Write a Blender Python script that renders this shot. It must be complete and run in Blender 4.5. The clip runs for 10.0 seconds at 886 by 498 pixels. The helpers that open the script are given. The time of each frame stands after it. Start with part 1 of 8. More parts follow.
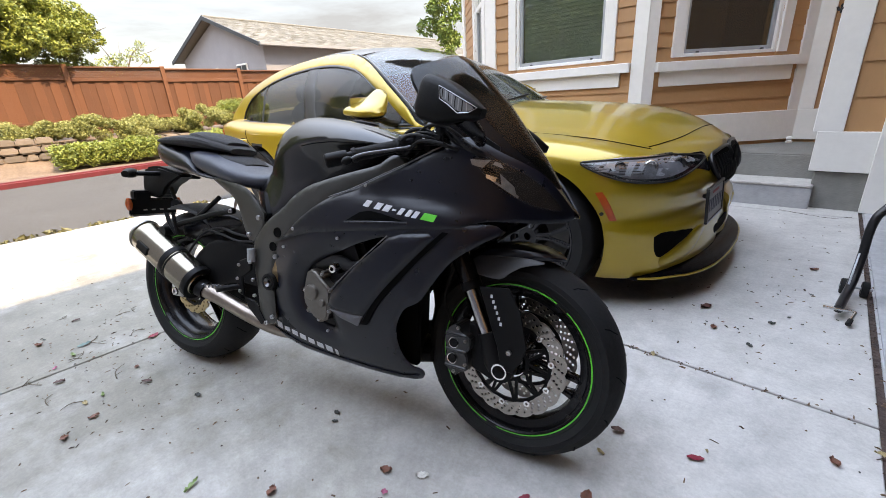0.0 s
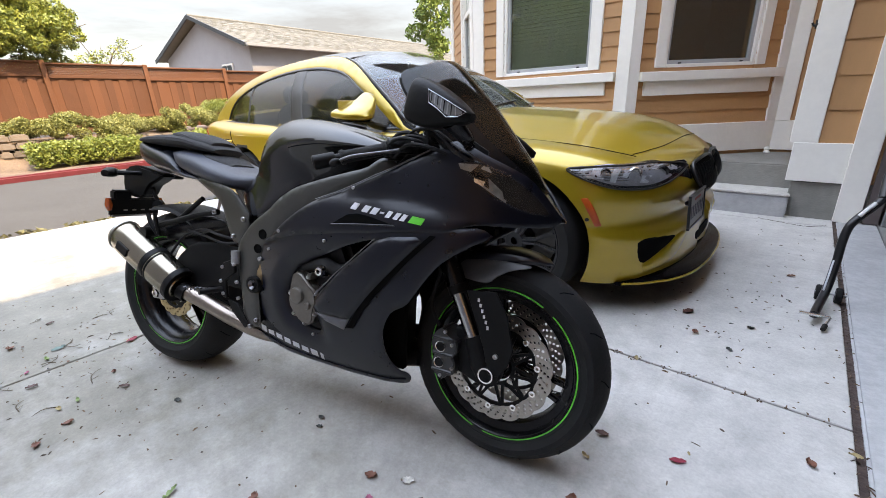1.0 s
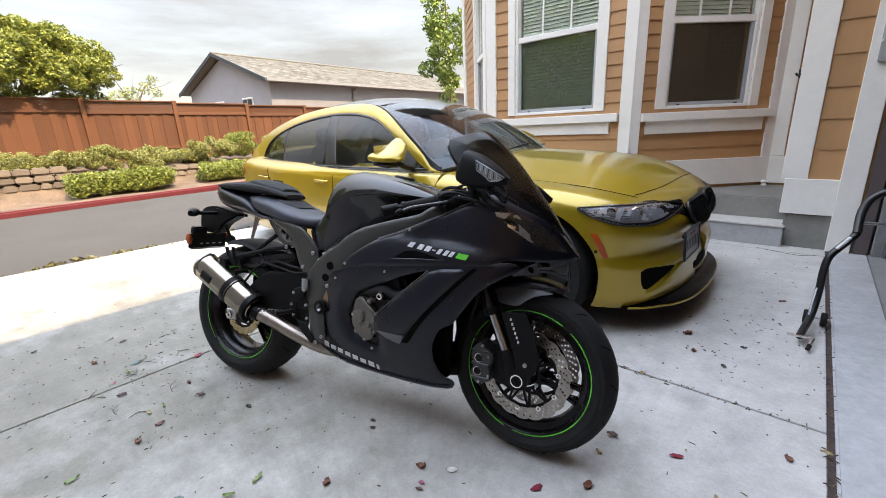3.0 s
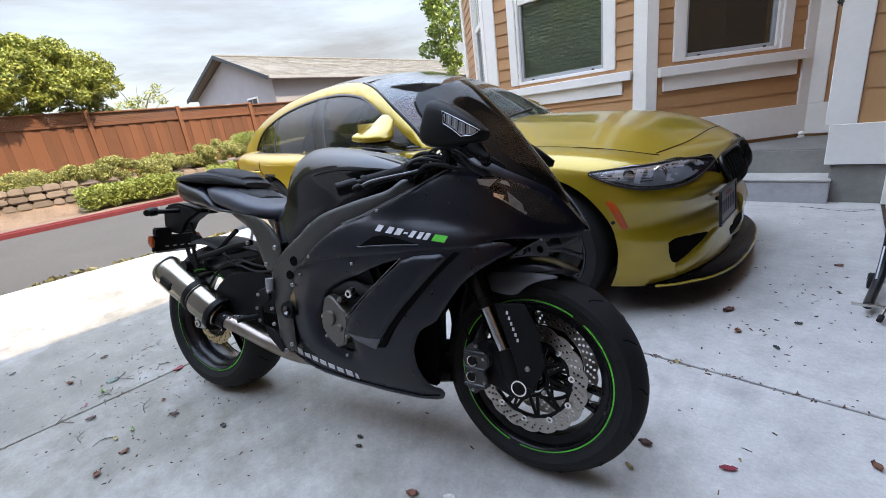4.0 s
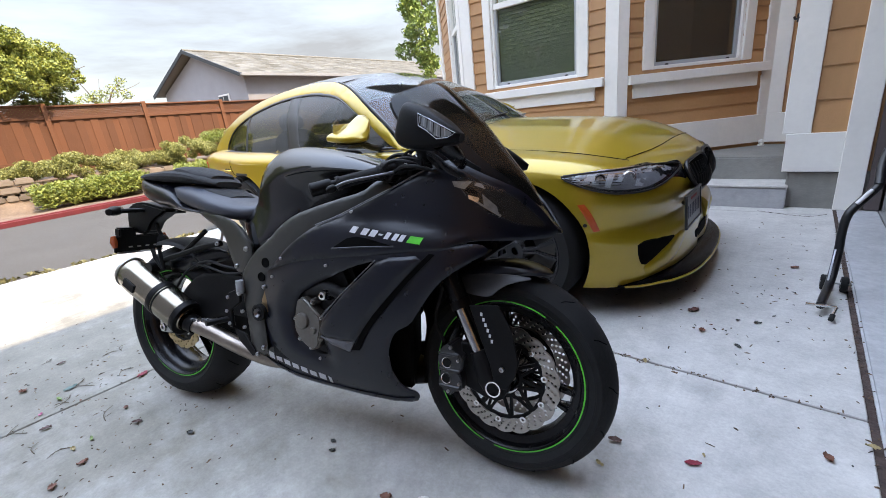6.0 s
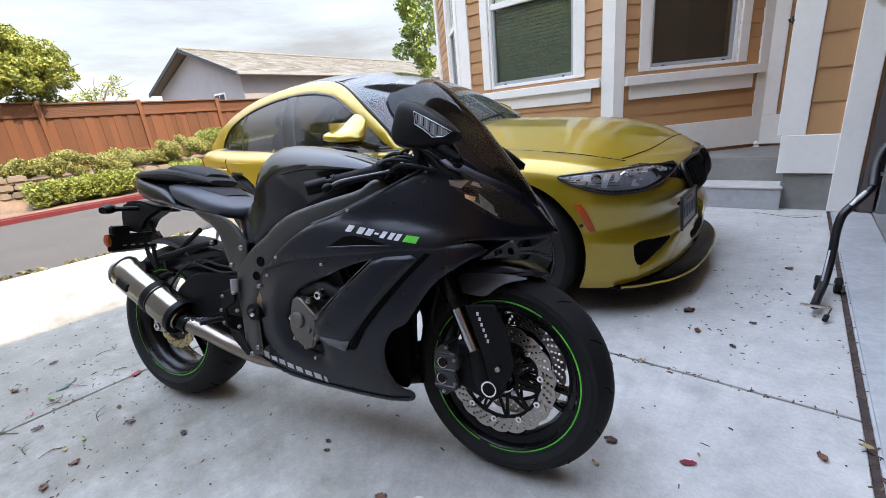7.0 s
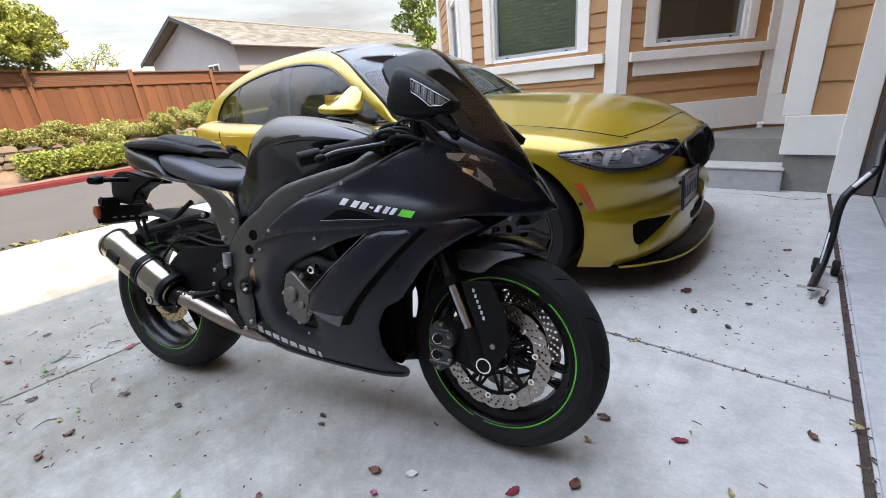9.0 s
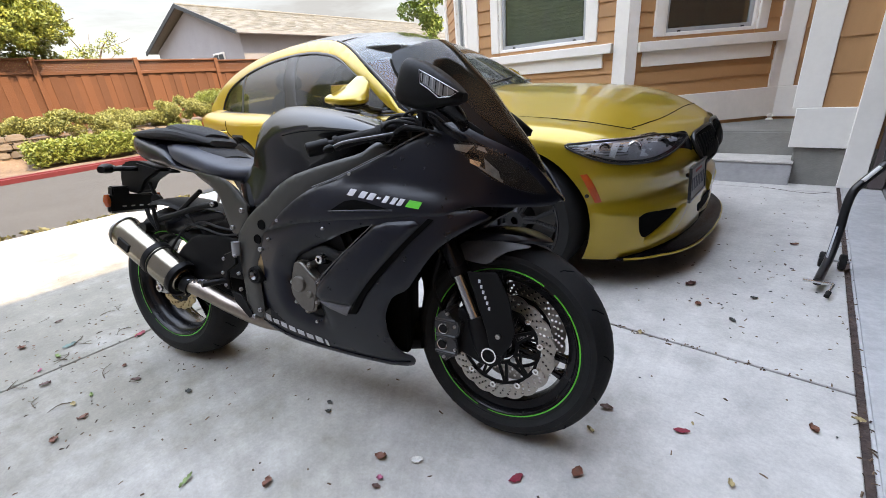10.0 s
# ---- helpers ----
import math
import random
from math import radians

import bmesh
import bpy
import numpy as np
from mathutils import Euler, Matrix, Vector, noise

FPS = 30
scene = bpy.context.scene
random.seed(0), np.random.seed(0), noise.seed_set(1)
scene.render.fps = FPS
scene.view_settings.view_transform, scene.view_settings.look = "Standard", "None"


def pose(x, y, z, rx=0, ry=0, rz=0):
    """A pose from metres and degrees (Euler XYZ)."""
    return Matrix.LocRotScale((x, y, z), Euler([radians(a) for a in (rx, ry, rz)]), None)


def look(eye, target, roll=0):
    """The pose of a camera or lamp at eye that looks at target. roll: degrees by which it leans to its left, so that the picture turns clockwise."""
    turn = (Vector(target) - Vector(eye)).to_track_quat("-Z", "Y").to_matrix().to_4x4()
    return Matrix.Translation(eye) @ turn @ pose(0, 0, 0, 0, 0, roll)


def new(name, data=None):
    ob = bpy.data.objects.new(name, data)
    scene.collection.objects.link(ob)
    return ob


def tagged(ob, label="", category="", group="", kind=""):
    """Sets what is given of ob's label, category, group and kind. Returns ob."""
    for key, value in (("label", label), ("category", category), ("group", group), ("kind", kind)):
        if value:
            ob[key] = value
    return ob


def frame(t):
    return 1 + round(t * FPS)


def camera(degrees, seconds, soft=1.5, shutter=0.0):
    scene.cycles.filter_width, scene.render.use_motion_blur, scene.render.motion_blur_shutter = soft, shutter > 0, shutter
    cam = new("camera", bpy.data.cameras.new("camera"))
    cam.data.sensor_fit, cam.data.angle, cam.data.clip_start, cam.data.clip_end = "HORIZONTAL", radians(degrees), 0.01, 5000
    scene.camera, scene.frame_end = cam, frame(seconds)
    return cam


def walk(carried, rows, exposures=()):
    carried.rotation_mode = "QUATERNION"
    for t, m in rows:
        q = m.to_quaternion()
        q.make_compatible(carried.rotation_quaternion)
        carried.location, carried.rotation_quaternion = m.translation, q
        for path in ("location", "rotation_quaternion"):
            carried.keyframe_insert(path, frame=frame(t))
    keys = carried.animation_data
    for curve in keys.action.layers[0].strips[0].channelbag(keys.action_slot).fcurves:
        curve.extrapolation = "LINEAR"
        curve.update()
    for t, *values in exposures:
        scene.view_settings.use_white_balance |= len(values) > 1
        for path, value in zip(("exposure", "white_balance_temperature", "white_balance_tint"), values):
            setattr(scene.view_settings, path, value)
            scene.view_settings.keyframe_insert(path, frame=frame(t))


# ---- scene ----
cam = camera(94.0, 10.0, 0.9)
PATH = [
    (0, (0.262, 0.023, 1.018), (-1.019, 1.395, 0.326), -3.5),
    (0.5, (0.26, 0.022, 1.015), (-1.004, 1.412, 0.329), -3.0),
    (1, (0.26, 0.02, 1.016), (-0.975, 1.441, 0.341), -2.3),
    (1.5, (0.298, -0.043, 1.049), (-0.908, 1.414, 0.397), -1.3),
    (2, (0.392, -0.235, 1.13), (-0.804, 1.243, 0.51), -0.7),
    (2.5, (0.412, -0.295, 1.15), (-0.817, 1.171, 0.568), -1.0),
    (2.7, (0.399, -0.297, 1.149), (-0.846, 1.161, 0.581), -1.1),
    (3.8, (0.262, 0.001, 1.045), (-1.12, 1.328, 0.47), -7.0),
    (4, (0.275, 0.019, 1.031), (-1.069, 1.368, 0.421), -7.5),
    (4.5, (0.283, 0.014, 1.04), (-1.014, 1.404, 0.418), -7.4),
    (5, (0.285, 0.022, 1.035), (-0.994, 1.428, 0.415), -6.9),
    (5.5, (0.279, 0.019, 1.033), (-0.988, 1.438, 0.415), -6.5),
    (7, (0.277, 0.022, 1.028), (-0.969, 1.46, 0.412), -5.9),
    (7.5, (0.275, 0.021, 1.027), (-0.962, 1.463, 0.405), -5.7),
    (8, (0.277, 0.023, 1.027), (-0.954, 1.462, 0.384), -5.5),
    (8.5, (0.274, 0.027, 1.023), (-0.95, 1.456, 0.346), -5.3),
    (9, (0.266, 0.039, 1.011), (-0.956, 1.452, 0.298), -5.1),
    (9.5, (0.267, 0.035, 1.013), (-0.957, 1.432, 0.272), -5.0),
    (10, (0.267, 0.028, 1.015), (-0.963, 1.414, 0.263), -4.9),
]
LIGHT = [(0.0, 4.02, 8650, 15), (1.6, 4.00, 8900, 15), (2.5, 3.93, 9200, 15), (4.0, 3.82, 7850, 14), (5.5, 3.87, 7850, 14), (9.0, 4.01, 8600, 15), (10.0, 4.03, 8850, 15)]
walk(cam, [(t, look(eye, target, roll)) for t, eye, target, roll in PATH], LIGHT)

# ---- world, sun, exposure ----
SUN = Vector((0.62, 0.02, 0.79)).normalized()
world = bpy.data.worlds.new("sky")
scene.world = world
world.use_nodes = True
wn = world.node_tree.nodes
sky = wn.new("ShaderNodeTexSky")
sky.sky_type, sky.sun_disc = "NISHITA", False
sky.sun_elevation, sky.sun_rotation = math.asin(SUN.z), math.atan2(SUN.x, SUN.y)
sky.air_density, sky.dust_density, sky.ozone_density = 1.0, 0.7, 1.0
wn["Background"].inputs[1].default_value = 0.15
# a veil of thin high cloud, palest low down and brightest overhead
wl = world.node_tree.links
sky_at = wn.new("ShaderNodeTexCoord")
split = wn.new("ShaderNodeSeparateXYZ")
wl.new(sky_at.outputs["Generated"], split.inputs[0])
rise = wn.new("ShaderNodeMapRange")
rise.interpolation_type = "SMOOTHSTEP"
rise.inputs["From Min"].default_value, rise.inputs["From Max"].default_value = 0.22, 0.95
rise.inputs["To Min"].default_value, rise.inputs["To Max"].default_value = 0.275, 2.38
wl.new(split.outputs["Z"], rise.inputs["Value"])
wisp = wn.new("ShaderNodeTexNoise")
wisp.inputs["Scale"].default_value, wisp.inputs["Detail"].default_value, wisp.inputs["Roughness"].default_value = 2.2, 7, 0.6
stretch = wn.new("ShaderNodeMapping")
stretch.inputs["Scale"].default_value = (1.0, 0.6, 4.0)
wl.new(sky_at.outputs["Generated"], stretch.inputs["Vector"])
wl.new(stretch.outputs[0], wisp.inputs["Vector"])
veil = wn.new("ShaderNodeMapRange")
veil.inputs["From Min"].default_value, veil.inputs["From Max"].default_value = 0.34, 0.62
veil.inputs["To Min"].default_value, veil.inputs["To Max"].default_value = 0.93, 0.995
wl.new(wisp.outputs[0], veil.inputs["Value"])
cloud = wn.new("ShaderNodeVectorMath")
cloud.operation = "SCALE"
hue = wn.new("ShaderNodeMix")
hue.data_type = "RGBA"
hue.inputs[6].default_value, hue.inputs[7].default_value = (0.85, 1.0, 1.21, 1), (0.66, 0.93, 1.45, 1)
high = wn.new("ShaderNodeMapRange")
high.inputs["From Min"].default_value, high.inputs["From Max"].default_value = 0.25, 0.9
wl.new(split.outputs["Z"], high.inputs["Value"])
wl.new(high.outputs[0], hue.inputs[0])
wl.new(hue.outputs[2], cloud.inputs[0])
wl.new(rise.outputs[0], cloud.inputs["Scale"])
both = wn.new("ShaderNodeMix")
both.data_type = "RGBA"
wl.new(veil.outputs[0], both.inputs[0])
wl.new(sky.outputs[0], both.inputs[6])
wl.new(cloud.outputs[0], both.inputs[7])
wl.new(both.outputs[2], wn["Background"].inputs[0])
sun_data = bpy.data.lights.new("sun", "SUN")
sun_data.energy, sun_data.angle, sun_data.color = 0.50, radians(0.6), (1.0, 0.885, 0.71)
sun = new("sun", sun_data)
sun.matrix_world = look(SUN * 40, (0, 0, 0))

# ---- small builders ----
def mat(name, col, rough=0.5, metal=0.0, vary=0.12, scale=6.0, bump=0.0, bscale=60.0, col2=None, coat=0.0, island=False, spec=0.5):
    """A principled material: two scales of noise vary its colour and gloss; optional relief."""
    m = bpy.data.materials.new(name)
    m.use_nodes = True
    nt = m.node_tree
    b = nt.nodes["Principled BSDF"]
    b.inputs["Roughness"].default_value = rough
    b.inputs["Metallic"].default_value = metal
    b.inputs["Specular IOR Level"].default_value = spec
    b.inputs["Coat Weight"].default_value = coat
    b.inputs["Coat Roughness"].default_value = 0.04
    tc = nt.nodes.new("ShaderNodeTexCoord")
    n1 = nt.nodes.new("ShaderNodeTexNoise")
    n1.inputs["Scale"].default_value, n1.inputs["Detail"].default_value = scale, 6
    n2 = nt.nodes.new("ShaderNodeTexNoise")
    n2.inputs["Scale"].default_value, n2.inputs["Detail"].default_value = scale * 9, 4
    nt.links.new(tc.outputs["Object"], n1.inputs["Vector"])
    nt.links.new(tc.outputs["Object"], n2.inputs["Vector"])
    add = nt.nodes.new("ShaderNodeMath")
    add.operation = "MULTIPLY_ADD"
    add.inputs[1].default_value = 0.35
    nt.links.new(n2.outputs[0], add.inputs[0])
    mul = nt.nodes.new("ShaderNodeMath")
    mul.operation = "MULTIPLY"
    mul.inputs[1].default_value = 0.65
    nt.links.new(n1.outputs[0], mul.inputs[0])
    nt.links.new(mul.outputs[0], add.inputs[2])
    value = add.outputs[0]
    if island:
        geo = nt.nodes.new("ShaderNodeNewGeometry" if island == "island" else "ShaderNodeObjectInfo")
        mix = nt.nodes.new("ShaderNodeMath")
        mix.operation = "MULTIPLY_ADD"
        mix.inputs[1].default_value = 0.5
        nt.links.new(geo.outputs["Random Per Island" if island == "island" else "Random"], mix.inputs[0])
        half = nt.nodes.new("ShaderNodeMath")
        half.operation = "MULTIPLY"
        half.inputs[1].default_value = 0.5
        nt.links.new(value, half.inputs[0])
        nt.links.new(half.outputs[0], mix.inputs[2])
        value = mix.outputs[0]
    ramp = nt.nodes.new("ShaderNodeValToRGB")
    lo = tuple(c * (1 - vary) for c in col) if col2 is None else col
    hi = tuple(min(1, c * (1 + vary)) for c in col) if col2 is None else col2
    ramp.color_ramp.elements[0].position, ramp.color_ramp.elements[1].position = 0.32, 0.68
    ramp.color_ramp.elements[0].color, ramp.color_ramp.elements[1].color = (*lo, 1), (*hi, 1)
    nt.links.new(value, ramp.inputs[0])
    nt.links.new(ramp.outputs[0], b.inputs["Base Color"])
    rr = nt.nodes.new("ShaderNodeMapRange")
    rr.inputs["To Min"].default_value, rr.inputs["To Max"].default_value = rough * 0.85, min(1, rough * 1.15)
    nt.links.new(n2.outputs[0], rr.inputs["Value"])
    nt.links.new(rr.outputs[0], b.inputs["Roughness"])
    if bump:
        n3 = nt.nodes.new("ShaderNodeTexNoise")
        n3.inputs["Scale"].default_value, n3.inputs["Detail"].default_value = bscale, 5
        nt.links.new(tc.outputs["Object"], n3.inputs["Vector"])
        bp = nt.nodes.new("ShaderNodeBump")
        bp.inputs["Strength"].default_value, bp.inputs["Distance"].default_value = bump, 0.02
        nt.links.new(n3.outputs[0], bp.inputs["Height"])
        nt.links.new(bp.outputs[0], b.inputs["Normal"])
    return m


def glassy(name, col, rough=0.02, clear=0.6, ior=1.45):
    """A tinted pane: part see-through, part dark, with a clear gloss."""
    m = bpy.data.materials.new(name)
    m.use_nodes = True
    nt = m.node_tree
    out = nt.nodes["Material Output"]
    b = nt.nodes["Principled BSDF"]
    b.inputs["Base Color"].default_value = (*[c * 0.15 for c in col], 1)
    b.inputs["Roughness"].default_value = rough
    b.inputs["IOR"].default_value = ior
    tr = nt.nodes.new("ShaderNodeBsdfTransparent")
    tr.inputs[0].default_value = (*col, 1)
    gl = nt.nodes.new("ShaderNodeBsdfGlossy")
    gl.inputs["Roughness"].default_value = rough
    # gloss by Schlick's rule, the same on both faces of a pane
    f0 = ((ior - 1) / (ior + 1)) ** 2
    lw = nt.nodes.new("ShaderNodeLayerWeight")
    lw.inputs["Blend"].default_value = 0.5
    p5 = nt.nodes.new("ShaderNodeMath")
    p5.operation = "POWER"
    p5.inputs[1].default_value = 5.0
    nt.links.new(lw.outputs["Facing"], p5.inputs[0])
    fr = nt.nodes.new("ShaderNodeMath")
    fr.operation = "MULTIPLY_ADD"
    fr.inputs[1].default_value, fr.inputs[2].default_value = 1 - f0, f0
    nt.links.new(p5.outputs[0], fr.inputs[0])
    mx = nt.nodes.new("ShaderNodeMixShader")
    mx.inputs[0].default_value = clear
    nt.links.new(b.outputs[0], mx.inputs[1])
    nt.links.new(tr.outputs[0], mx.inputs[2])
    mx2 = nt.nodes.new("ShaderNodeMixShader")
    nt.links.new(fr.outputs[0], mx2.inputs[0])
    nt.links.new(mx.outputs[0], mx2.inputs[1])
    nt.links.new(gl.outputs[0], mx2.inputs[2])
    nt.links.new(mx2.outputs[0], out.inputs[0])
    return m


def mesh_of(bm, name, material, smooth=None):
    me = bpy.data.meshes.new(name)
    bm.normal_update()
    bm.to_mesh(me)
    bm.free()
    me.materials.append(material)
    if smooth is not None:
        for p in me.polygons:
            p.use_smooth = True
        me.set_sharp_from_angle(angle=radians(smooth))
    return me


def part(name, bm, material, parent=None, label="", smooth=35, m=None):
    ob = new(name, mesh_of(bm, name, material, smooth))
    if parent is not None:
        ob.parent = parent
    if m is not None:
        ob.matrix_local = m
    return tagged(ob, label=label) if label else ob


def thing(name, label, category, m=None, group="", kind=""):
    ob = new(name)
    ob.empty_display_size = 0.1
    if m is not None:
        ob.matrix_world = m
    return tagged(ob, label, category, group, kind)


def structure(name, bm, material, label, category, smooth=30):
    return tagged(part(name, bm, material, None, "", smooth), label, category, "", "structure")


def bevel(bm, w, seg=2, angle=30):
    if w > 0:
        es = [e for e in bm.edges if len(e.link_faces) == 2 and e.calc_face_angle(0) > radians(angle)]
        bmesh.ops.bevel(bm, geom=es, offset=w, segments=seg, affect="EDGES", clamp_overlap=True)
    return bm


def box(x0, x1, y0, y1, z0, z1, w=0.0, seg=2, bm=None):
    out = bm or bmesh.new()
    tmp = bmesh.new()
    bmesh.ops.create_cube(tmp, size=1.0, matrix=Matrix.Translation(((x0 + x1) / 2, (y0 + y1) / 2, (z0 + z1) / 2)) @ Matrix.Diagonal((abs(x1 - x0), abs(y1 - y0), abs(z1 - z0), 1)))
    bevel(tmp, w, seg)
    merge(out, tmp)
    return out


def merge(bm, other, m=None):
    """Add the mesh of other (which is freed) to bm."""
    if m is not None:
        other.transform(m)
    me = bpy.data.meshes.new("tmp")
    other.to_mesh(me)
    other.free()
    bm.from_mesh(me)
    bpy.data.meshes.remove(me)
    return bm


def tube(points, r, seg=10, closed=False, radii=None, cap=True, bm=None):
    """A round tube along points; radii, if given, one for each point."""
    out = bm or bmesh.new()
    pts = [Vector(p) for p in points]
    n = len(pts)
    rings = []
    side = None
    for i, p in enumerate(pts):
        a = pts[(i - 1) % n] if closed or i else pts[0]
        b = pts[(i + 1) % n] if closed or i < n - 1 else pts[-1]
        d = (b - a).normalized()
        if side is None:
            side = d.orthogonal().normalized()
        side = (side - d * side.dot(d)).normalized()
        up = d.cross(side)
        rad = radii[i] if radii else r
        rings.append([out.verts.new(p + rad * (math.cos(u) * side + math.sin(u) * up)) for u in (2 * math.pi * k / seg for k in range(seg))])
    for i in range(n if closed else n - 1):
        a, b = rings[i], rings[(i + 1) % n]
        for k in range(seg):
            out.faces.new((a[k], a[(k + 1) % seg], b[(k + 1) % seg], b[k]))
    if cap and not closed:
        out.faces.new(rings[0][::-1])
        out.faces.new(rings[-1])
    return out


def smooth_line(points, n=8):
    """Catmull-Rom through the points."""
    p = [Vector(q) for q in points]
    p = [2 * p[0] - p[1]] + p + [2 * p[-1] - p[-2]]
    out = []
    for i in range(1, len(p) - 2):
        for k in range(n):
            t = k / n
            out.append(0.5 * (2 * p[i] + (p[i + 1] - p[i - 1]) * t + (2 * p[i - 1] - 5 * p[i] + 4 * p[i + 1] - p[i + 2]) * t * t + (3 * p[i] - p[i - 1] - 3 * p[i + 1] + p[i + 2]) * t ** 3))
    return out + [p[-2]]


def lathe(profile, seg=48, axis="y", bm=None, a0=0.0, a1=2 * math.pi):
    """Turn (radius, along) pairs about an axis."""
    out = bm or bmesh.new()
    full = abs(a1 - a0 - 2 * math.pi) < 1e-6
    n = seg if full else seg + 1
    rings = []
    for k in range(n):
        u = a0 + (a1 - a0) * k / seg
        c, s = math.cos(u), math.sin(u)
        rings.append([out.verts.new((r * c, h, r * s) if axis == "y" else (r * c, r * s, h) if axis == "z" else (h, r * c, r * s)) for r, h in profile])
    for k in range(seg):
        a, b = rings[k], rings[(k + 1) % n]
        for i in range(len(profile) - 1):
            out.faces.new((a[i], b[i], b[i + 1], a[i + 1]))
    bmesh.ops.recalc_face_normals(out, faces=out.faces)
    return out


def cyl(p, q, r, seg=16, w=0.0, bm=None):
    tmp = tube([p, q], r, seg)
    bevel(tmp, w, 1, 50)
    return merge(bm, tmp) if bm else tmp


def slab(poly, thick, w=0.0, seg=2, plane="xz", at=0.0, bm=None):
    """Extrude a polygon (in xz, yz or xy) by thick, from at on along the third axis."""
    tmp = bmesh.new()
    put3 = {"xz": lambda a, b, c: (a, c, b), "yz": lambda a, b, c: (c, a, b), "xy": lambda a, b, c: (a, b, c)}[plane]
    lo = [tmp.verts.new(put3(a, b, at)) for a, b in poly]
    hi = [tmp.verts.new(put3(a, b, at + thick)) for a, b in poly]
    tmp.faces.new(lo)
    tmp.faces.new(hi[::-1])
    for i in range(len(poly)):
        j = (i + 1) % len(poly)
        tmp.faces.new((lo[i], hi[i], hi[j], lo[j]))
    bmesh.ops.recalc_face_normals(tmp, faces=tmp.faces)
    bevel(tmp, w, seg, 25)
    return merge(bm, tmp) if bm else tmp


def lerp_keys(keys, x):
    """Smooth value at x from (x, value) keys."""
    if x <= keys[0][0]:
        return keys[0][1]
    for i in range(len(keys) - 1):
        (a, u), (b, v) = keys[i], keys[i + 1]
        if x <= b:
            h = b - a
            m0 = (v - keys[i - 1][1]) / (b - keys[i - 1][0]) if i else (v - u) / h
            m1 = (keys[i + 2][1] - u) / (keys[i + 2][0] - a) if i + 2 < len(keys) else (v - u) / h
            t = (x - a) / h
            return (2 * t ** 3 - 3 * t ** 2 + 1) * u + (t ** 3 - 2 * t ** 2 + t) * h * m0 + (-2 * t ** 3 + 3 * t ** 2) * v + (t ** 3 - t ** 2) * h * m1
    return keys[-1][1]


def leaf_cloud(rng, centres, radii, count, size, fold=0.3, flat=0.0):
    """Many small folded leaves in and round balls: verts and faces for from_pydata."""
    c = np.array(centres)
    r = np.array(radii)
    w = np.prod(r, axis=1) ** 0.667
    pick = rng.choice(len(c), count, p=w / w.sum())
    d = rng.normal(size=(count, 3))
    d /= np.linalg.norm(d, axis=1)[:, None]
    pos = c[pick] + d * r[pick] * (rng.uniform(0.35, 1.0, count) ** 0.5)[:, None] * rng.uniform(0.85, 1.12, count)[:, None]
    a = rng.normal(size=(count, 3))
    a[:, 2] *= 1 - flat
    a /= np.linalg.norm(a, axis=1)[:, None]
    b = np.cross(a, rng.normal(size=(count, 3)))
    b /= np.linalg.norm(b, axis=1)[:, None]
    nrm = np.cross(a, b)
    s = size * rng.uniform(0.6, 1.3, count)[:, None]
    v = np.stack([pos - a * s, pos + b * s * 0.45 + nrm * s * fold * 0.4, pos + a * s, pos - b * s * 0.45 + nrm * s * fold * 0.4], 1).reshape(-1, 3)
    f = np.arange(count * 4).reshape(-1, 4)
    tri = np.concatenate([f[:, [0, 1, 2]], f[:, [0, 2, 3]]])
    return v, tri


def cloud_mesh(name, v, f, material):
    me = bpy.data.meshes.new(name)
    me.from_pydata(v.tolist(), [], f.tolist())
    me.materials.append(material)
    return me


# ---- materials ----
CONCRETE = mat("concrete", (0.635, 0.61, 0.575), 0.85, vary=0.09, scale=1.7, bump=0.09, bscale=140)


def speckle(m, scale, amount):
    """Fine grit and small stains multiplied into a material's colour."""
    nt = m.node_tree
    b = nt.nodes["Principled BSDF"]
    src = b.inputs["Base Color"].links[0].from_socket
    tc = nt.nodes.new("ShaderNodeTexCoord")
    for sc, am in ((scale, amount), (scale * 0.06, amount * 1.3)):
        n = nt.nodes.new("ShaderNodeTexNoise")
        n.inputs["Scale"].default_value, n.inputs["Detail"].default_value, n.inputs["Roughness"].default_value = sc, 8, 0.75
        nt.links.new(tc.outputs["Object"], n.inputs["Vector"])
        r = nt.nodes.new("ShaderNodeMapRange")
        r.inputs["From Min"].default_value, r.inputs["From Max"].default_value = 0.35, 0.60
        r.inputs["To Min"].default_value, r.inputs["To Max"].default_value = 1 - am, 1.0
        nt.links.new(n.outputs[0], r.inputs["Value"])
        mx = nt.nodes.new("ShaderNodeMix")
        mx.data_type, mx.blend_type = "RGBA", "MULTIPLY"
        mx.inputs[0].default_value = 1.0
        nt.links.new(src, mx.inputs[6])
        nt.links.new(r.outputs[0], mx.inputs[7])
        src = mx.outputs[2]
    nt.links.new(src, b.inputs["Base Color"])
    return m


speckle(CONCRETE, 90.0, 0.13)
speckle(CONCRETE, 11.0, 0.06)
speckle(CONCRETE, 40.0, 0.10)


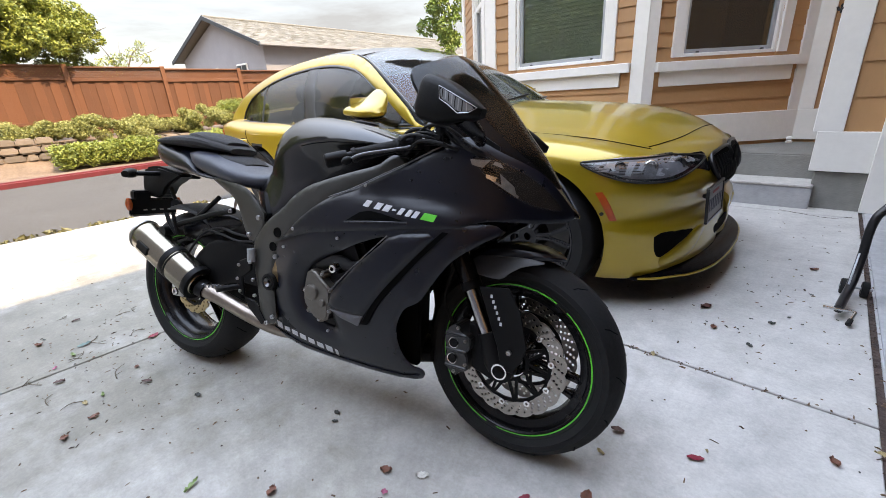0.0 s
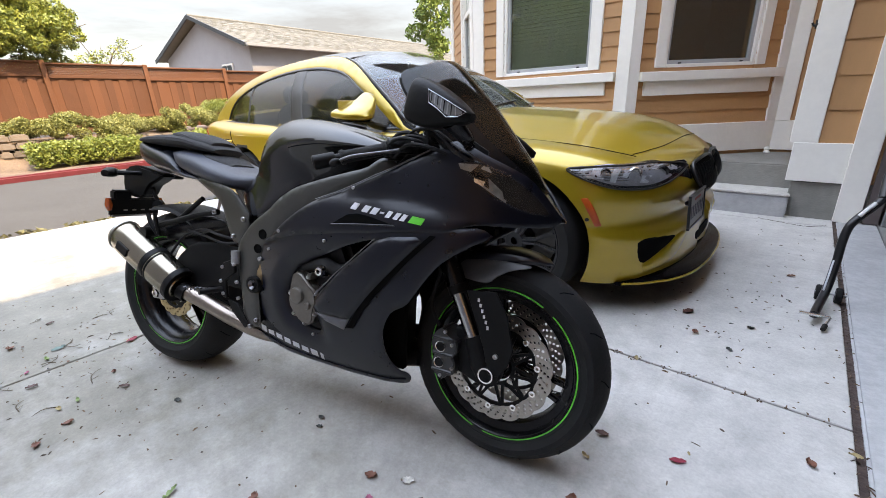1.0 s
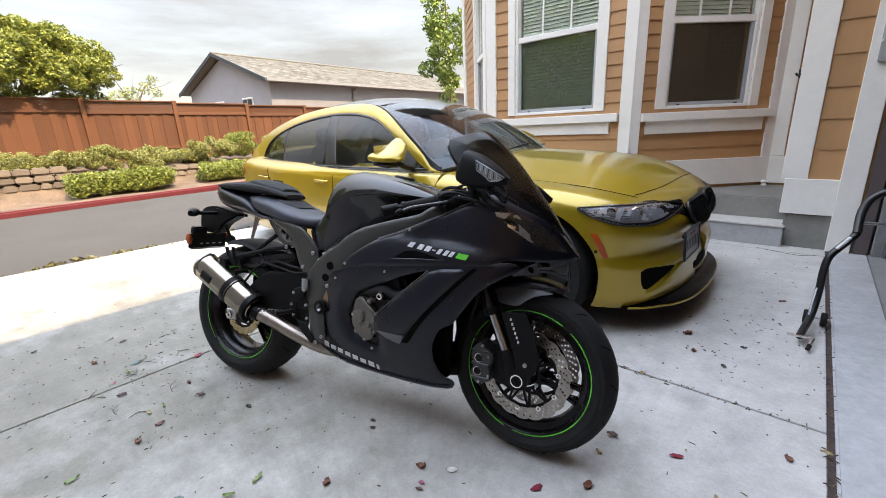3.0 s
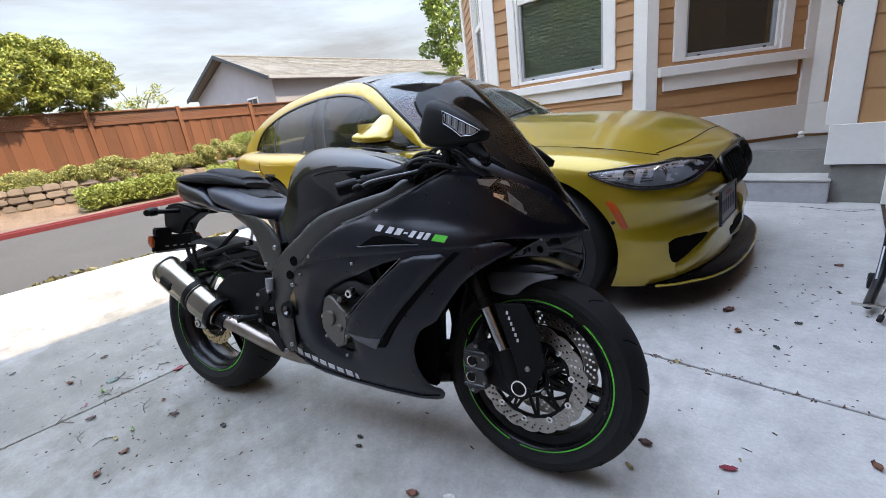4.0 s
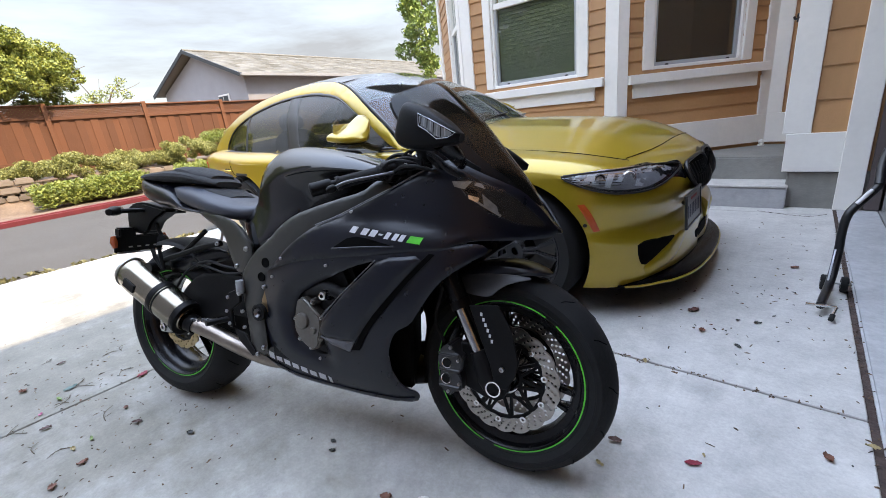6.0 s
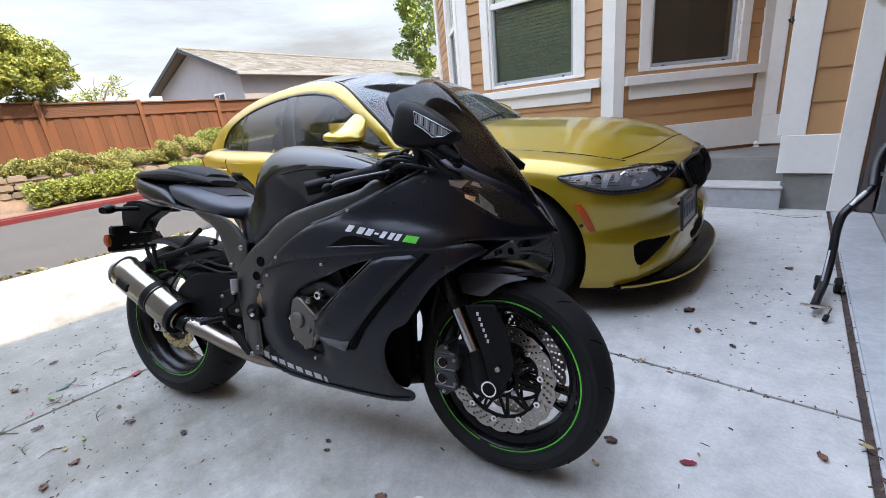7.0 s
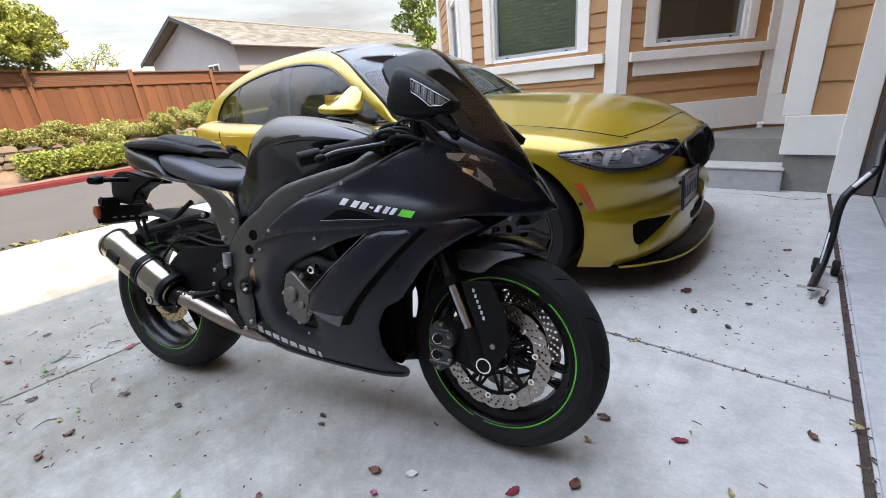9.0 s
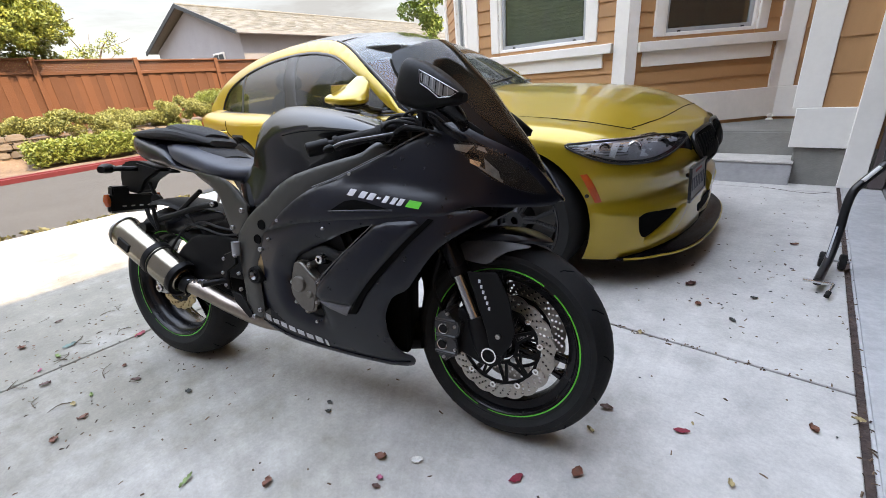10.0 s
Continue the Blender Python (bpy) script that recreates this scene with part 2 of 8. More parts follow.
def grime_and_shade(m, centre, reach, tint):
    """A blotchy darkening round one spot of the slab: parking dirt and painted shade."""
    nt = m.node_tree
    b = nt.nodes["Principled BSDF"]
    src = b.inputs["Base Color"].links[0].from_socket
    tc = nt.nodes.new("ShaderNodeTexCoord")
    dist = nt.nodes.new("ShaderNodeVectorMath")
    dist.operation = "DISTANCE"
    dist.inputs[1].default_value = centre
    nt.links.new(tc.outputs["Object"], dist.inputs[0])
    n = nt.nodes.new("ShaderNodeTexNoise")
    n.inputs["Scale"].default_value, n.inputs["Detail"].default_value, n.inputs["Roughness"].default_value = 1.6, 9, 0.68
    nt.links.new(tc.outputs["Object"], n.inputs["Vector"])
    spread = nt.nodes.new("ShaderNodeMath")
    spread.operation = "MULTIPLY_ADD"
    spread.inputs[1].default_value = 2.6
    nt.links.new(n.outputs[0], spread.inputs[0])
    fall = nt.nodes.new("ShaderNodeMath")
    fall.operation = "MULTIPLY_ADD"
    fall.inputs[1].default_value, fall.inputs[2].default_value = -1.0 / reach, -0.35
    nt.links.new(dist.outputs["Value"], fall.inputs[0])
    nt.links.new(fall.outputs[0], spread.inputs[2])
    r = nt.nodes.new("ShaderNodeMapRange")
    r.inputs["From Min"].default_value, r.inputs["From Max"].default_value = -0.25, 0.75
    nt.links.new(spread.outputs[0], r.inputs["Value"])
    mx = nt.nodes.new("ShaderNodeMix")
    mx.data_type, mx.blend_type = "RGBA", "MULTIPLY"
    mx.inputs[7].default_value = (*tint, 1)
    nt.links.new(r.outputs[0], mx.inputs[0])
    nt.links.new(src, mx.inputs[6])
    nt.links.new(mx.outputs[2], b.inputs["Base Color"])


# real stains, strengthened to put the left drive's shade into the colour
grime_and_shade(CONCRETE, (-2.5, -0.1, 0.0), 2.5, (0.43, 0.415, 0.365))
grime_and_shade(CONCRETE, (0.12, 1.52, 0.0), 0.075, (0.74, 0.74, 0.74))
CONCRETE_APRON = mat("apron_concrete", (0.40, 0.40, 0.405), 0.7, col2=(0.54, 0.54, 0.54), scale=2.0, bump=0.08, bscale=120)
speckle(CONCRETE_APRON, 30.0, 0.15)
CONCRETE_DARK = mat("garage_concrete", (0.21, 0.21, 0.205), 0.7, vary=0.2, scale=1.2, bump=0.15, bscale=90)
CONCRETE_STEP = mat("step_concrete", (0.22, 0.215, 0.20), 0.85, vary=0.2, scale=2.5, bump=0.3, bscale=80)
ASPHALT = mat("asphalt", (0.066, 0.060, 0.053), 0.9, vary=0.15, scale=1.0, bump=0.4, bscale=220)
DIRT = mat("soil", (0.17, 0.115, 0.075), 0.95, vary=0.4, scale=3, bump=0.6, bscale=40)
JOINT = mat("joint_dirt", (0.05, 0.036, 0.028), 0.95, vary=0.4, scale=8, bump=0.3)
RED_PAINT = mat("red_kerb_paint", (0.13, 0.012, 0.015), 0.7, vary=0.2, scale=4, bump=0.15)
WHITE = mat("white_trim_paint", (0.80, 0.775, 0.73), 0.45, vary=0.05, scale=2.5, bump=0.05, bscale=50)
SIDING = mat("tan_siding_paint", (0.44, 0.232, 0.105), 0.6, vary=0.10, scale=2.5, bump=0.12, bscale=35, island=True)
FENCE_WOOD = mat("stained_fence_wood", (0.148, 0.054, 0.022), 0.75, vary=0.15, scale=5, bump=0.3, bscale=30, island=True)
STUCCO = mat("grey_stucco", (0.29, 0.288, 0.305), 0.9, vary=0.06, scale=2, bump=0.2, bscale=60)
SHINGLE = mat("tan_roof_shingle", (0.132, 0.126, 0.108), 0.9, col2=(0.198, 0.188, 0.160), scale=6, bump=0.4, bscale=25, island="island")
GUTTER = mat("dark_fascia", (0.030, 0.036, 0.042), 0.5, vary=0.1)
LEAF = mat("tree_leaf", (0.105, 0.140, 0.022), 0.55, col2=(0.37, 0.39, 0.075), scale=3, island="island")
LEAF_HEDGE = mat("hedge_leaf", (0.105, 0.142, 0.020), 0.5, col2=(0.30, 0.335, 0.072), scale=3, island="island")
LEAF_SAGE = mat("shrub_leaf", (0.130, 0.140, 0.036), 0.6, col2=(0.37, 0.36, 0.115), scale=3, island="island")
LEAF_LIGHT = mat("birch_leaf", (0.10, 0.17, 0.028), 0.5, col2=(0.30, 0.38, 0.085), scale=3, island="island")
BARK = mat("bark", (0.14, 0.10, 0.07), 0.9, vary=0.4, scale=12, bump=0.5, bscale=30)
STONE = mat("wall_stone", (0.21, 0.165, 0.125), 0.9, vary=0.25, scale=5, bump=0.5, bscale=25, island=True)
PANE = glassy("window_pane", (0.90, 0.93, 0.92), 0.01, 0.95, 1.72)
BLIND = mat("blind_slat", (0.80, 0.81, 0.68), 0.6, vary=0.08)
SCREEN = glassy("insect_screen", (0.74, 0.75, 0.71), 0.5, 0.90, 1.05)
ROOM_SHADE = mat("room_shade_black", (0.03, 0.03, 0.03), 0.9, vary=0.3)
# garage walls and ceiling: shade of the unlit inside is in this dark colour
GARAGE_SHADE = mat("shaded_wall_board", (0.13, 0.125, 0.12), 0.9, vary=0.12, bump=0.1)
STEEL = mat("galvanised_steel", (0.45, 0.47, 0.48), 0.4, 1.0, vary=0.15, scale=10)
BLACK_TUBE = mat("black_powder_coat", (0.014, 0.014, 0.016), 0.35, vary=0.3, scale=20)
RUBBER = mat("rubber", (0.012, 0.012, 0.0125), 0.75, vary=0.25, scale=15, bump=0.1, bscale=120, spec=0.25)
CHROME = mat("bright_metal", (0.75, 0.75, 0.74), 0.22, 1.0, vary=0.08, scale=20)

# ---- ground, road and driveway ----
bm = bmesh.new()
bmesh.ops.create_grid(bm, x_segments=2, y_segments=2, size=900, matrix=Matrix.Translation((0, 0, -0.12)))
structure("ground", bm, mat("grey_earth", (0.125, 0.120, 0.112), 0.95, vary=0.3, scale=0.5, bump=0.4, bscale=20), "dry grey-brown earth that reaches the horizon", "ground")
bm = box(-9.95, -5.06, -60, 60, -0.11, -0.02)
structure("road", bm, ASPHALT, "worn grey asphalt lane beside a red kerb", "road")
bm = box(-5.3, 0.80, -14, 13, -0.115, -0.045)
drive = structure("driveway", bm, JOINT, "pale concrete driveway with dirt in its joints", "driveway")
XJ = [-5.06, -2.01, 0.55]
YJ = [-13.9, -8.6, -6.2, -3.6, -1.0, 1.6, 4.2, 6.8, 9.4, 12.9]
for i in range(2):
    for j in range(len(YJ) - 1):
        y0, y1 = YJ[j] + 0.005, YJ[j + 1] - 0.005
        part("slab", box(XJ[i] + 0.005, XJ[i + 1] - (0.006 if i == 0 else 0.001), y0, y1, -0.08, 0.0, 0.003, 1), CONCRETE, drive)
# dirt packed into the wide joint before the apron
fill = bmesh.new()
bmesh.ops.create_grid(fill, x_segments=4, y_segments=700, size=0.5)
for v in fill.verts:
    v.co = (0.5600 + v.co.x * 0.028, 0.71 + v.co.y * 7.4, -0.007 + 0.006 * noise.noise((v.co.x * 3, v.co.y * 260, 1.7)) + 0.003 * noise.noise((v.co.x * 6, v.co.y * 900, 4.0)))
structure("joint_strip", fill, mat("packed_brown_dirt", (0.034, 0.023, 0.021), 0.95, col2=(0.095, 0.062, 0.052), scale=14, bump=0.4), "dark brown dirt packed in the joint before the apron", "joint", 60)
# threshold apron in the garage opening, and the garage floor
structure("apron", box(0.572, 0.80, -3.0, 4.42, -0.1, 0.006, 0.008, 2), CONCRETE_APRON, "smooth concrete apron strip before the garage", "apron")
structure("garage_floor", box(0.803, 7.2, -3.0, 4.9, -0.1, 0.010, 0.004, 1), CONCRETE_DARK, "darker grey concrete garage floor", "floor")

# red kerb, slightly turned against the drive, with the bed behind it
KERB = pose(-9.76, 0.23, 0, 0, 0, 5.6)
bm = box(-0.16, 0.0, -60, 60, -0.1, 0.085, 0.025, 3)
kerb = structure("kerb", bm, RED_PAINT, "red painted concrete kerb along the lane", "kerb")
kerb.matrix_world = KERB
bm = bmesh.new()
bmesh.ops.create_grid(bm, x_segments=40, y_segments=160, size=0.5, matrix=Matrix.Identity(4))
for v in bm.verts:
    u, w = (v.co.x + 0.5) * 14, v.co.y * 120
    hgt = 0.06 + min(1, max(0.0, u - 1.0) / 0.8) * 0.50 + 0.05 * noise.noise((u * 1.3, w * 0.8, 0.3))
    v.co = (-0.16 - u, w, hgt)
bed = structure("planting_bed", bm, DIRT, "dry sloping bed of bare earth behind the kerb", "ground", 60)
bed.matrix_world = KERB


# ---- house ----
def plank_mesh(expo):
    b = bmesh.new()
    prof = [(0, 0), (-0.016, 0), (-0.016, 0.006), (-0.005, expo + 0.004), (0, expo + 0.004)]
    lo = [b.verts.new((0, y, z)) for y, z in prof]
    hi = [b.verts.new((1, y, z)) for y, z in prof]
    b.faces.new(lo)
    b.faces.new(hi[::-1])
    for i in range(len(prof)):
        j = (i + 1) % len(prof)
        b.faces.new((lo[i], hi[i], hi[j], lo[j]))
    bmesh.ops.recalc_face_normals(b, faces=b.faces)
    return mesh_of(b, "plank", SIDING)


PLANK = {e: plank_mesh(e) for e in (0.125, 0.24)}


def house_wall(name, p, q, z0, z1, openings=(), expo=0.125, thick=0.18, planks=(0.7, 3.3), plank_span=None, label="tan lap siding house wall"):
    """A wall from p to q (outside to the right of the way p>q), with openings (u0, u1, z0, z1) and lapped boards."""
    p, q = Vector((*p, 0)), Vector((*q, 0))
    length = (q - p).length
    ang = math.degrees(math.atan2(q.y - p.y, q.x - p.x))
    b = bmesh.new()
    cuts = sorted({0.0, length, *[o[0] for o in openings], *[o[1] for o in openings]})
    for a, c in zip(cuts[:-1], cuts[1:]):
        spans = [(z0, z1)]
        for o in openings:
            if o[0] <= a + 1e-6 and c <= o[1] + 1e-6:
                spans = [s for (s0, s1) in spans for s in ((s0, o[2]), (o[3], s1)) if s[1] - s[0] > 1e-4]
        for s0, s1 in spans:
            box(a, c, 0.0, thick, s0, s1, bm=b)
    w = structure(name, b, SIDING, label, "wall")
    w.matrix_world = pose(p.x, p.y, 0, 0, 0, ang)
    z = planks[0]
    u_lo, u_hi = plank_span or (0.0, length)
    while z + expo <= planks[1] + 1e-6:
        segs = [(u_lo, u_hi)]
        for o in openings:
            if z < o[3] - 0.02 and z + expo > o[2] + 0.02:
                segs = [s for (a, c) in segs for s in ((a, min(c, o[0])), (max(a, o[1]), c)) if s[1] - s[0] > 0.01]
        for a, c in segs:
            ob = new("plank", PLANK[expo])
            ob.parent = w
            ob.location, ob.scale = (a, -0.0005, z), (c - a, 1, 1)
        z += expo
    return w


def trim(name, wall, u0, u1, z0, z1, proud=0.03, back=0.0, w=0.004, label="white painted trim board"):
    t = part(name, box(u0, u1, -proud, back, z0, z1, w, 1), WHITE, wall)
    return tagged(t, label)


def sash_window(name, wall, u0, u1, z0, z1, rail, blind=0.0, mullions=0, casing=0.095, label="white sash window with blinds"):
    """A hung window in an opening: casing, frame, two sashes, panes, blinds, room behind."""
    top = thing(name, label, "window", kind="structure")
    top.matrix_world = wall.matrix_world.copy()
    for a, c, n in ((u0 - casing, u0, "side_casing"), (u1, u1 + casing, "side_casing")):
        part(n, box(a, c, -0.035, 0.0, z0 - 0.0, z1 + 0.0, 0.004, 1), WHITE, top)
    part("head_casing", box(u0 - casing, u1 + casing, -0.035, 0.0, z1, z1 + 0.12, 0.004, 1), WHITE, top)
    fr = bmesh.new()
    for a, c, d, e in ((u0, u0 + 0.03, z0, z1), (u1 - 0.03, u1, z0, z1), (u0 + 0.03, u1 - 0.03, z0, z0 + 0.03), (u0 + 0.03, u1 - 0.03, z1 - 0.03, z1)):
        box(a, c, -0.012, 0.09, d, e, 0.003, 1, bm=fr)
    part("window_frame", fr, WHITE, top)
    part("meeting_rail", box(u0 + 0.03, u1 - 0.03, 0.0, 0.06, rail - 0.03, rail + 0.03, 0.004, 1), WHITE, top)
    lo = bmesh.new()
    for a, c, d, e in ((u0 + 0.03, u0 + 0.06, z0 + 0.03, rail - 0.03), (u1 - 0.06, u1 - 0.03, z0 + 0.03, rail - 0.03), (u0 + 0.06, u1 - 0.06, z0 + 0.03, z0 + 0.065)):
        box(a, c, 0.012, 0.05, d, e, 0.003, 1, bm=lo)
    part("lower_sash", lo, mat_sash, top)
    sc = part("insect_screen", box(u0 + 0.055, u1 - 0.055, 0.040, 0.0412, z0 + 0.06, rail - 0.03), SCREEN, top, "fine dark insect screen")
    sc.visible_shadow = False
    for d, e in ((z0 + 0.065, rail - 0.03), (rail + 0.03, z1 - 0.03)):
        g = part("pane", box(u0 + 0.045, u1 - 0.045, 0.030, 0.034, d, e), PANE, top, "clear window glass")
        g.visible_shadow = False
    for k in range(mullions):
        u = u0 + (u1 - u0) * (k + 1) / (mullions + 1)
        part("mullion", box(u - 0.008, u + 0.008, 0.018, 0.030, rail + 0.03, z1 - 0.03), WHITE, top)
    for du in (0.18, 0.86):
        u = u0 + (u1 - u0) * du
        part("sash_latch", box(u - 0.014, u + 0.014, -0.004, 0.012, z0 + 0.03, z0 + 0.045, 0.003, 1), BLACK_TUBE, top, "small dark latch")
    if blind:
        z = blind + 0.08
        while z < z1 - 0.04:
            s = part("blind_slat", box(u0 + 0.05, u1 - 0.05, -0.02, 0.02, -0.0012, 0.0012), BLIND, top, m=pose(0, 0.085, z, 66))
            z += 0.038
    # near-black box: the unlit room's shade is put into its colour
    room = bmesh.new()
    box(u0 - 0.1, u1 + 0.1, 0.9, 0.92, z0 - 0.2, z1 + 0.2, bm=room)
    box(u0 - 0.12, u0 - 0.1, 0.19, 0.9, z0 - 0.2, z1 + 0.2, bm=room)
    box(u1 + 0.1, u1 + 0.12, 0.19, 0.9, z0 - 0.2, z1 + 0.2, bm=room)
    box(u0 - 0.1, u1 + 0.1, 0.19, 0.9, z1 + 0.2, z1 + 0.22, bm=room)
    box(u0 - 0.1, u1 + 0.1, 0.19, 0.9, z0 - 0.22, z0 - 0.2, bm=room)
    part("shaded_lining", room, ROOM_SHADE, top)
    return top


mat_sash = mat("grey_sash", (0.36, 0.37, 0.38), 0.4, vary=0.08)
HTOP = 4.7
XC = -1.16
YL = 4.46  # the face of the bay that looks at the drive
# bay: face beside the car, then a diagonal face, then the porch's back wall
wallL = house_wall("wall_bay_front", (-2.96, YL), (XC, YL), 0.0, HTOP, [(0.415, 1.435, 1.25, 2.95)], planks=(0.70, 3.2), plank_span=(0.10, 1.72))
trim("corner_board", wallL, 1.70, 1.825, 0.0, 3.4, 0.034, -0.001)
trim("corner_board", wallL, 0.0, 0.14, 0.0, 3.4, 0.034, -0.001)
trim("window_sill", wallL, 0.10, 1.69, 1.13, 1.215, 0.075)
trim("apron_board", wallL, 0.14, 1.60, 1.005, 1.13, 0.036)
trim("skirt_board", wallL, 0.14, 1.70, 0.42, 0.70, 0.03, -0.001)
sash_window("window_1", wallL, 0.415, 1.435, 1.25, 2.95, 2.10, 1.25, 2)
wallB = house_wall("wall_bay_rear_diagonal", (-4.66, YL + 1.70), (-2.96, YL), 0.0, HTOP, [(1.44, 2.20, 1.235, 2.95)], planks=(0.70, 3.2), plank_span=(0.30, 2.30))
trim("corner_board", wallB, 2.307, 2.404, 0.0, 3.4, 0.034, -0.001)
trim("corner_board", wallB, 0.0, 0.30, 0.0, 3.4, 0.036, -0.001)
trim("window_sill", wallB, 1.15, 2.302, 1.115, 1.20, 0.075)
trim("apron_board", wallB, 1.20, 2.30, 0.985, 1.115, 0.036)
trim("skirt_board", wallB, 0.30, 2.305, 0.42, 0.70, 0.03, -0.001)
sash_window("window_3", wallB, 1.44, 2.20, 1.235, 2.95, 2.075, 1.235, 2, label="white sash window on the far face of the bay")
wallR = house_wall("wall_bay_diagonal", (XC, YL), (XC + 1.14, YL + 1.14), 0.0, HTOP, [(0.345, 1.265, 1.235, 2.95)], planks=(0.70, 3.2), plank_span=(0.10, 1.55))
trim("corner_board", wallR, 0.0, 0.10, 0.0, 3.4, 0.036, -0.001)
trim("window_sill", wallR, 0.105, 1.535, 1.115, 1.20, 0.075)
trim("apron_board", wallR, 0.16, 1.45, 0.985, 1.115, 0.036)
trim("skirt_board", wallR, 0.10, 1.61, 0.42, 0.70, 0.03, -0.001)
trim("corner_board", wallR, 1.50, 1.61, 0.70, 3.4, 0.03, -0.001)
sash_window("window_2", wallR, 0.345, 1.265, 1.235, 2.95, 2.075, 2.04, 2, label="white sash window, dark inside, half-drawn blinds")
wallN = house_wall("wall_porch_back", (XC + 1.14, YL + 1.14), (1.4, YL + 1.14), 0.0, HTOP, planks=(0.70, 3.2), plank_span=(0.10, 0.9))
trim("corner_board", wallN, 0.0, 0.13, 0.70, 3.4, 0.032, -0.001)
trim("skirt_board", wallN, 0.0, 0.9, 0.41, 0.70, 0.030, -0.001)
# return wall beside the garage door, on a concrete plinth
YG = 4.42
wallG = house_wall("wall_garage_return", (0.22, YG), (0.80, YG), 0.30, HTOP, expo=0.24, planks=(0.60, 3.3), plank_span=(0.12, 0.34), thick=1.3)
trim("corner_board", wallG, -0.05, 0.125, 0.60, 3.4, 0.030, -0.001)
trim("skirt_board", wallG, -0.022, 0.325, 0.30, 0.60, 0.034, -0.001)
trim("door_casing", wallG, 0.325, 0.475, 0.004, 3.2, 0.05, -0.001)
bm = box(0.235, 0.80, YG + 0.005, YG + 1.28, -0.05, 0.298, 0.01, 1)
structure("plinth", bm, CONCRETE_STEP, "dark weathered concrete plinth under the house wall", "plinth")
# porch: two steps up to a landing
# the step's body is darker than its tread
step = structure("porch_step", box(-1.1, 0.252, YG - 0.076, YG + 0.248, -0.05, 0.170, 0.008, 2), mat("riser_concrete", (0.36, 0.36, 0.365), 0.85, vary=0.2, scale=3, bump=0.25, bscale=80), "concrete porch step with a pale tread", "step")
part("tread", box(-1.1, 0.255, YG - 0.080, YG + 0.248, 0.171, 0.187, 0.006, 2), CONCRETE, step, "pale tread")
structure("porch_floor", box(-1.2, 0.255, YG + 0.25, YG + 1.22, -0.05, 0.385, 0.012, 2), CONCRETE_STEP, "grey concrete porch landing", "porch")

# garage: wall over and beside the opening, inner walls, ceiling, roof
gw = bmesh.new()
box(0.82, 1.0, -0.75, YG, 2.25, 4.44, bm=gw)
box(0.82, 1.0, -3.0, -0.75, 0.0, 4.44, bm=gw)
structure("wall_garage_front", gw, SIDING, "tan garage front wall above the open door", "wall")
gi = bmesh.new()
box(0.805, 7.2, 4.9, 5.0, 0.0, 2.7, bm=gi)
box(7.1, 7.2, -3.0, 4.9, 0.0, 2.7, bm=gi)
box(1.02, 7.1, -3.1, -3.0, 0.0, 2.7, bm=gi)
structure("wall_garage_inside", gi, GARAGE_SHADE, "plain garage walls coloured dark for their shade", "wall")
structure("ceiling", box(1.02, 7.2, -3.1, 5.0, 2.7, 2.78), GARAGE_SHADE, "plain garage ceiling", "ceiling")
rf = bmesh.new()
box(0.46, 8.0, -4.0, YL - 0.2, 4.45, 4.60, bm=rf)
box(0.30, 8.0, YL - 0.2, 9.0, HTOP, HTOP + 0.2, bm=rf)
box(-4.9, 0.30, YL - 0.2, 9.0, HTOP, HTOP + 0.2, bm=rf)
structure("roof", rf, SHINGLE, "house roof with wide eaves over the drive", "roof")
bk = bmesh.new()
box(-4.66, -4.48, YL + 1.74, 9.0, 0.0, HTOP, bm=bk)
structure("wall_bay_side", bk, SIDING, "tan side wall of the bay", "wall")
# an unseen wall, added behind the view to block sky and darken reflections
wg = bmesh.new()
box(-4.0, 0.80, -4.0, -2.3, 0.0, 4.6, bm=wg)
structure("added_wall", wg, STUCCO, "plain grey wall added out of view", "wall")
# steel door track and jamb at the opening
tr = thing("door_track", "galvanised garage door track on a dark jamb", "door track")
part("jamb", box(0.716, 0.80, YG - 0.045, YG - 0.002, 0.012, 2.24, 0.003, 1), mat("dark_jamb", (0.09, 0.07, 0.07), 0.6), tr, "dark brown jamb")
part("rail", box(0.815, 0.885, YG - 0.075, YG - 0.035, 0.012, 2.2, 0.004, 1), STEEL, tr)
part("rail_lip", box(0.885, 0.893, YG - 0.095, YG - 0.035, 0.012, 2.2), STEEL, tr)
part("bracket", box(0.765, 0.815, YG - 0.058, YG - 0.045, 0.88, 0.93, 0.002, 1), STEEL, tr)
part("bracket", box(0.765, 0.815, YG - 0.058, YG - 0.045, 1.50, 1.55, 0.002, 1), STEEL, tr)

# ---- fence behind the bed ----
FX = -13.2


def lattice(y0, y1, z0, z1):
    b = bmesh.new()
    step = 0.075
    for s in (1, -1):
        k = -12
        while k * step < (y1 - y0) + 1:
            a = y0 + k * step
            pts = []
            lo_t, hi_t = max(0.0, (y0 - a) if s > 0 else (a - y1)), min(z1 - z0, (y1 - a) if s > 0 else (a - y0))
            if hi_t - lo_t > 0.02:
                p0, p1 = (a + s * lo_t, z0 + lo_t), (a + s * hi_t, z0 + hi_t)
                q = slab([(p0[0] - 0.029, p0[1]), (p0[0] + 0.029, p0[1]), (p1[0] + 0.029, p1[1]), (p1[0] - 0.029, p1[1])], 0.008, plane="yz", at=FX + (0.0 if s > 0 else 0.009))
                merge(b, q)
            k += 1
    return b


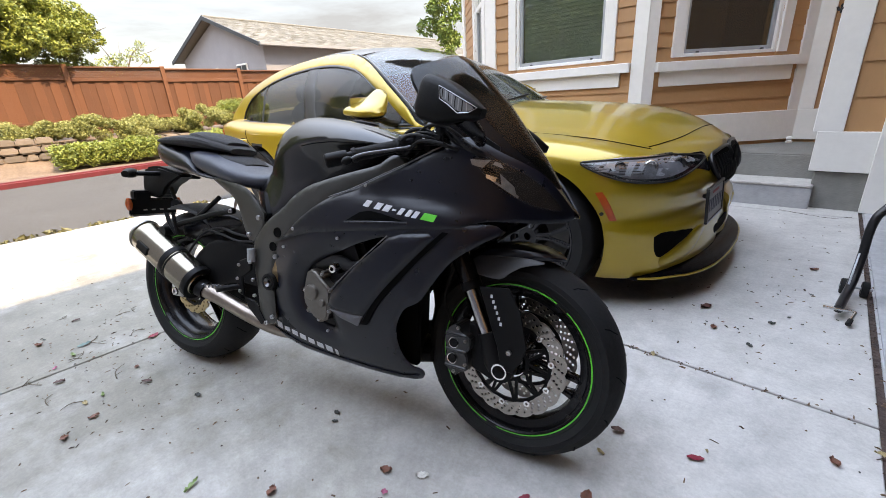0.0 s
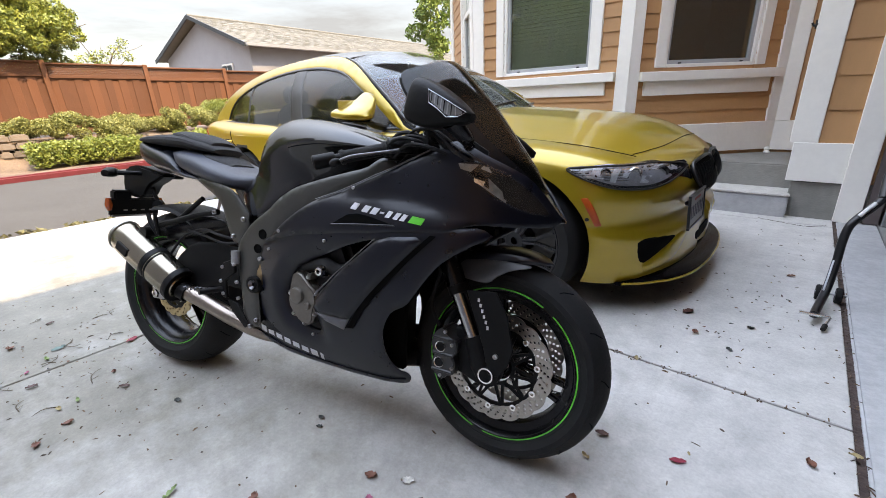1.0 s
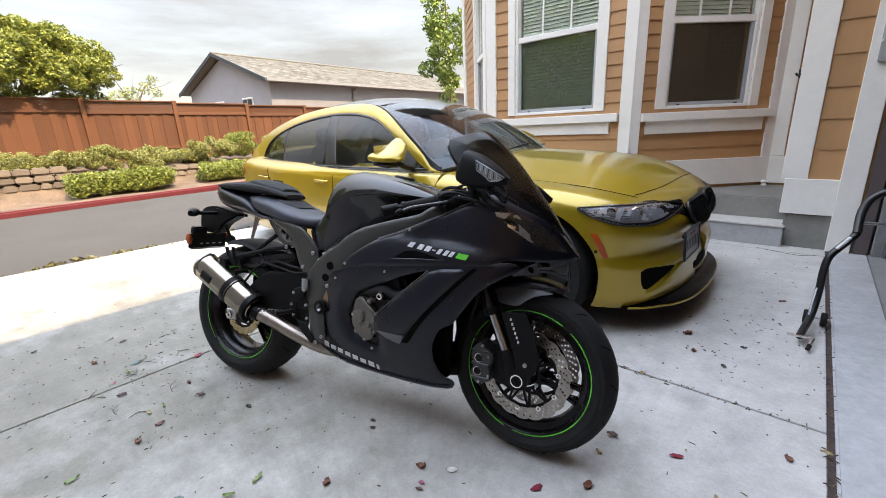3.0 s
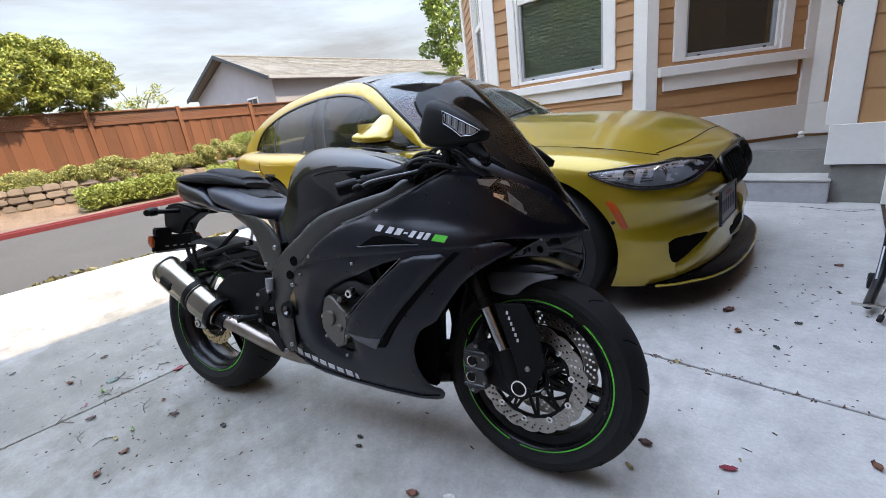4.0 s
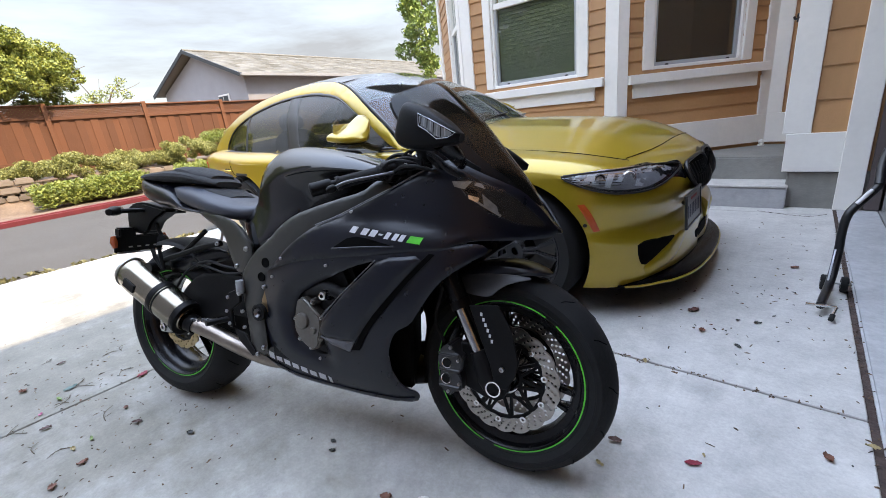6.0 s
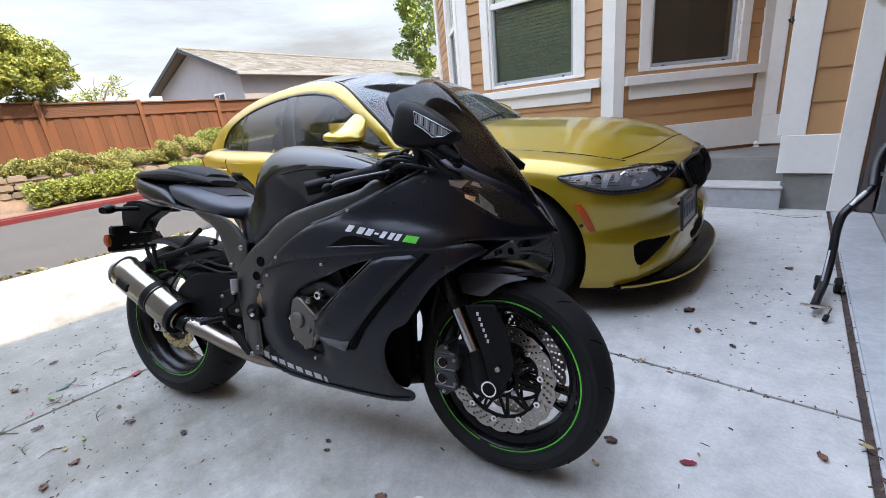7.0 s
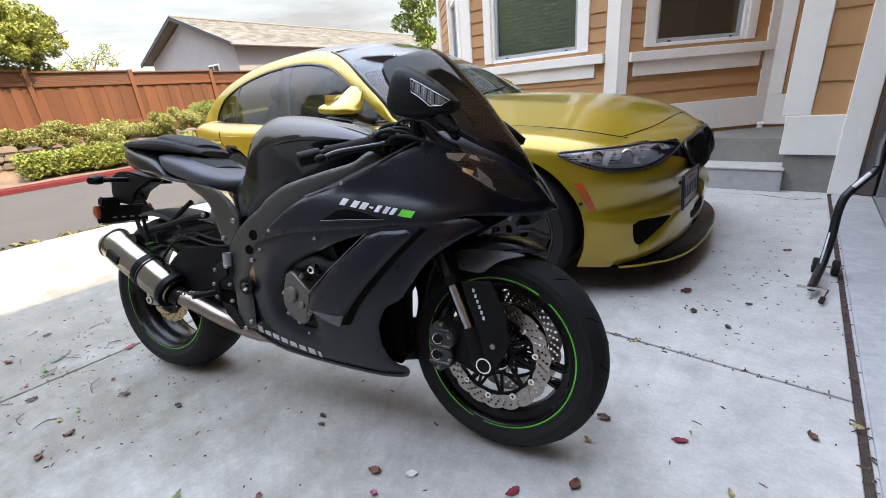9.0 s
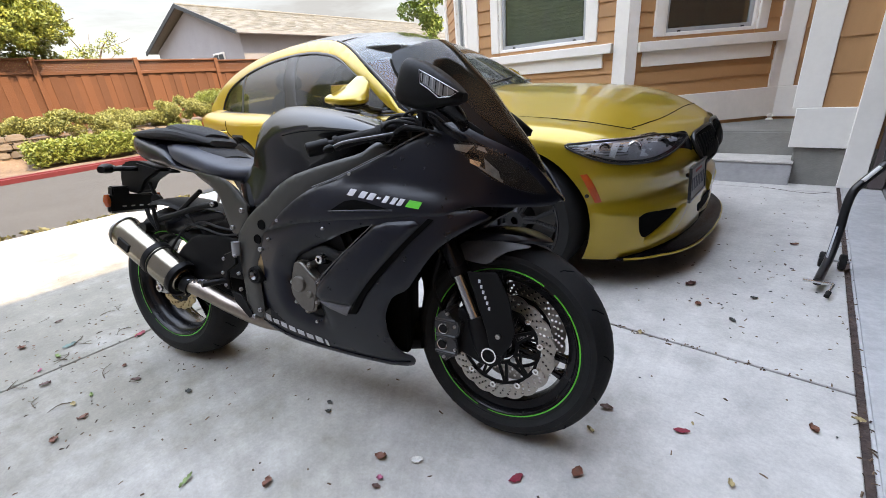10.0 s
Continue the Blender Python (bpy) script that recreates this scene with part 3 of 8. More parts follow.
fence_top = lambda y: 2.17 - 0.035 * math.floor((y - 1.96) / 2.0 + 0.01)
ip = -6
while ip < 9:
    y0 = 1.96 + 2.0 * ip
    zt = fence_top(y0)
    zb = 0.62
    f = thing("fence_panel", "red-brown stained board fence panel with lattice top", "fence", group="fence panels behind the bed")
    part("post", box(FX - 0.02, FX + 0.08, y0 - 0.05, y0 + 0.05, zb - 0.1, zt + 0.05, 0.008, 1), FENCE_WOOD, f)
    part("cap_rail", box(FX - 0.03, FX + 0.07, y0 + 0.052, y0 + 1.948, zt - 0.035, zt, 0.004, 1), FENCE_WOOD, f)
    part("middle_rail", box(FX - 0.02, FX + 0.055, y0 + 0.052, y0 + 1.948, zt - 0.33, zt - 0.26, 0.004, 1), FENCE_WOOD, f)
    part("lattice", lattice(y0 + 0.06, y0 + 1.94, zt - 0.26, zt - 0.036), FENCE_WOOD, f, "diagonal wooden lattice")
    part("bottom_rail", box(FX - 0.02, FX + 0.05, y0 + 0.052, y0 + 1.948, zb + 0.30, zb + 0.37, 0.004, 1), FENCE_WOOD, f)
    for k in range(13):
        yb = y0 + 0.055 + k * 0.146
        d = 0.020 * (k % 2)
        part("board", box(FX - 0.012 + d, FX + 0.006 + d, yb - 0.008 * (k % 2), yb + (0.152 if k % 2 else 0.145), zb, zt - 0.33, 0.002, 1), FENCE_WOOD, f)
    ip += 1

# ---- far grey house ----
fh = thing("far_house", "single-storey grey stucco house with a tan shingle roof", "house", pose(-16.3, 8.45, 0, 0, 0, 4))
EAVE, RIDGE = 3.30, 4.72
part("wall", slab([(-0.4, 0.0), (-7.6, 0.0), (-7.6, EAVE + 0.04), (-4.0, RIDGE - 0.16), (-0.4, EAVE + 0.04)], 15.0, plane="xz", at=0.25), STUCCO, fh, "grey stucco walls")
SHINGLES = random.Random(4)
for sgn in (1, -1):
    deck = slab([(0, EAVE - 0.03), (-4.0, RIDGE - 0.03), (-4.0, RIDGE + 0.01), (0, EAVE + 0.01)] if sgn > 0 else [(-8.0, EAVE - 0.03), (-4.0, RIDGE - 0.03), (-4.0, RIDGE + 0.01), (-8.0, EAVE + 0.01)], 15.7, plane="xz", at=-0.1)
    roof_deck = part("roof", deck, SHINGLE, fh, "tan asphalt shingles")
    part("barge_board", slab([(0, EAVE - 0.10), (-4.0, RIDGE - 0.10), (-4.0, RIDGE + 0.05), (0, EAVE + 0.05)] if sgn > 0 else [(-8.0, EAVE - 0.10), (-4.0, RIDGE - 0.10), (-4.0, RIDGE + 0.05), (-8.0, EAVE + 0.05)], 0.05, plane="xz", at=-0.16), GUTTER, fh, "dark slate barge board")
    if sgn < 0:
        continue
    # courses of shingle tabs, each lapped over the one below
    tabs = bmesh.new()
    courses = 19
    for r in range(courses):
        y = -0.1 - SHINGLES.uniform(0, 0.4)
        while y < 15.6:
            wd = SHINGLES.uniform(0.22, 0.46)
            t0, t1 = r / courses, min(1.0, (r + 1.08) / courses)
            up = 0.030 + SHINGLES.uniform(0, 0.014)
            q = [(-4.0 * t0, EAVE + (RIDGE - EAVE) * t0), (-4.0 * t1, EAVE + (RIDGE - EAVE) * t1)]
            a0, a1 = max(y, -0.1), min(y + wd - 0.012, 15.6)
            if a1 > a0:
                vs = [tabs.verts.new(v) for v in ((q[0][0], a0, q[0][1] + up), (q[0][0], a1, q[0][1] + up), (q[1][0], a1, q[1][1] + 0.016), (q[1][0], a0, q[1][1] + 0.016), (q[0][0], a0, q[0][1]), (q[0][0], a1, q[0][1]))]
                tabs.faces.new(vs[:4])
                tabs.faces.new((vs[1], vs[0], vs[4], vs[5]))
            y += wd
    tagged(part("shingle_layer", tabs, SHINGLE, roof_deck, smooth=None), "overlapping tan shingle tabs", kind="stuff")
part("ridge_cap", tube([(-4.0, -0.12, RIDGE + 0.03), (-4.0, 15.6, RIDGE + 0.03)], 0.06, 8), SHINGLE, fh)
part("gutter", box(-0.02, 0.11, -0.12, 15.6, EAVE - 0.08, EAVE + 0.05, 0.02, 2), mat("gutter_grey", (0.30, 0.30, 0.30), 0.5), fh, "pale metal gutter")
part("downpipe", tube(smooth_line([(0.05, 4.6, EAVE - 0.05), (-0.2, 4.6, EAVE - 0.2), (-0.33, 4.6, EAVE - 0.45), (-0.34, 4.6, 0.3)], 4), 0.04), mat("pipe_grey", (0.16, 0.16, 0.165), 0.5), fh, "pale downpipe")
FAR_PANE = mat("far_pane", (0.035, 0.042, 0.046), 0.35, vary=0.1, spec=0.15)
for xw in (-2.2, -4.75):
    w = part("window", box(xw - 0.42, xw + 0.42, 0.20, 0.26, 1.78, 2.78, 0.01, 1), WHITE, fh, "small white framed window")
    for s2 in (-0.2, 0.2):
        part("pane", box(xw + s2 - 0.17, xw + s2 + 0.17, 0.185, 0.199, 1.85, 2.71), FAR_PANE, w)


# ---- plants ----
def leafy(name, label, category, mtl, centres, radii, count, size, seed, trunk=None, group=""):
    t = thing(name, label, category, group=group)
    rng = np.random.default_rng(seed)
    v, f = leaf_cloud(rng, centres, radii, count, size)
    c = new("crown", cloud_mesh("crown", v, f, mtl))
    c.parent = t
    if trunk:
        b = bmesh.new()
        for line, r0, r1 in trunk:
            pts = smooth_line(line, 5)
            tube(pts, 0.1, 8, radii=[r0 + (r1 - r0) * i / (len(pts) - 1) for i in range(len(pts))], bm=b)
        part("trunk", b, BARK, t)
    return t


def clumps(rng, c, r, n, s):
    """n small balls scattered in a big one."""
    out, rad = [], []
    for _ in range(n):
        d = rng.normal(size=3)
        d = d / np.linalg.norm(d) * rng.uniform(0.3, 1.0) ** 0.5
        out.append(tuple(np.array(c) + d * np.array(r)))
        q = s * rng.uniform(0.6, 1.3)
        rad.append((q, q, q * 0.8))
    return out, rad


rng = np.random.default_rng(5)
cc, rr = clumps(rng, (-13.6, 0.98, 2.82), (1.10, 1.92, 1.08), 420, 0.19)
over = [(c, r) for c, r in zip(cc, rr) if c[2] > 2.42 or c[0] < -13.6]  # the crown hangs over the fence top
cc, rr = [c for c, _ in over], [r for _, r in over]
sc_, sr_ = [], []
for q, rq in (((-16.0, 3.7, 2.55), 0.20), ((-16.0, 4.1, 2.75), 0.16), ((-16.0, 4.35, 3.0), 0.13), ((-16.0, 3.4, 2.4), 0.25), ((-16.0, 3.1, 3.5), 0.2), ((-16.0, 4.45, 2.65), 0.12)):
    sc_.append(q)
    sr_.append((rq * 1.35, rq * 1.35, rq * 1.35))
leafy("tree", "broad green garden tree over the board fence", "tree", LEAF, cc, rr, 90000, 0.038, 11,
      [([(-13.9, -0.4, 0.0), (-13.9, -0.3, 1.2), (-13.8, 0.0, 2.4)], 0.12, 0.07), ([(-13.8, -0.1, 2.0), (-13.7, 1.0, 2.7), (-13.6, 2.1, 2.9)], 0.06, 0.015),
       ([(-13.8, 0.0, 2.3), (-13.6, 0.7, 3.0), (-13.5, 1.2, 3.6)], 0.05, 0.012), ([(-13.6, 1.9, 2.8), (-13.6, 2.6, 2.9), (-13.6, 3.1, 3.1)], 0.018, 0.005)])
leafy("sapling", "thin sparse sapling behind the board fence", "tree", LEAF, sc_, sr_, 1500, 0.034, 16,
      [([(-16.0, 3.6, 0.0), (-16.0, 3.7, 1.6), (-16.0, 4.0, 2.6), (-16.0, 4.35, 3.0)], 0.04, 0.008), ([(-16.0, 3.75, 2.0), (-16.0, 3.5, 2.7), (-16.0, 3.1, 3.5)], 0.02, 0.006), ([(-16.0, 3.8, 2.1), (-16.0, 4.45, 2.62)], 0.015, 0.005), ([(-16.0, 3.95, 2.45), (-16.0, 3.8, 2.8), (-16.0, 3.85, 3.1)], 0.010, 0.003), ([(-16.0, 4.1, 2.7), (-16.0, 4.6, 2.85), (-16.0, 4.9, 3.0)], 0.009, 0.003)])
cc, rr = clumps(rng, (-8.05, 9.6, 3.4), (0.62, 0.6, 1.6), 40, 0.24)
leafy("young_tree", "slender bright green tree beside the house", "tree", LEAF_LIGHT, cc, rr, 5200, 0.06, 12,
      [([(-7.9, 9.6, 0.0), (-7.9, 9.6, 2.0), (-8.0, 9.6, 4.6)], 0.06, 0.015)])
# clipped hedge and loose shrubs in the bed
def hedge(y0, y1, seed):
    g = np.random.default_rng(seed)
    c, r = [], []
    y = y0
    while y <= y1:
        for dx in (-0.16, 0.14):
            for z in (0.26, 0.42):
                c.append((-10.9 - 0.1 * (y - 2) + dx + g.uniform(-0.04, 0.04), y + g.uniform(-0.05, 0.05), z + g.uniform(-0.02, 0.04)))
                r.append((0.19, 0.17, 0.15 + g.uniform(-0.03, 0.03)))
        y += 0.17
    leafy("hedge", "low clipped bright green hedge behind the kerb", "hedge", LEAF_HEDGE, c, r, int(15000 * (y1 - y0) / 2), 0.032, seed, group="clipped hedges in the bed")


hedge(1.12, 2.90, 21)
hedge(3.72, 5.8, 22)


def shrub(x, y, z, rx, ry, rz, n, seed, mtl=None):
    g = np.random.default_rng(seed)
    c, r = clumps(g, (x, y, z), (rx, ry, rz), 26, 0.16)
    leafy("shrub", "loose grey-green shrub on the dry bed", "shrub", mtl or LEAF_SAGE, c, r, int(n * 3.2), 0.024, seed, group="shrubs on the bed")


shrub(-11.9, 1.55, 0.80, 0.40, 0.85, 0.22, 6000, 31)
shrub(-11.9, 0.35, 0.78, 0.40, 0.55, 0.18, 3000, 41)
shrub(-11.8, -0.9, 0.75, 0.40, 0.7, 0.2, 3500, 42)
shrub(-12.5, 3.3, 0.80, 0.3, 0.6, 0.16, 2400, 43)
shrub(-12.6, 7.6, 0.85, 0.4, 0.9, 0.25, 2600, 44)
shrub(-11.9, 2.8, 0.72, 0.35, 0.65, 0.18, 4200, 36)
shrub(-12.0, 4.15, 0.86, 0.4, 0.9, 0.28, 7000, 32)
shrub(-12.2, 5.2, 0.95, 0.35, 0.4, 0.30, 2200, 33, LEAF_HEDGE)
shrub(-12.1, 6.2, 0.85, 0.4, 0.7, 0.26, 2600, 34)
# stones of a low retaining wall
rw = thing("retaining_wall", "low rough tan stone retaining wall in the bed", "stone wall", kind="structure")
for row in range(4):
    y = 1.25 - 0.09 * (row % 2)
    while y > -4.0:
        ln = random.uniform(0.18, 0.34)
        part("stone", box(-11.55 - 0.02 * row, -11.25 - 0.02 * row + random.uniform(-0.02, 0.02), y - ln, y - 0.012, 0.12 + row * 0.15, 0.26 + row * 0.15, 0.03, 2), STONE, rw)
        y -= ln
for row in range(3):
    y = 1.25 + 0.09 * (row % 2)
    while y < 6.6:
        ln = random.uniform(0.18, 0.34)
        part("stone", box(-11.62 - 0.1 * (y - 1.25) - 0.02 * row, -11.32 - 0.1 * (y - 1.25) - 0.02 * row + random.uniform(-0.02, 0.02), y + 0.012, y + ln, 0.12 + row * 0.14, 0.25 + row * 0.14, 0.03, 2), STONE, rw)
        y += ln
# trees over the lane, seen in the panes and the paint
cc, rr = clumps(rng, (-12.6, -4.6, 4.3), (1.8, 1.7, 2.7), 60, 0.5)
leafy("tree", "wide green street tree across the lane", "tree", LEAF, cc, rr, 16000, 0.11, 13, [([(-12.6, -4.6, 0), (-12.6, -4.6, 2.3), (-12.4, -4.6, 4.2)], 0.18, 0.06)])
cc, rr = clumps(rng, (-10.9, -3.6, 1.25), (0.9, 1.3, 0.95), 34, 0.32)
leafy("bush", "tall dense green bush behind the kerb", "bush", LEAF_HEDGE, cc, rr, 9000, 0.07, 15, [([(-10.9, -3.6, 0.05), (-10.9, -3.6, 1.2)], 0.06, 0.03)])
# known only from reflections; added close by to block sky over the drive too
cc, rr = clumps(rng, (-7.2, -5.6, 3.1), (2.7, 2.0, 2.9), 84, 0.5)
leafy("tree", "rounded leafy tree beside the neighbouring drive", "tree", LEAF_LIGHT, cc, rr, 20000, 0.11, 14, [([(-7.2, -5.6, -0.1), (-7.2, -5.6, 1.4), (-7.1, -5.6, 3.4)], 0.14, 0.05)])
cc, rr = clumps(rng, (-9.4, -10.6, 2.2), (4.6, 0.9, 2.5), 150, 0.6)
leafy("tall_hedge", "tall bright green hedge beyond the neighbouring drive", "hedge", LEAF_HEDGE, cc, rr, 26000, 0.16, 17, [([(-9.4, -10.6, -0.1), (-9.4, -10.6, 2.2)], 0.10, 0.05)])

# dry weeds and leaf crumbs along the edge between the drive and the lane
g = np.random.default_rng(51)
wc = [(-5.10 + g.normal(0, 0.05), y + g.normal(0, 0.1), -0.005) for y in np.arange(-3.0, 6.0, 0.16)]
v, f = leaf_cloud(g, wc, [(0.05, 0.09, 0.016)] * len(wc), 1300, 0.026)
tagged(new("weeds", cloud_mesh("weeds", v, f, mat("dry_weed", (0.085, 0.080, 0.030), 0.7, col2=(0.21, 0.19, 0.085), scale=3, island="island"))), "thin dry weeds along the edge of the drive", "weeds", "", "stuff")

# ---- motorcycle ----
from mathutils.geometry import delaunay_2d_cdt

SATIN = mat("satin_charcoal_paint", (0.0048, 0.0056, 0.0105), 0.29, vary=0.1, scale=4, bump=0.003, bscale=200, coat=0.0, spec=0.36)
SATIN_BLACK = mat("black_paint", (0.0055, 0.0055, 0.0065), 0.26, vary=0.1, scale=4, coat=0.06, spec=0.28)
FRAME_PAINT = mat("charcoal_frame_paint", (0.030, 0.030, 0.027), 0.34, vary=0.12, scale=8, bump=0.008, bscale=150, spec=0.5)
BLACK_PLASTIC = mat("black_plastic", (0.004, 0.004, 0.0044), 0.5, vary=0.2, scale=10, bump=0.05, bscale=150, spec=0.16)
CALIPER = mat("caliper_paint", (0.016, 0.016, 0.018), 0.32, vary=0.2, scale=20, bump=0.03, bscale=120)
# pale grey for the highlights painted along cowl and vane edges
EDGE_SHINE = mat("edge_highlight", (0.07, 0.07, 0.075), 0.35, vary=0.2, scale=30)
VINYL = mat("seat_vinyl", (0.032, 0.036, 0.048), 0.5, vary=0.12, scale=6, bump=0.10, bscale=220)
VINYL_BLACK = mat("black_suede_vinyl", (0.010, 0.010, 0.011), 0.8, vary=0.15, scale=8, bump=0.15, bscale=260)
ENGINE = mat("cast_engine_metal", (0.011, 0.011, 0.012), 0.5, 0.6, vary=0.25, scale=12, bump=0.1, bscale=90)
COVER_METAL = mat("grey_clutch_cover", (0.16, 0.148, 0.132), 0.42, 0.8, vary=0.15, scale=12, bump=0.06, bscale=120)
TITAN = mat("brushed_titanium", (0.29, 0.26, 0.205), 0.22, 1.0, vary=0.10, scale=10, bump=0.02, bscale=300)
PIPE_STEEL = mat("stained_steel_pipe", (0.30, 0.25, 0.21), 0.3, 1.0, vary=0.2, scale=12)
DISC_STEEL = mat("brake_disc_steel", (0.36, 0.33, 0.30), 0.33, 1.0, vary=0.12, scale=30)
GOLD = mat("gold_steel", (0.46, 0.36, 0.20), 0.35, 1.0, vary=0.15, scale=20)
GREEN = mat("green_stripe", (0.06, 0.55, 0.04), 0.4, vary=0.1)
SILVER_INK = mat("silver_decal", (0.62, 0.63, 0.66), 0.4, 0.1, vary=0.05)
SMOKE = glassy("smoked_screen", (0.40, 0.375, 0.335), 0.03, 0.94, 1.40)
LENS = glassy("clear_lens", (0.96, 0.97, 0.97), 0.02, 0.97)
GREY_LENS = mat("smoky_lens", (0.25, 0.26, 0.27), 0.15, vary=0.1)
BOLT = mat("dull_bolt_steel", (0.46, 0.46, 0.47), 0.30, 1.0, vary=0.2, scale=20)
LEVER = mat("dark_lever_metal", (0.13, 0.13, 0.135), 0.32, 1.0, vary=0.2, scale=20)
AMBER = mat("amber_lens", (0.30, 0.055, 0.014), 0.2, vary=0.1)
BLACK_CAVITY = mat("black_cavity", (0.003, 0.003, 0.003), 0.8, vary=0.2, spec=0.05)
TANK_PAINT = mat("black_tank_paint", (0.007, 0.007, 0.0085), 0.15, vary=0.1, scale=4, coat=0.15, spec=0.5)
FORK_CHROME = mat("polished_fork_tube", (0.36, 0.36, 0.37), 0.16, 1.0, vary=0.1, scale=14)


def inside(pt, poly):
    x, y = pt
    hit = False
    for i in range(len(poly)):
        (a, b), (c, d) = poly[i], poly[i - 1]
        if (b > y) != (d > y) and x < (c - a) * (y - b) / (d - b) + a:
            hit = not hit
    return hit


def edge_gap(pt, polys):
    best = 9.0
    p = Vector(pt)
    for poly in polys:
        for i in range(len(poly)):
            a, b = Vector(poly[i - 1]), Vector(poly[i])
            ab = b - a
            t = max(0.0, min(1.0, (p - a).dot(ab) / max(ab.length_squared, 1e-12)))
            best = min(best, (p - a - ab * t).length)
    return best


def resample(poly, step):
    out = []
    for i in range(len(poly)):
        a, b = Vector(poly[i]), Vector(poly[(i + 1) % len(poly)])
        n = max(1, int((b - a).length / step))
        out += [tuple(a + (b - a) * k / n) for k in range(n)]
    return out


def soften(poly, n=2, sharp=50):
    """Round a polygon's corners by cutting them n times."""
    p = [Vector(q) for q in poly]
    for _ in range(n):
        q = []
        for i in range(len(p)):
            a, b = p[i], p[(i + 1) % len(p)]
            q += [a + (b - a) * 0.22, a + (b - a) * 0.78]
        p = q
    return [tuple(v) for v in p]


def shell(poly, width, thick=0.006, holes=(), step=0.022, out=0.0, side=-1, roll=0.012, drop=0.005, soft=1):
    """A curved panel: a polygon in the side view (x, z), bulged sideways by width(x, z), with rolled edges."""
    poly = soften(poly, soft)
    holes = [soften(h, soft) for h in holes]
    rim = [resample(q, step) for q in (poly, *holes)]
    pts, edges = [], []
    for q in rim:
        k = len(pts)
        pts += q
        edges += [(k + i, k + (i + 1) % len(q)) for i in range(len(q))]
    xs, zs = [p[0] for p in poly], [p[1] for p in poly]
    full = [poly, *holes]

    def ok(c):
        return inside(c, poly) and not any(inside(c, h) for h in holes)

    z, row = min(zs), 0
    while z < max(zs):
        x = min(xs) + (step / 2 if row % 2 else 0)
        while x < max(xs):
            if ok((x, z)) and edge_gap((x, z), full) > step * 0.35:
                pts.append((x, z))
            x += step
        z += step * 0.87
        row += 1
    for inset in (roll * 0.33, roll * 0.75):
        for q in rim:
            n = len(q)
            for i in range(n):
                a, b, c = Vector(q[i - 1]), Vector(q[i]), Vector(q[(i + 1) % n])
                d = (c - a)
                if d.length < 1e-9:
                    continue
                nv = Vector((-d.y, d.x)).normalized() * inset
                for s in (1, -1):
                    e = tuple(b + nv * s)
                    if ok(e) and edge_gap(e, full) > inset * 0.8:
                        pts.append(e)
    res = delaunay_2d_cdt([Vector(p) for p in pts], edges, [], 0, 1e-5)
    b = bmesh.new()
    vs = []
    for v in res[0]:
        g = edge_gap(v, full)
        dip = drop * max(0.0, 1 - g / roll) ** 2
        vs.append(b.verts.new((v.x, side * (width(v.x, v.y) + out - dip), v.y)))
    for f in res[2]:
        c = sum((Vector(res[0][i]) for i in f), Vector((0, 0))) / len(f)
        if ok(c):
            b.faces.new([vs[i] for i in f])
    for v in [v for v in b.verts if not v.link_faces]:
        b.verts.remove(v)
    for f in b.faces:
        f.normal_update()
        if f.normal.y * side < 0:
            f.normal_flip()
    if thick:
        bmesh.ops.solidify(b, geom=b.faces[:], thickness=thick)
    return b


def loft(stations, ring, closed_ring=True):
    """Skin over rings: ring(x) gives a list of points for each station; both ends are closed."""
    b = bmesh.new()
    rows = [[b.verts.new(p) for p in ring(s)] for s in stations]
    n = len(rows[0])
    for r, q in zip(rows[:-1], rows[1:]):
        for k in range(n if closed_ring else n - 1):
            b.faces.new((r[k], r[(k + 1) % n], q[(k + 1) % n], q[k]))
    if closed_ring:
        b.faces.new(rows[0][::-1])
        b.faces.new(rows[-1])
    bmesh.ops.recalc_face_normals(b, faces=b.faces)
    return b


def pod(keys_w, keys_t, keys_b, x0, x1, n=26, m=24, pw=2.4, y0=0.0, knee=0.0):
    """A rounded body along x: half-width, top and bottom by keys; superellipse sections."""
    def ring(x):
        w, t, bo = lerp_keys(keys_w, x), lerp_keys(keys_t, x), lerp_keys(keys_b, x)
        c, h = (t + bo) / 2, (t - bo) / 2
        pts = []
        for k in range(m):
            u = 2 * math.pi * k / m
            cu, su = math.cos(u), math.sin(u)
            yy = w * math.copysign(abs(cu) ** (2 / pw), cu)
            zz = h * math.copysign(abs(su) ** (2 / pw), su)
            if knee and zz < 0.3 * h:
                yy *= 1 - knee * min(1, (0.3 * h - zz) / (1.2 * h))
            pts.append((x, y0 + yy, c + zz))
        return pts
    return loft([x0 + (x1 - x0) * (0.5 - 0.5 * math.cos(math.pi * k / n)) for k in range(n + 1)], ring)


def screw(p, r=0.008, side=-1, material=None, parent=None, name="bolt", depth=0.006):
    r, depth = r * 0.78, depth * 0.6
    b = lathe([(0.0, -side * 0.001), (r * 0.45, -side * 0.001), (r * 0.5, side * depth * 0.7), (r * 0.9, side * depth), (r, side * depth * 0.7), (r, -side * 0.004)], 12)
    return part(name, b, material if material and material is not CHROME else BOLT, parent, m=Matrix.Translation(p))


BIKE = Matrix.Translation((-0.278, 0.857, 0)) @ pose(0, 0, 0, 0, 0, 16.55) @ pose(0, 0, 0, -12.3, 0, 0)
bike = thing("motorcycle", "matt black sports motorcycle leaning on its side stand", "motorcycle", BIKE)
STEER = pose(0, 0, 0, 0, 0, -6)


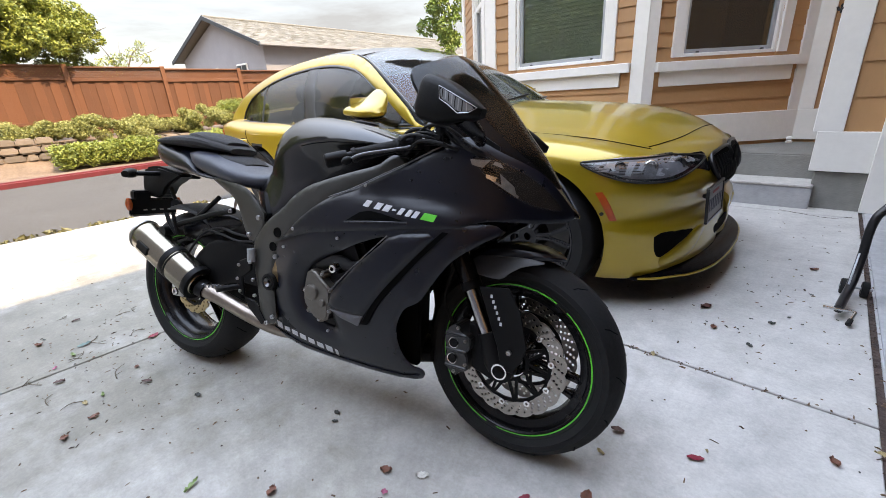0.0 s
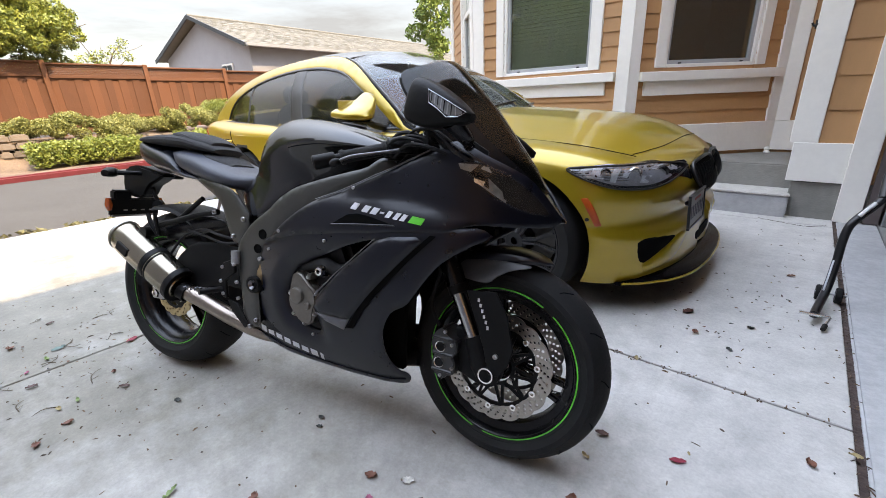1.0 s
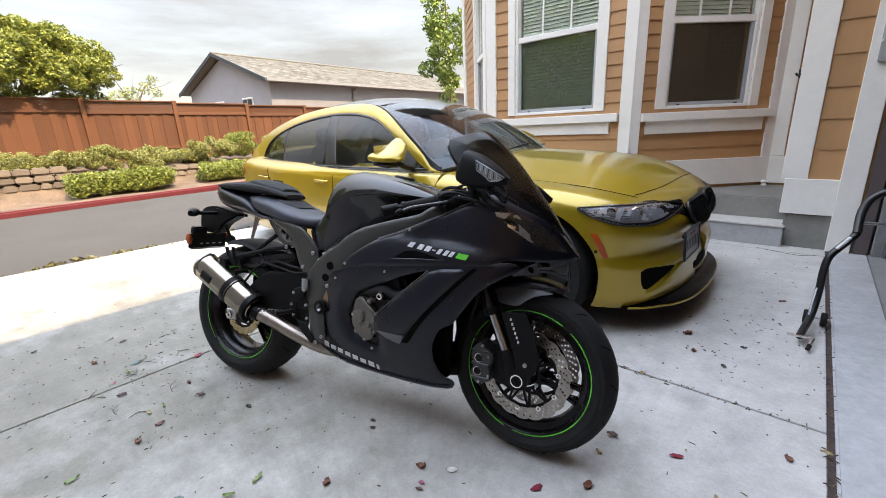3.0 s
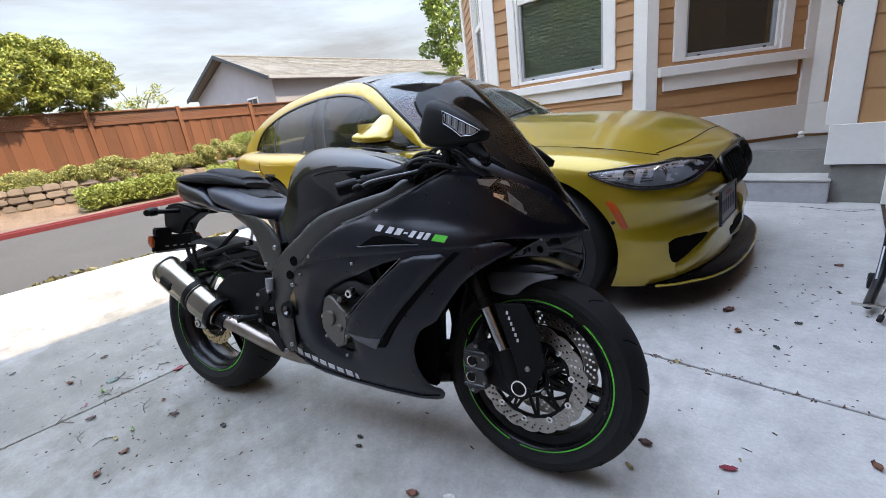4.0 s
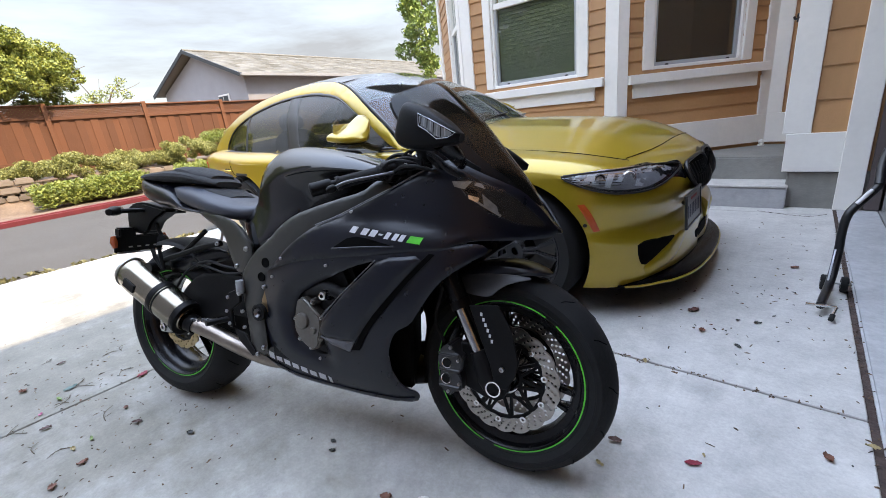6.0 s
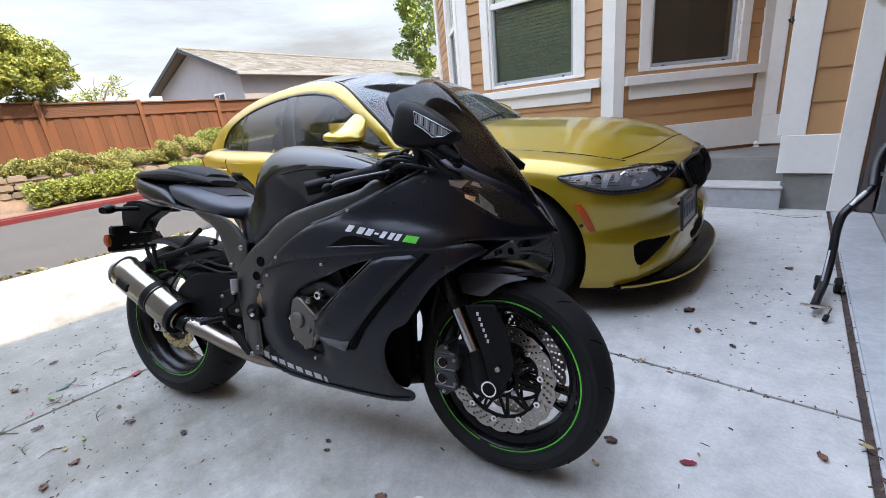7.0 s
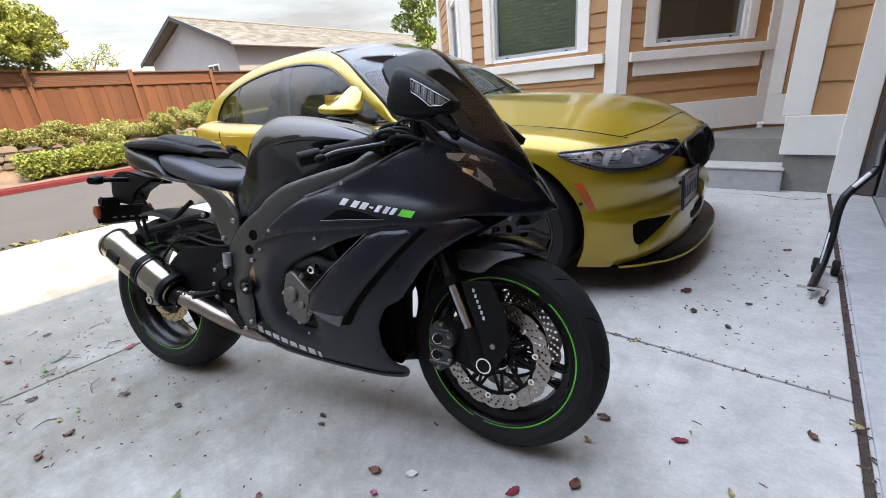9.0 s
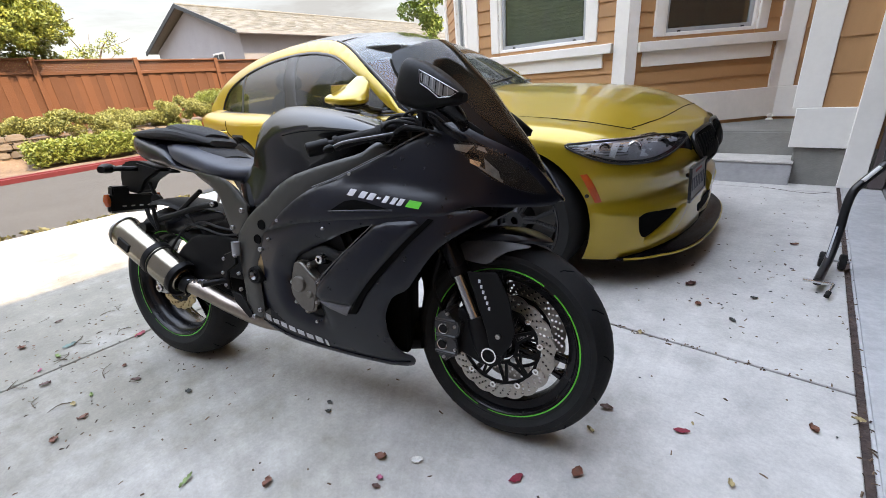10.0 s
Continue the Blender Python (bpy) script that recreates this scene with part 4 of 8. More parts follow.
# wheels
def wheel(name, r_out, half, disc_r, gold, m, parent):
    hub = part(name, lathe([(0.030, -half - 0.01), (0.045, -half), (0.05, 0.0), (0.045, half), (0.030, half + 0.01)], 28), SATIN_BLACK, parent, "glossy black cast wheel", m=m)
    tread = half + (0.014 if half < 0.06 else 0.016)
    prof = [(0.212, -half), (0.226, -half - 0.004), (0.229, -half - 0.0065), (0.232, -half - 0.006), (0.234, -half - 0.0075), (0.246, -tread + 0.0005), (0.248, -tread - 0.001), (0.2505, -tread - 0.001), (0.2515, -tread), (0.264, -tread), (r_out - 0.030, -tread * 0.88), (r_out - 0.012, -tread * 0.62), (r_out - 0.003, -tread * 0.3), (r_out, 0.0)]
    prof = prof + [(a, -c) for a, c in prof[-2::-1]]
    part("tyre", lathe(prof, 96), RUBBER, hub, "worn black sport tyre")
    # raised black strips paint in the shade of the tread's grooves
    for k in range(28):
        a, sg = 2 * math.pi * (k // 2) / 14 + (0.22 if k % 2 else 0.0), 1 if k % 2 else -1
        sipe = tube([(rr_ * math.cos(a + q), sg * yy, rr_ * math.sin(a + q)) for rr_, yy, q in ((r_out - 0.0025, tread * 0.27, 0.0), (r_out - 0.0060, tread * 0.45, 0.03), (r_out - 0.0115, tread * 0.61, 0.07), (r_out - 0.0190, tread * 0.72, 0.09))], 0.0016, 5)
        part("painted_groove", sipe, BLACK_CAVITY, hub)
    rim_p = [(0.216, -half - 0.003), (0.222, -half - 0.001), (0.222, -half + 0.008), (0.205, -half + 0.014), (0.186, -half * 0.55), (0.180, 0.0), (0.186, half * 0.55), (0.205, half - 0.014), (0.222, half - 0.008), (0.222, half + 0.001), (0.216, half + 0.003), (0.208, half - 0.006), (0.196, 0), (0.208, -half + 0.006), (0.216, -half - 0.003)]
    part("rim", lathe(rim_p, 80), SATIN_BLACK, hub)
    for s in (-1, 1):
        for a0, a1 in ((1.02, 4.4), (4.55, 7.15)):
            part("rim_stripe", lathe([(0.2192, s * (half + 0.0045)), (0.2230, s * (half + 0.0040))], 60, a0=a0, a1=a1), GREEN, hub, "thin bright green rim stripe")
    for k in range(3):
        a = 2 * math.pi * k / 3 - 0.30
        for d in (-0.16, 0.16):
            sp = bmesh.new()
            u = lambda r, q: (r * math.cos(a + q), r * math.sin(a + q))
            poly = [u(0.035, d * 1.5 - 0.25), u(0.10, d - 0.06), u(0.188, d * 0.9 - 0.055), u(0.188, d * 0.9 + 0.055), u(0.10, d + 0.07), u(0.035, d * 1.5 + 0.25)]
            slab(poly, 0.03 if half < 0.06 else 0.04, 0.006, 2, "xz", -0.015 if half < 0.06 else -0.02, bm=sp)
            part("spoke", sp, SATIN_BLACK, hub)
    part("valve", tube([(0.178 * math.cos(0.2), 0.0, -0.06), (0.150, -0.012, -0.055)], 0.004, 6), CHROME, hub)
    for s in ((-1, 1) if not gold else (-1,)):
        brake_disc(hub, disc_r, s * (0.066 if not gold else 0.062), s, gold)
    return hub


def brake_disc(hub, r, y, s, gold):
    """A petal disc with drilled holes, carrier and bobbins."""
    n, petals, seg = 12, 18, 216
    inner = r - (0.038 if not gold else 0.03)
    edge_r = lambda k: r - 0.003 + 0.0065 * abs(math.sin(petals * math.pi * k / seg)) ** 0.8
    outer = [(edge_r(k) * math.cos(2 * math.pi * k / seg), edge_r(k) * math.sin(2 * math.pi * k / seg)) for k in range(seg)]
    hole_in = [((inner + 0.003 * math.cos(n * 2 * math.pi * k / 72)) * math.cos(2 * math.pi * k / 72), (inner + 0.003 * math.cos(n * 2 * math.pi * k / 72)) * math.sin(2 * math.pi * k / 72)) for k in range(72)]
    loops = [outer, hole_in]
    count, hr = (36, 0.0050) if gold else (40, 0.0041)
    for k in range(count):
        a = 2 * math.pi * k / count
        for rr_ in ((r - 0.007 - 0.009 * (k % 3)), ) if gold else (r - 0.0095, r - 0.0190, r - 0.0285):
            aa = a + (0.0 if gold else (r - rr_) * 5.2)
            cx, cz = rr_ * math.cos(aa), rr_ * math.sin(aa)
            loops.append([(cx + hr * math.cos(q), cz + hr * math.sin(q)) for q in (2 * math.pi * j / 8 for j in range(8))])
    pts, edges = [], []
    for q in loops:
        k = len(pts)
        pts += [Vector(v) for v in q]
        edges += [(k + i, k + (i + 1) % len(q)) for i in range(len(q))]
    res = delaunay_2d_cdt(pts, edges, [], 0, 1e-6)
    b = bmesh.new()
    vs = [b.verts.new((v.x, y - s * 0.0025, v.y)) for v in res[0]]
    small = [(sum(v[0] for v in q) / 8, sum(v[1] for v in q) / 8) for q in loops[2:]]
    for f in res[2]:
        c = sum((Vector(res[0][i]) for i in f), Vector((0, 0))) / len(f)
        if not inside(c, outer) or inside(c, hole_in) or any((c.x - q[0]) ** 2 + (c.y - q[1]) ** 2 < (hr * 0.9) ** 2 for q in small):
            continue
        b.faces.new([vs[i] for i in f])
    for v in [v for v in b.verts if not v.link_faces]:
        b.verts.remove(v)
    bmesh.ops.recalc_face_normals(b, faces=b.faces)
    bmesh.ops.solidify(b, geom=b.faces[:], thickness=0.005)
    d = part("brake_disc", b, GOLD if gold else DISC_STEEL, hub, "gold petal brake disc" if gold else "drilled steel petal brake disc")
    ri, ro, na = 0.046, inner - 0.001, 10 if not gold else 5
    at_ = lambda r_, q: (r_ * math.cos(q), r_ * math.sin(q))
    rings = [[at_(ro, 2 * math.pi * k / 60) for k in range(60)], [at_(ri, 2 * math.pi * k / 40) for k in range(40)]]
    for k in range(na):
        a, h = 2 * math.pi * k / na + 0.2, math.pi / na
        m0, m1 = ri + 0.010, ro - 0.009
        rings.append([at_(m1, a - h * 0.78), at_(m1, a), at_(m1, a + h * 0.78), at_(m0, a + h * 0.10), at_(m0, a - h * 0.10)])
        rings.append([at_(m0, a + h * 0.60), at_(m1 - 0.006, a + h * 0.98), at_(m0, a + h * 1.40)])
    pts, edges = [], []
    for q in rings:
        k = len(pts)
        pts += [Vector(v) for v in q]
        edges += [(k + i, k + (i + 1) % len(q)) for i in range(len(q))]
    res = delaunay_2d_cdt(pts, edges, [], 0, 1e-6)
    ca = bmesh.new()
    vs = [ca.verts.new((v.x, y - s * 0.003, v.y)) for v in res[0]]
    for f in res[2]:
        c = sum((Vector(res[0][i]) for i in f), Vector((0, 0))) / len(f)
        if inside(c, rings[0]) and not any(inside(c, q) for q in rings[1:]):
            ca.faces.new([vs[i] for i in f])
    for v in [v for v in ca.verts if not v.link_faces]:
        ca.verts.remove(v)
    bmesh.ops.recalc_face_normals(ca, faces=ca.faces)
    bmesh.ops.solidify(ca, geom=ca.faces[:], thickness=0.006)
    part("disc_carrier", ca, BLACK_PLASTIC, hub, "black spoked disc carrier")
    if not gold:
        for k in range(10):
            a = 2 * math.pi * k / 10 + 0.2
            part("bobbin", lathe([(0.004, y + s * 0.006), (0.009, y + s * 0.006), (0.009, y - s * 0.004), (0.004, y - s * 0.004), (0.004, y + s * 0.006)], 12), CHROME, hub, m=pose((inner + 0.002) * math.cos(a), 0, (inner + 0.002) * math.sin(a)))


wheel("front_wheel", 0.297, 0.046, 0.157, False, pose(0, 0, 0.297) @ STEER, bike)
wheel("rear_wheel", 0.318, 0.078, 0.110, True, pose(-1.39, 0, 0.318) @ pose(0, 0, 0, 0, 30, 0), bike)

# fork, in the turned steering frame
RAKE = Vector((-0.115, 0, 0.245)).normalized()


def leg(d, y):
    return Vector((-0.012, y, 0.297)) + RAKE * d


for s in (-1, 1):
    y = s * 0.103
    fk = part("fork_leg", tube([leg(-0.02, y), leg(0.02, y), leg(0.10, y)], 0.03, 16, radii=[0.034, 0.041, 0.030]), BLACK_PLASTIC, bike, "black fork foot", m=STEER)
    part("slider", tube([leg(0.10, y), leg(0.245, y)], 0.0255, 20), FORK_CHROME, fk, "polished fork slider")
    part("seal", tube([leg(0.225, y), leg(0.25, y)], 0.0305, 18), BLACK_PLASTIC, fk)
    part("outer_tube", tube([leg(0.25, y), leg(0.42, y), leg(0.62, y)], 0.029, 18), SATIN_BLACK, fk, "black upper fork tube")
    g = [(-0.072, 0.520), (0.012, 0.528), (0.048, 0.470), (0.070, 0.380), (0.058, 0.335), (0.035, 0.300), (0.004, 0.300), (-0.012, 0.365)]
    part("fork_guard", slab(g, 0.006, 0.002, 1, "xz", y + s * 0.034), BLACK_PLASTIC, fk, "black fork guard")
    b = bmesh.new()
    for k in range(6):
        c = Vector((-0.034, 0, 0.499)).lerp(Vector((-0.004, 0, 0.428)), k / 5)
        box(c.x - 0.0030, c.x + 0.0030, 0.1425 if s > 0 else -0.1382, 0.1440 if s > 0 else -0.1365, c.z - 0.0046, c.z + 0.0046, bm=b)
    part("decal", b, SILVER_INK, fk, "small pale marks")
    screw((0.026, y + s * 0.042, 0.358), 0.009, s, CHROME, fk)
    part("axle_lug", cyl((0, y - s * 0.01, 0.297), (0, y + s * 0.030, 0.297), 0.034, 24, 0.004), BLACK_PLASTIC, fk)
    part("axle_nut", lathe([(0.012, s * 0.028), (0.017, s * 0.028), (0.018, s * 0.040), (0.022, s * 0.040), (0.023, s * 0.026)], 24), CHROME, fk, m=pose(0, y, 0.297))
    for dx, dz in ((0.05, 0.035), (0.062, -0.005), (0.03, 0.055)):
        screw((dx, y + s * 0.02, 0.297 + dz), 0.008, s, CHROME, fk)
    # radial caliper
    cal = part("brake_caliper", slab(soften([(-0.162, 0.385), (-0.135, 0.405), (-0.118, 0.380), (-0.088, 0.372), (-0.092, 0.335), (-0.104, 0.322), (-0.094, 0.305), (-0.096, 0.268), (-0.125, 0.262), (-0.132, 0.245), (-0.160, 0.262), (-0.172, 0.29), (-0.160, 0.322), (-0.174, 0.35)], 1), 0.075, 0.008, 2, "xz", y - 0.0375), CALIPER, fk, "black radial brake caliper")
    for cz in (0.372, 0.325, 0.276):
        part("caliper_rib", box(-0.168, -0.100, y + s * 0.0375 - 0.003, y + s * 0.0375 + 0.006, cz - 0.005, cz + 0.005, 0.003, 1), CALIPER, cal)
    for cx, cz in ((-0.128, 0.392), (-0.104, 0.358), (-0.102, 0.290), (-0.138, 0.262)):
        screw((cx, y + s * 0.0385, cz), 0.0065, s, CHROME, cal)
    for cz, cx in ((0.347, -0.140), (0.300, -0.143)):
        part("piston_cap", lathe([(0.011, s * 0.040), (0.0155, s * 0.042), (0.0165, s * 0.038), (0.017, 0.0)], 20), CHROME, cal, "bright piston cap", m=pose(cx, y - s * 0.0, cz))
        part("piston_face", lathe([(0.0, s * 0.0425), (0.0128, s * 0.0425), (0.013, s * 0.035)], 16), BLACK_PLASTIC, cal, m=pose(cx, y, cz))
    part("bracket", slab([(-0.11, 0.405), (-0.055, 0.40), (0.012, 0.34), (0.020, 0.27), (-0.03, 0.250), (-0.10, 0.275)], 0.03, 0.004, 1, "xz", y - 0.01), BLACK_PLASTIC, cal)
    part("brake_hose", tube(smooth_line([(-0.17, y, 0.39), (-0.20, y * 0.95, 0.46), (-0.18, y * 0.8, 0.58), (-0.22, y * 0.5, 0.72)], 6), 0.0055, 8), RUBBER, cal)
part("axle", cyl((0, -0.10, 0.297), (0, 0.10, 0.297), 0.014, 16), STEEL, bike, m=STEER)

# front mudguard
def guard_ring(a):
    """Section of the front mudguard at a degrees round the axle: deeper at the back, a rounded point ahead."""
    k = lerp_keys([(68, 0.0), (70, 0.35), (74, 0.68), (82, 0.90), (92, 1.0), (130, 1.0)], a)
    top = lerp_keys([(68, 0.3235), (80, 0.331), (100, 0.336), (130, 0.334)], a)
    low = lerp_keys([(68, 0.3215), (76, 0.312), (88, 0.298), (130, 0.290)], a)
    half = [(1.0, 0.0), (1.02, 0.35), (0.93, 0.68), (0.68, 0.90), (0.34, 0.98), (0.0, 1.0)]
    prof = [(-u, v) for u, v in half] + [(u, v) for u, v in half[-2::-1]]
    c, q = math.cos(radians(a)), math.sin(radians(a))
    out = [(0.070 * k * u, low + (top - low) * v) for u, v in prof]
    return [(r * c, y, r * q) for y, r in out] + [(r * c, y * 0.95, r * q) for y, r in [(y, r - 0.004) for y, r in out[::-1]]]


fender = part("front_mudguard", loft([68, 68.8, 70, 72, 74, 77, 80, 84, 88, 92, 97, 102, 108, 114, 120, 126, 130], guard_ring), SATIN, bike, "satin black front mudguard", m=STEER @ pose(0, 0, 0.297))
# paler than the guard: skylight on the side piece is put into its colour
STAY_SKYLIT = mat("skylit_grey_plastic", (0.055, 0.055, 0.060), 0.42, vary=0.2, scale=20)
for s in (-1, 1):
    st = slab(soften([(-0.115, 0.545), (-0.122, 0.590), (-0.055, 0.598), (0.030, 0.601), (0.098, 0.594), (0.028, 0.578), (-0.002, 0.560), (-0.024, 0.538), (-0.060, 0.538)], 1), 0.005, 0.002, 1, "xz", s * 0.073 - 0.0025)
    for v in st.verts:
        v.co.y += s * (0.600 - v.co.z) * 0.42
    part("mudguard_stay", st, STAY_SKYLIT, fender, "side piece painted paler as lit by the sky", m=pose(0, 0, -0.297))


# fairing
CREASE = [(-0.60, 0.760), (-0.475, 0.759), (-0.363, 0.758), (-0.275, 0.754), (-0.194, 0.744), (-0.119, 0.728), (0.0, 0.705), (0.10, 0.690)]


def wide(x, z):
    """Half-width of the fairing; under the crease it turns up to the light, above it stands upright."""
    base = lerp_keys([(-0.88, 0.150), (-0.7, 0.185), (-0.5, 0.205), (-0.3, 0.212), (-0.15, 0.195), (-0.05, 0.165), (0.03, 0.125), (0.09, 0.078), (0.13, 0.036), (0.145, 0.010)], x)
    g = lerp_keys([(0.18, 0.54), (0.22, 0.70), (0.27, 0.82), (0.34, 0.92), (0.45, 0.975), (0.60, 1.0), (0.68, 1.0), (0.76, 0.955), (0.85, 0.83), (0.93, 0.68), (1.0, 0.5)], z)
    zc, deep = lerp_keys(CREASE, x), lerp_keys([(-0.62, 0.0), (-0.47, 0.013), (-0.3, 0.020), (-0.12, 0.016), (0.0, 0.007), (0.10, 0.0)], x)
    u = (z - zc) / 0.075 + 1
    fold = 0.0 if u < 0 else u * u if u < 1 else max(0.0, 1 - (z - zc) / 0.12)
    return base * g - deep * fold


def patch(a, b, c, d, s, out=0.0045, n=16, m=5):
    """A thin curved skin on the fairing between a lower edge a-b and an upper edge c-d."""
    q = bmesh.new()
    rows = []
    for j in range(m + 1):
        row = []
        for i in range(n + 1):
            lo, hi = Vector(a).lerp(Vector(b), i / n), Vector(c).lerp(Vector(d), i / n)
            p = lo.lerp(hi, j / m)
            row.append(q.verts.new((p.x, s * (wide(p.x, p.y) + out), p.y)))
        rows.append(row)
    for r0, r1 in zip(rows[:-1], rows[1:]):
        for i in range(n):
            q.faces.new((r0[i], r0[i + 1], r1[i + 1], r1[i]))
    bmesh.ops.recalc_face_normals(q, faces=q.faces)
    bmesh.ops.solidify(q, geom=q.faces[:], thickness=0.001)
    return q


UPPER = [(-0.790, 0.580), (-0.728, 0.616), (-0.673, 0.661), (-0.604, 0.705), (-0.540, 0.738), (-0.475, 0.760), (-0.425, 0.780), (-0.356, 0.810), (-0.291, 0.837), (-0.232, 0.866), (-0.198, 0.883), (-0.175, 0.908), (-0.143, 0.914), (-0.105, 0.902), (-0.05, 0.873), (0.01, 0.846), (0.055, 0.822), (0.088, 0.786), (0.118, 0.745), (0.136, 0.716), (0.118, 0.700), (0.066, 0.696), (0.0, 0.697), (-0.055, 0.698), (-0.095, 0.690), (-0.130, 0.676), (-0.168, 0.672), (-0.264, 0.664), (-0.350, 0.656), (-0.446, 0.648), (-0.530, 0.638), (-0.624, 0.626), (-0.710, 0.604)]
LOWER = [(-0.858, 0.285), (-0.842, 0.351), (-0.830, 0.444), (-0.808, 0.534), (-0.790, 0.572), (-0.710, 0.598), (-0.624, 0.621), (-0.530, 0.633), (-0.446, 0.643), (-0.350, 0.651), (-0.264, 0.659), (-0.168, 0.667), (-0.100, 0.676), (-0.045, 0.676), (-0.017, 0.657), (-0.083, 0.620), (-0.116, 0.598), (-0.150, 0.571), (-0.176, 0.552), (-0.206, 0.508), (-0.232, 0.468), (-0.277, 0.445), (-0.295, 0.414), (-0.306, 0.378), (-0.302, 0.325), (-0.287, 0.288), (-0.265, 0.264), (-0.240, 0.262), (-0.228, 0.246), (-0.246, 0.216), (-0.310, 0.203), (-0.443, 0.200), (-0.615, 0.206), (-0.720, 0.213), (-0.805, 0.238)]
HOLE = [(-0.648, 0.514), (-0.603, 0.538), (-0.508, 0.581), (-0.407, 0.622), (-0.325, 0.644), (-0.368, 0.603), (-0.447, 0.545), (-0.530, 0.460), (-0.560, 0.416), (-0.562, 0.379), (-0.541, 0.330), (-0.587, 0.333), (-0.656, 0.361), (-0.677, 0.395), (-0.681, 0.460)]
HOLE_FAR = HOLE[:7] + [(-0.40, 0.44), (-0.37, 0.36), (-0.37, 0.268)] + HOLE[10:]
SLOT = [(-0.430, 0.372), (-0.412, 0.388), (-0.376, 0.447), (-0.337, 0.493), (-0.285, 0.548), (-0.235, 0.600), (-0.168, 0.666), (-0.152, 0.664), (-0.225, 0.592), (-0.275, 0.537), (-0.325, 0.482), (-0.363, 0.436), (-0.398, 0.376)]


def dished(x, z):
    """The lower fairing turns in towards the opening round the engine."""
    return wide(x, z) - 0.022 * max(0.0, 1 - edge_gap((x, z), [HOLE]) / 0.055) ** 1.6 * lerp_keys([(-0.56, 1.0), (-0.46, 0.25), (-0.40, 0.0)], x)


# tan and brown put the house's reflection into the lamp's colours
LAMP_TAN_SHEEN = mat("tan_reflection_facet", (0.30, 0.275, 0.25), 0.22, 0.35, vary=0.25, scale=60)
LAMP_BROWN_SHEEN = mat("brown_reflection_lamp", (0.035, 0.027, 0.022), 0.18, 0.2, vary=0.3, scale=40)
for s in (-1, 1):
    up = part("upper_cowl", shell(UPPER, wide, 0.006, side=s, step=0.018), SATIN, bike, "satin black upper cowl with a sharp crease")
    lw = part("lower_fairing", shell([(x, z + (0.014 if z > 0.57 and x > -0.80 else 0.0)) for x, z in LOWER], dished, 0.006, [HOLE if s < 0 else HOLE_FAR], side=s, soft=1, step=0.018, out=-0.0045), SATIN, bike)
    part("vane", shell([(-0.305, 0.652), (-0.176, 0.662), (-0.235, 0.602), (-0.335, 0.497), (-0.402, 0.412), (-0.415, 0.397), (-0.547, 0.400), (-0.535, 0.449), (-0.447, 0.534), (-0.368, 0.601)], wide, 0.012, side=s, out=0.012, drop=0.010, roll=0.014), SATIN, lw)
    part("vane_slot", shell(SLOT, wide, 0.002, side=s, out=0.0012, drop=0.0, soft=0), BLACK_CAVITY, lw)
    # only the near tip is paler: its highlight is put into the colour
    part("vane_tip", shell([(-0.541, 0.401), (-0.412, 0.401), (-0.431, 0.366), (-0.497, 0.380)], wide, 0.006, side=s, out=0.010, drop=0.006, soft=0), mat("satin_highlight", (0.09, 0.09, 0.10), 0.3) if s < 0 else SATIN, lw)
    part("intake_slot", shell([(-0.474, 0.672), (-0.418, 0.703), (-0.385, 0.708), (-0.345, 0.703), (-0.266, 0.684), (-0.360, 0.680)], wide, 0.002, side=s, out=0.0015, drop=0.0, soft=0), BLACK_CAVITY, up, "black triangular vent")
    part("vent_lip", tube([(x, s * (wide(x, z) + 0.001), z) for x, z in ((-0.474, 0.672), (-0.44, 0.6745), (-0.40, 0.6775), (-0.36, 0.680), (-0.31, 0.682), (-0.266, 0.684))], 0.0022, 6), SATIN, up)
    part("cowl_edge", tube([(x, s * (wide(x, z) + 0.0005), z) for x, z in [tuple(Vector(p).lerp(Vector(q), t)) for p, q in zip(UPPER[4:11], UPPER[5:12]) for t in (0.0, 0.5)]], 0.0022, 6), EDGE_SHINE, up, "thin pale line painted as an edge highlight")
    part("vane_edge", tube([(x, s * (wide(x, z) + 0.0125), z) for x, z in ((-0.318, 0.646), (-0.368, 0.603), (-0.447, 0.536), (-0.500, 0.487), (-0.535, 0.452))], 0.0016, 6), EDGE_SHINE, lw)
    part("belly_edge", shell([(-0.845, 0.268), (-0.72, 0.235), (-0.60, 0.226), (-0.43, 0.221), (-0.30, 0.224), (-0.245, 0.238), (-0.256, 0.220), (-0.325, 0.207), (-0.443, 0.204), (-0.615, 0.210), (-0.715, 0.217), (-0.797, 0.240)], wide, 0.004, side=s, out=0.003, drop=0.003, soft=0), SATIN, lw)
    hl = part("headlamp", shell([(-0.124, 0.857), (-0.085, 0.862), (-0.035, 0.848), (0.015, 0.826), (0.058, 0.797), (0.090, 0.762), (0.116, 0.726), (0.078, 0.729), (0.030, 0.742), (0.005, 0.756), (-0.027, 0.768), (-0.066, 0.801)], wide, 0.004, side=s, out=0.005, drop=0.003, soft=1), LENS, up, "clear headlamp lens")
    part("reflector", shell([(-0.118, 0.853), (-0.085, 0.857), (-0.035, 0.843), (0.013, 0.821), (0.054, 0.793), (0.086, 0.760), (0.108, 0.730), (0.078, 0.733), (0.031, 0.746), (0.006, 0.760), (-0.026, 0.772), (-0.064, 0.805)], wide, 0.002, side=s, out=0.0022, drop=0.0, soft=1), LAMP_BROWN_SHEEN, hl, "lamp interior painted with a brown-black reflection")
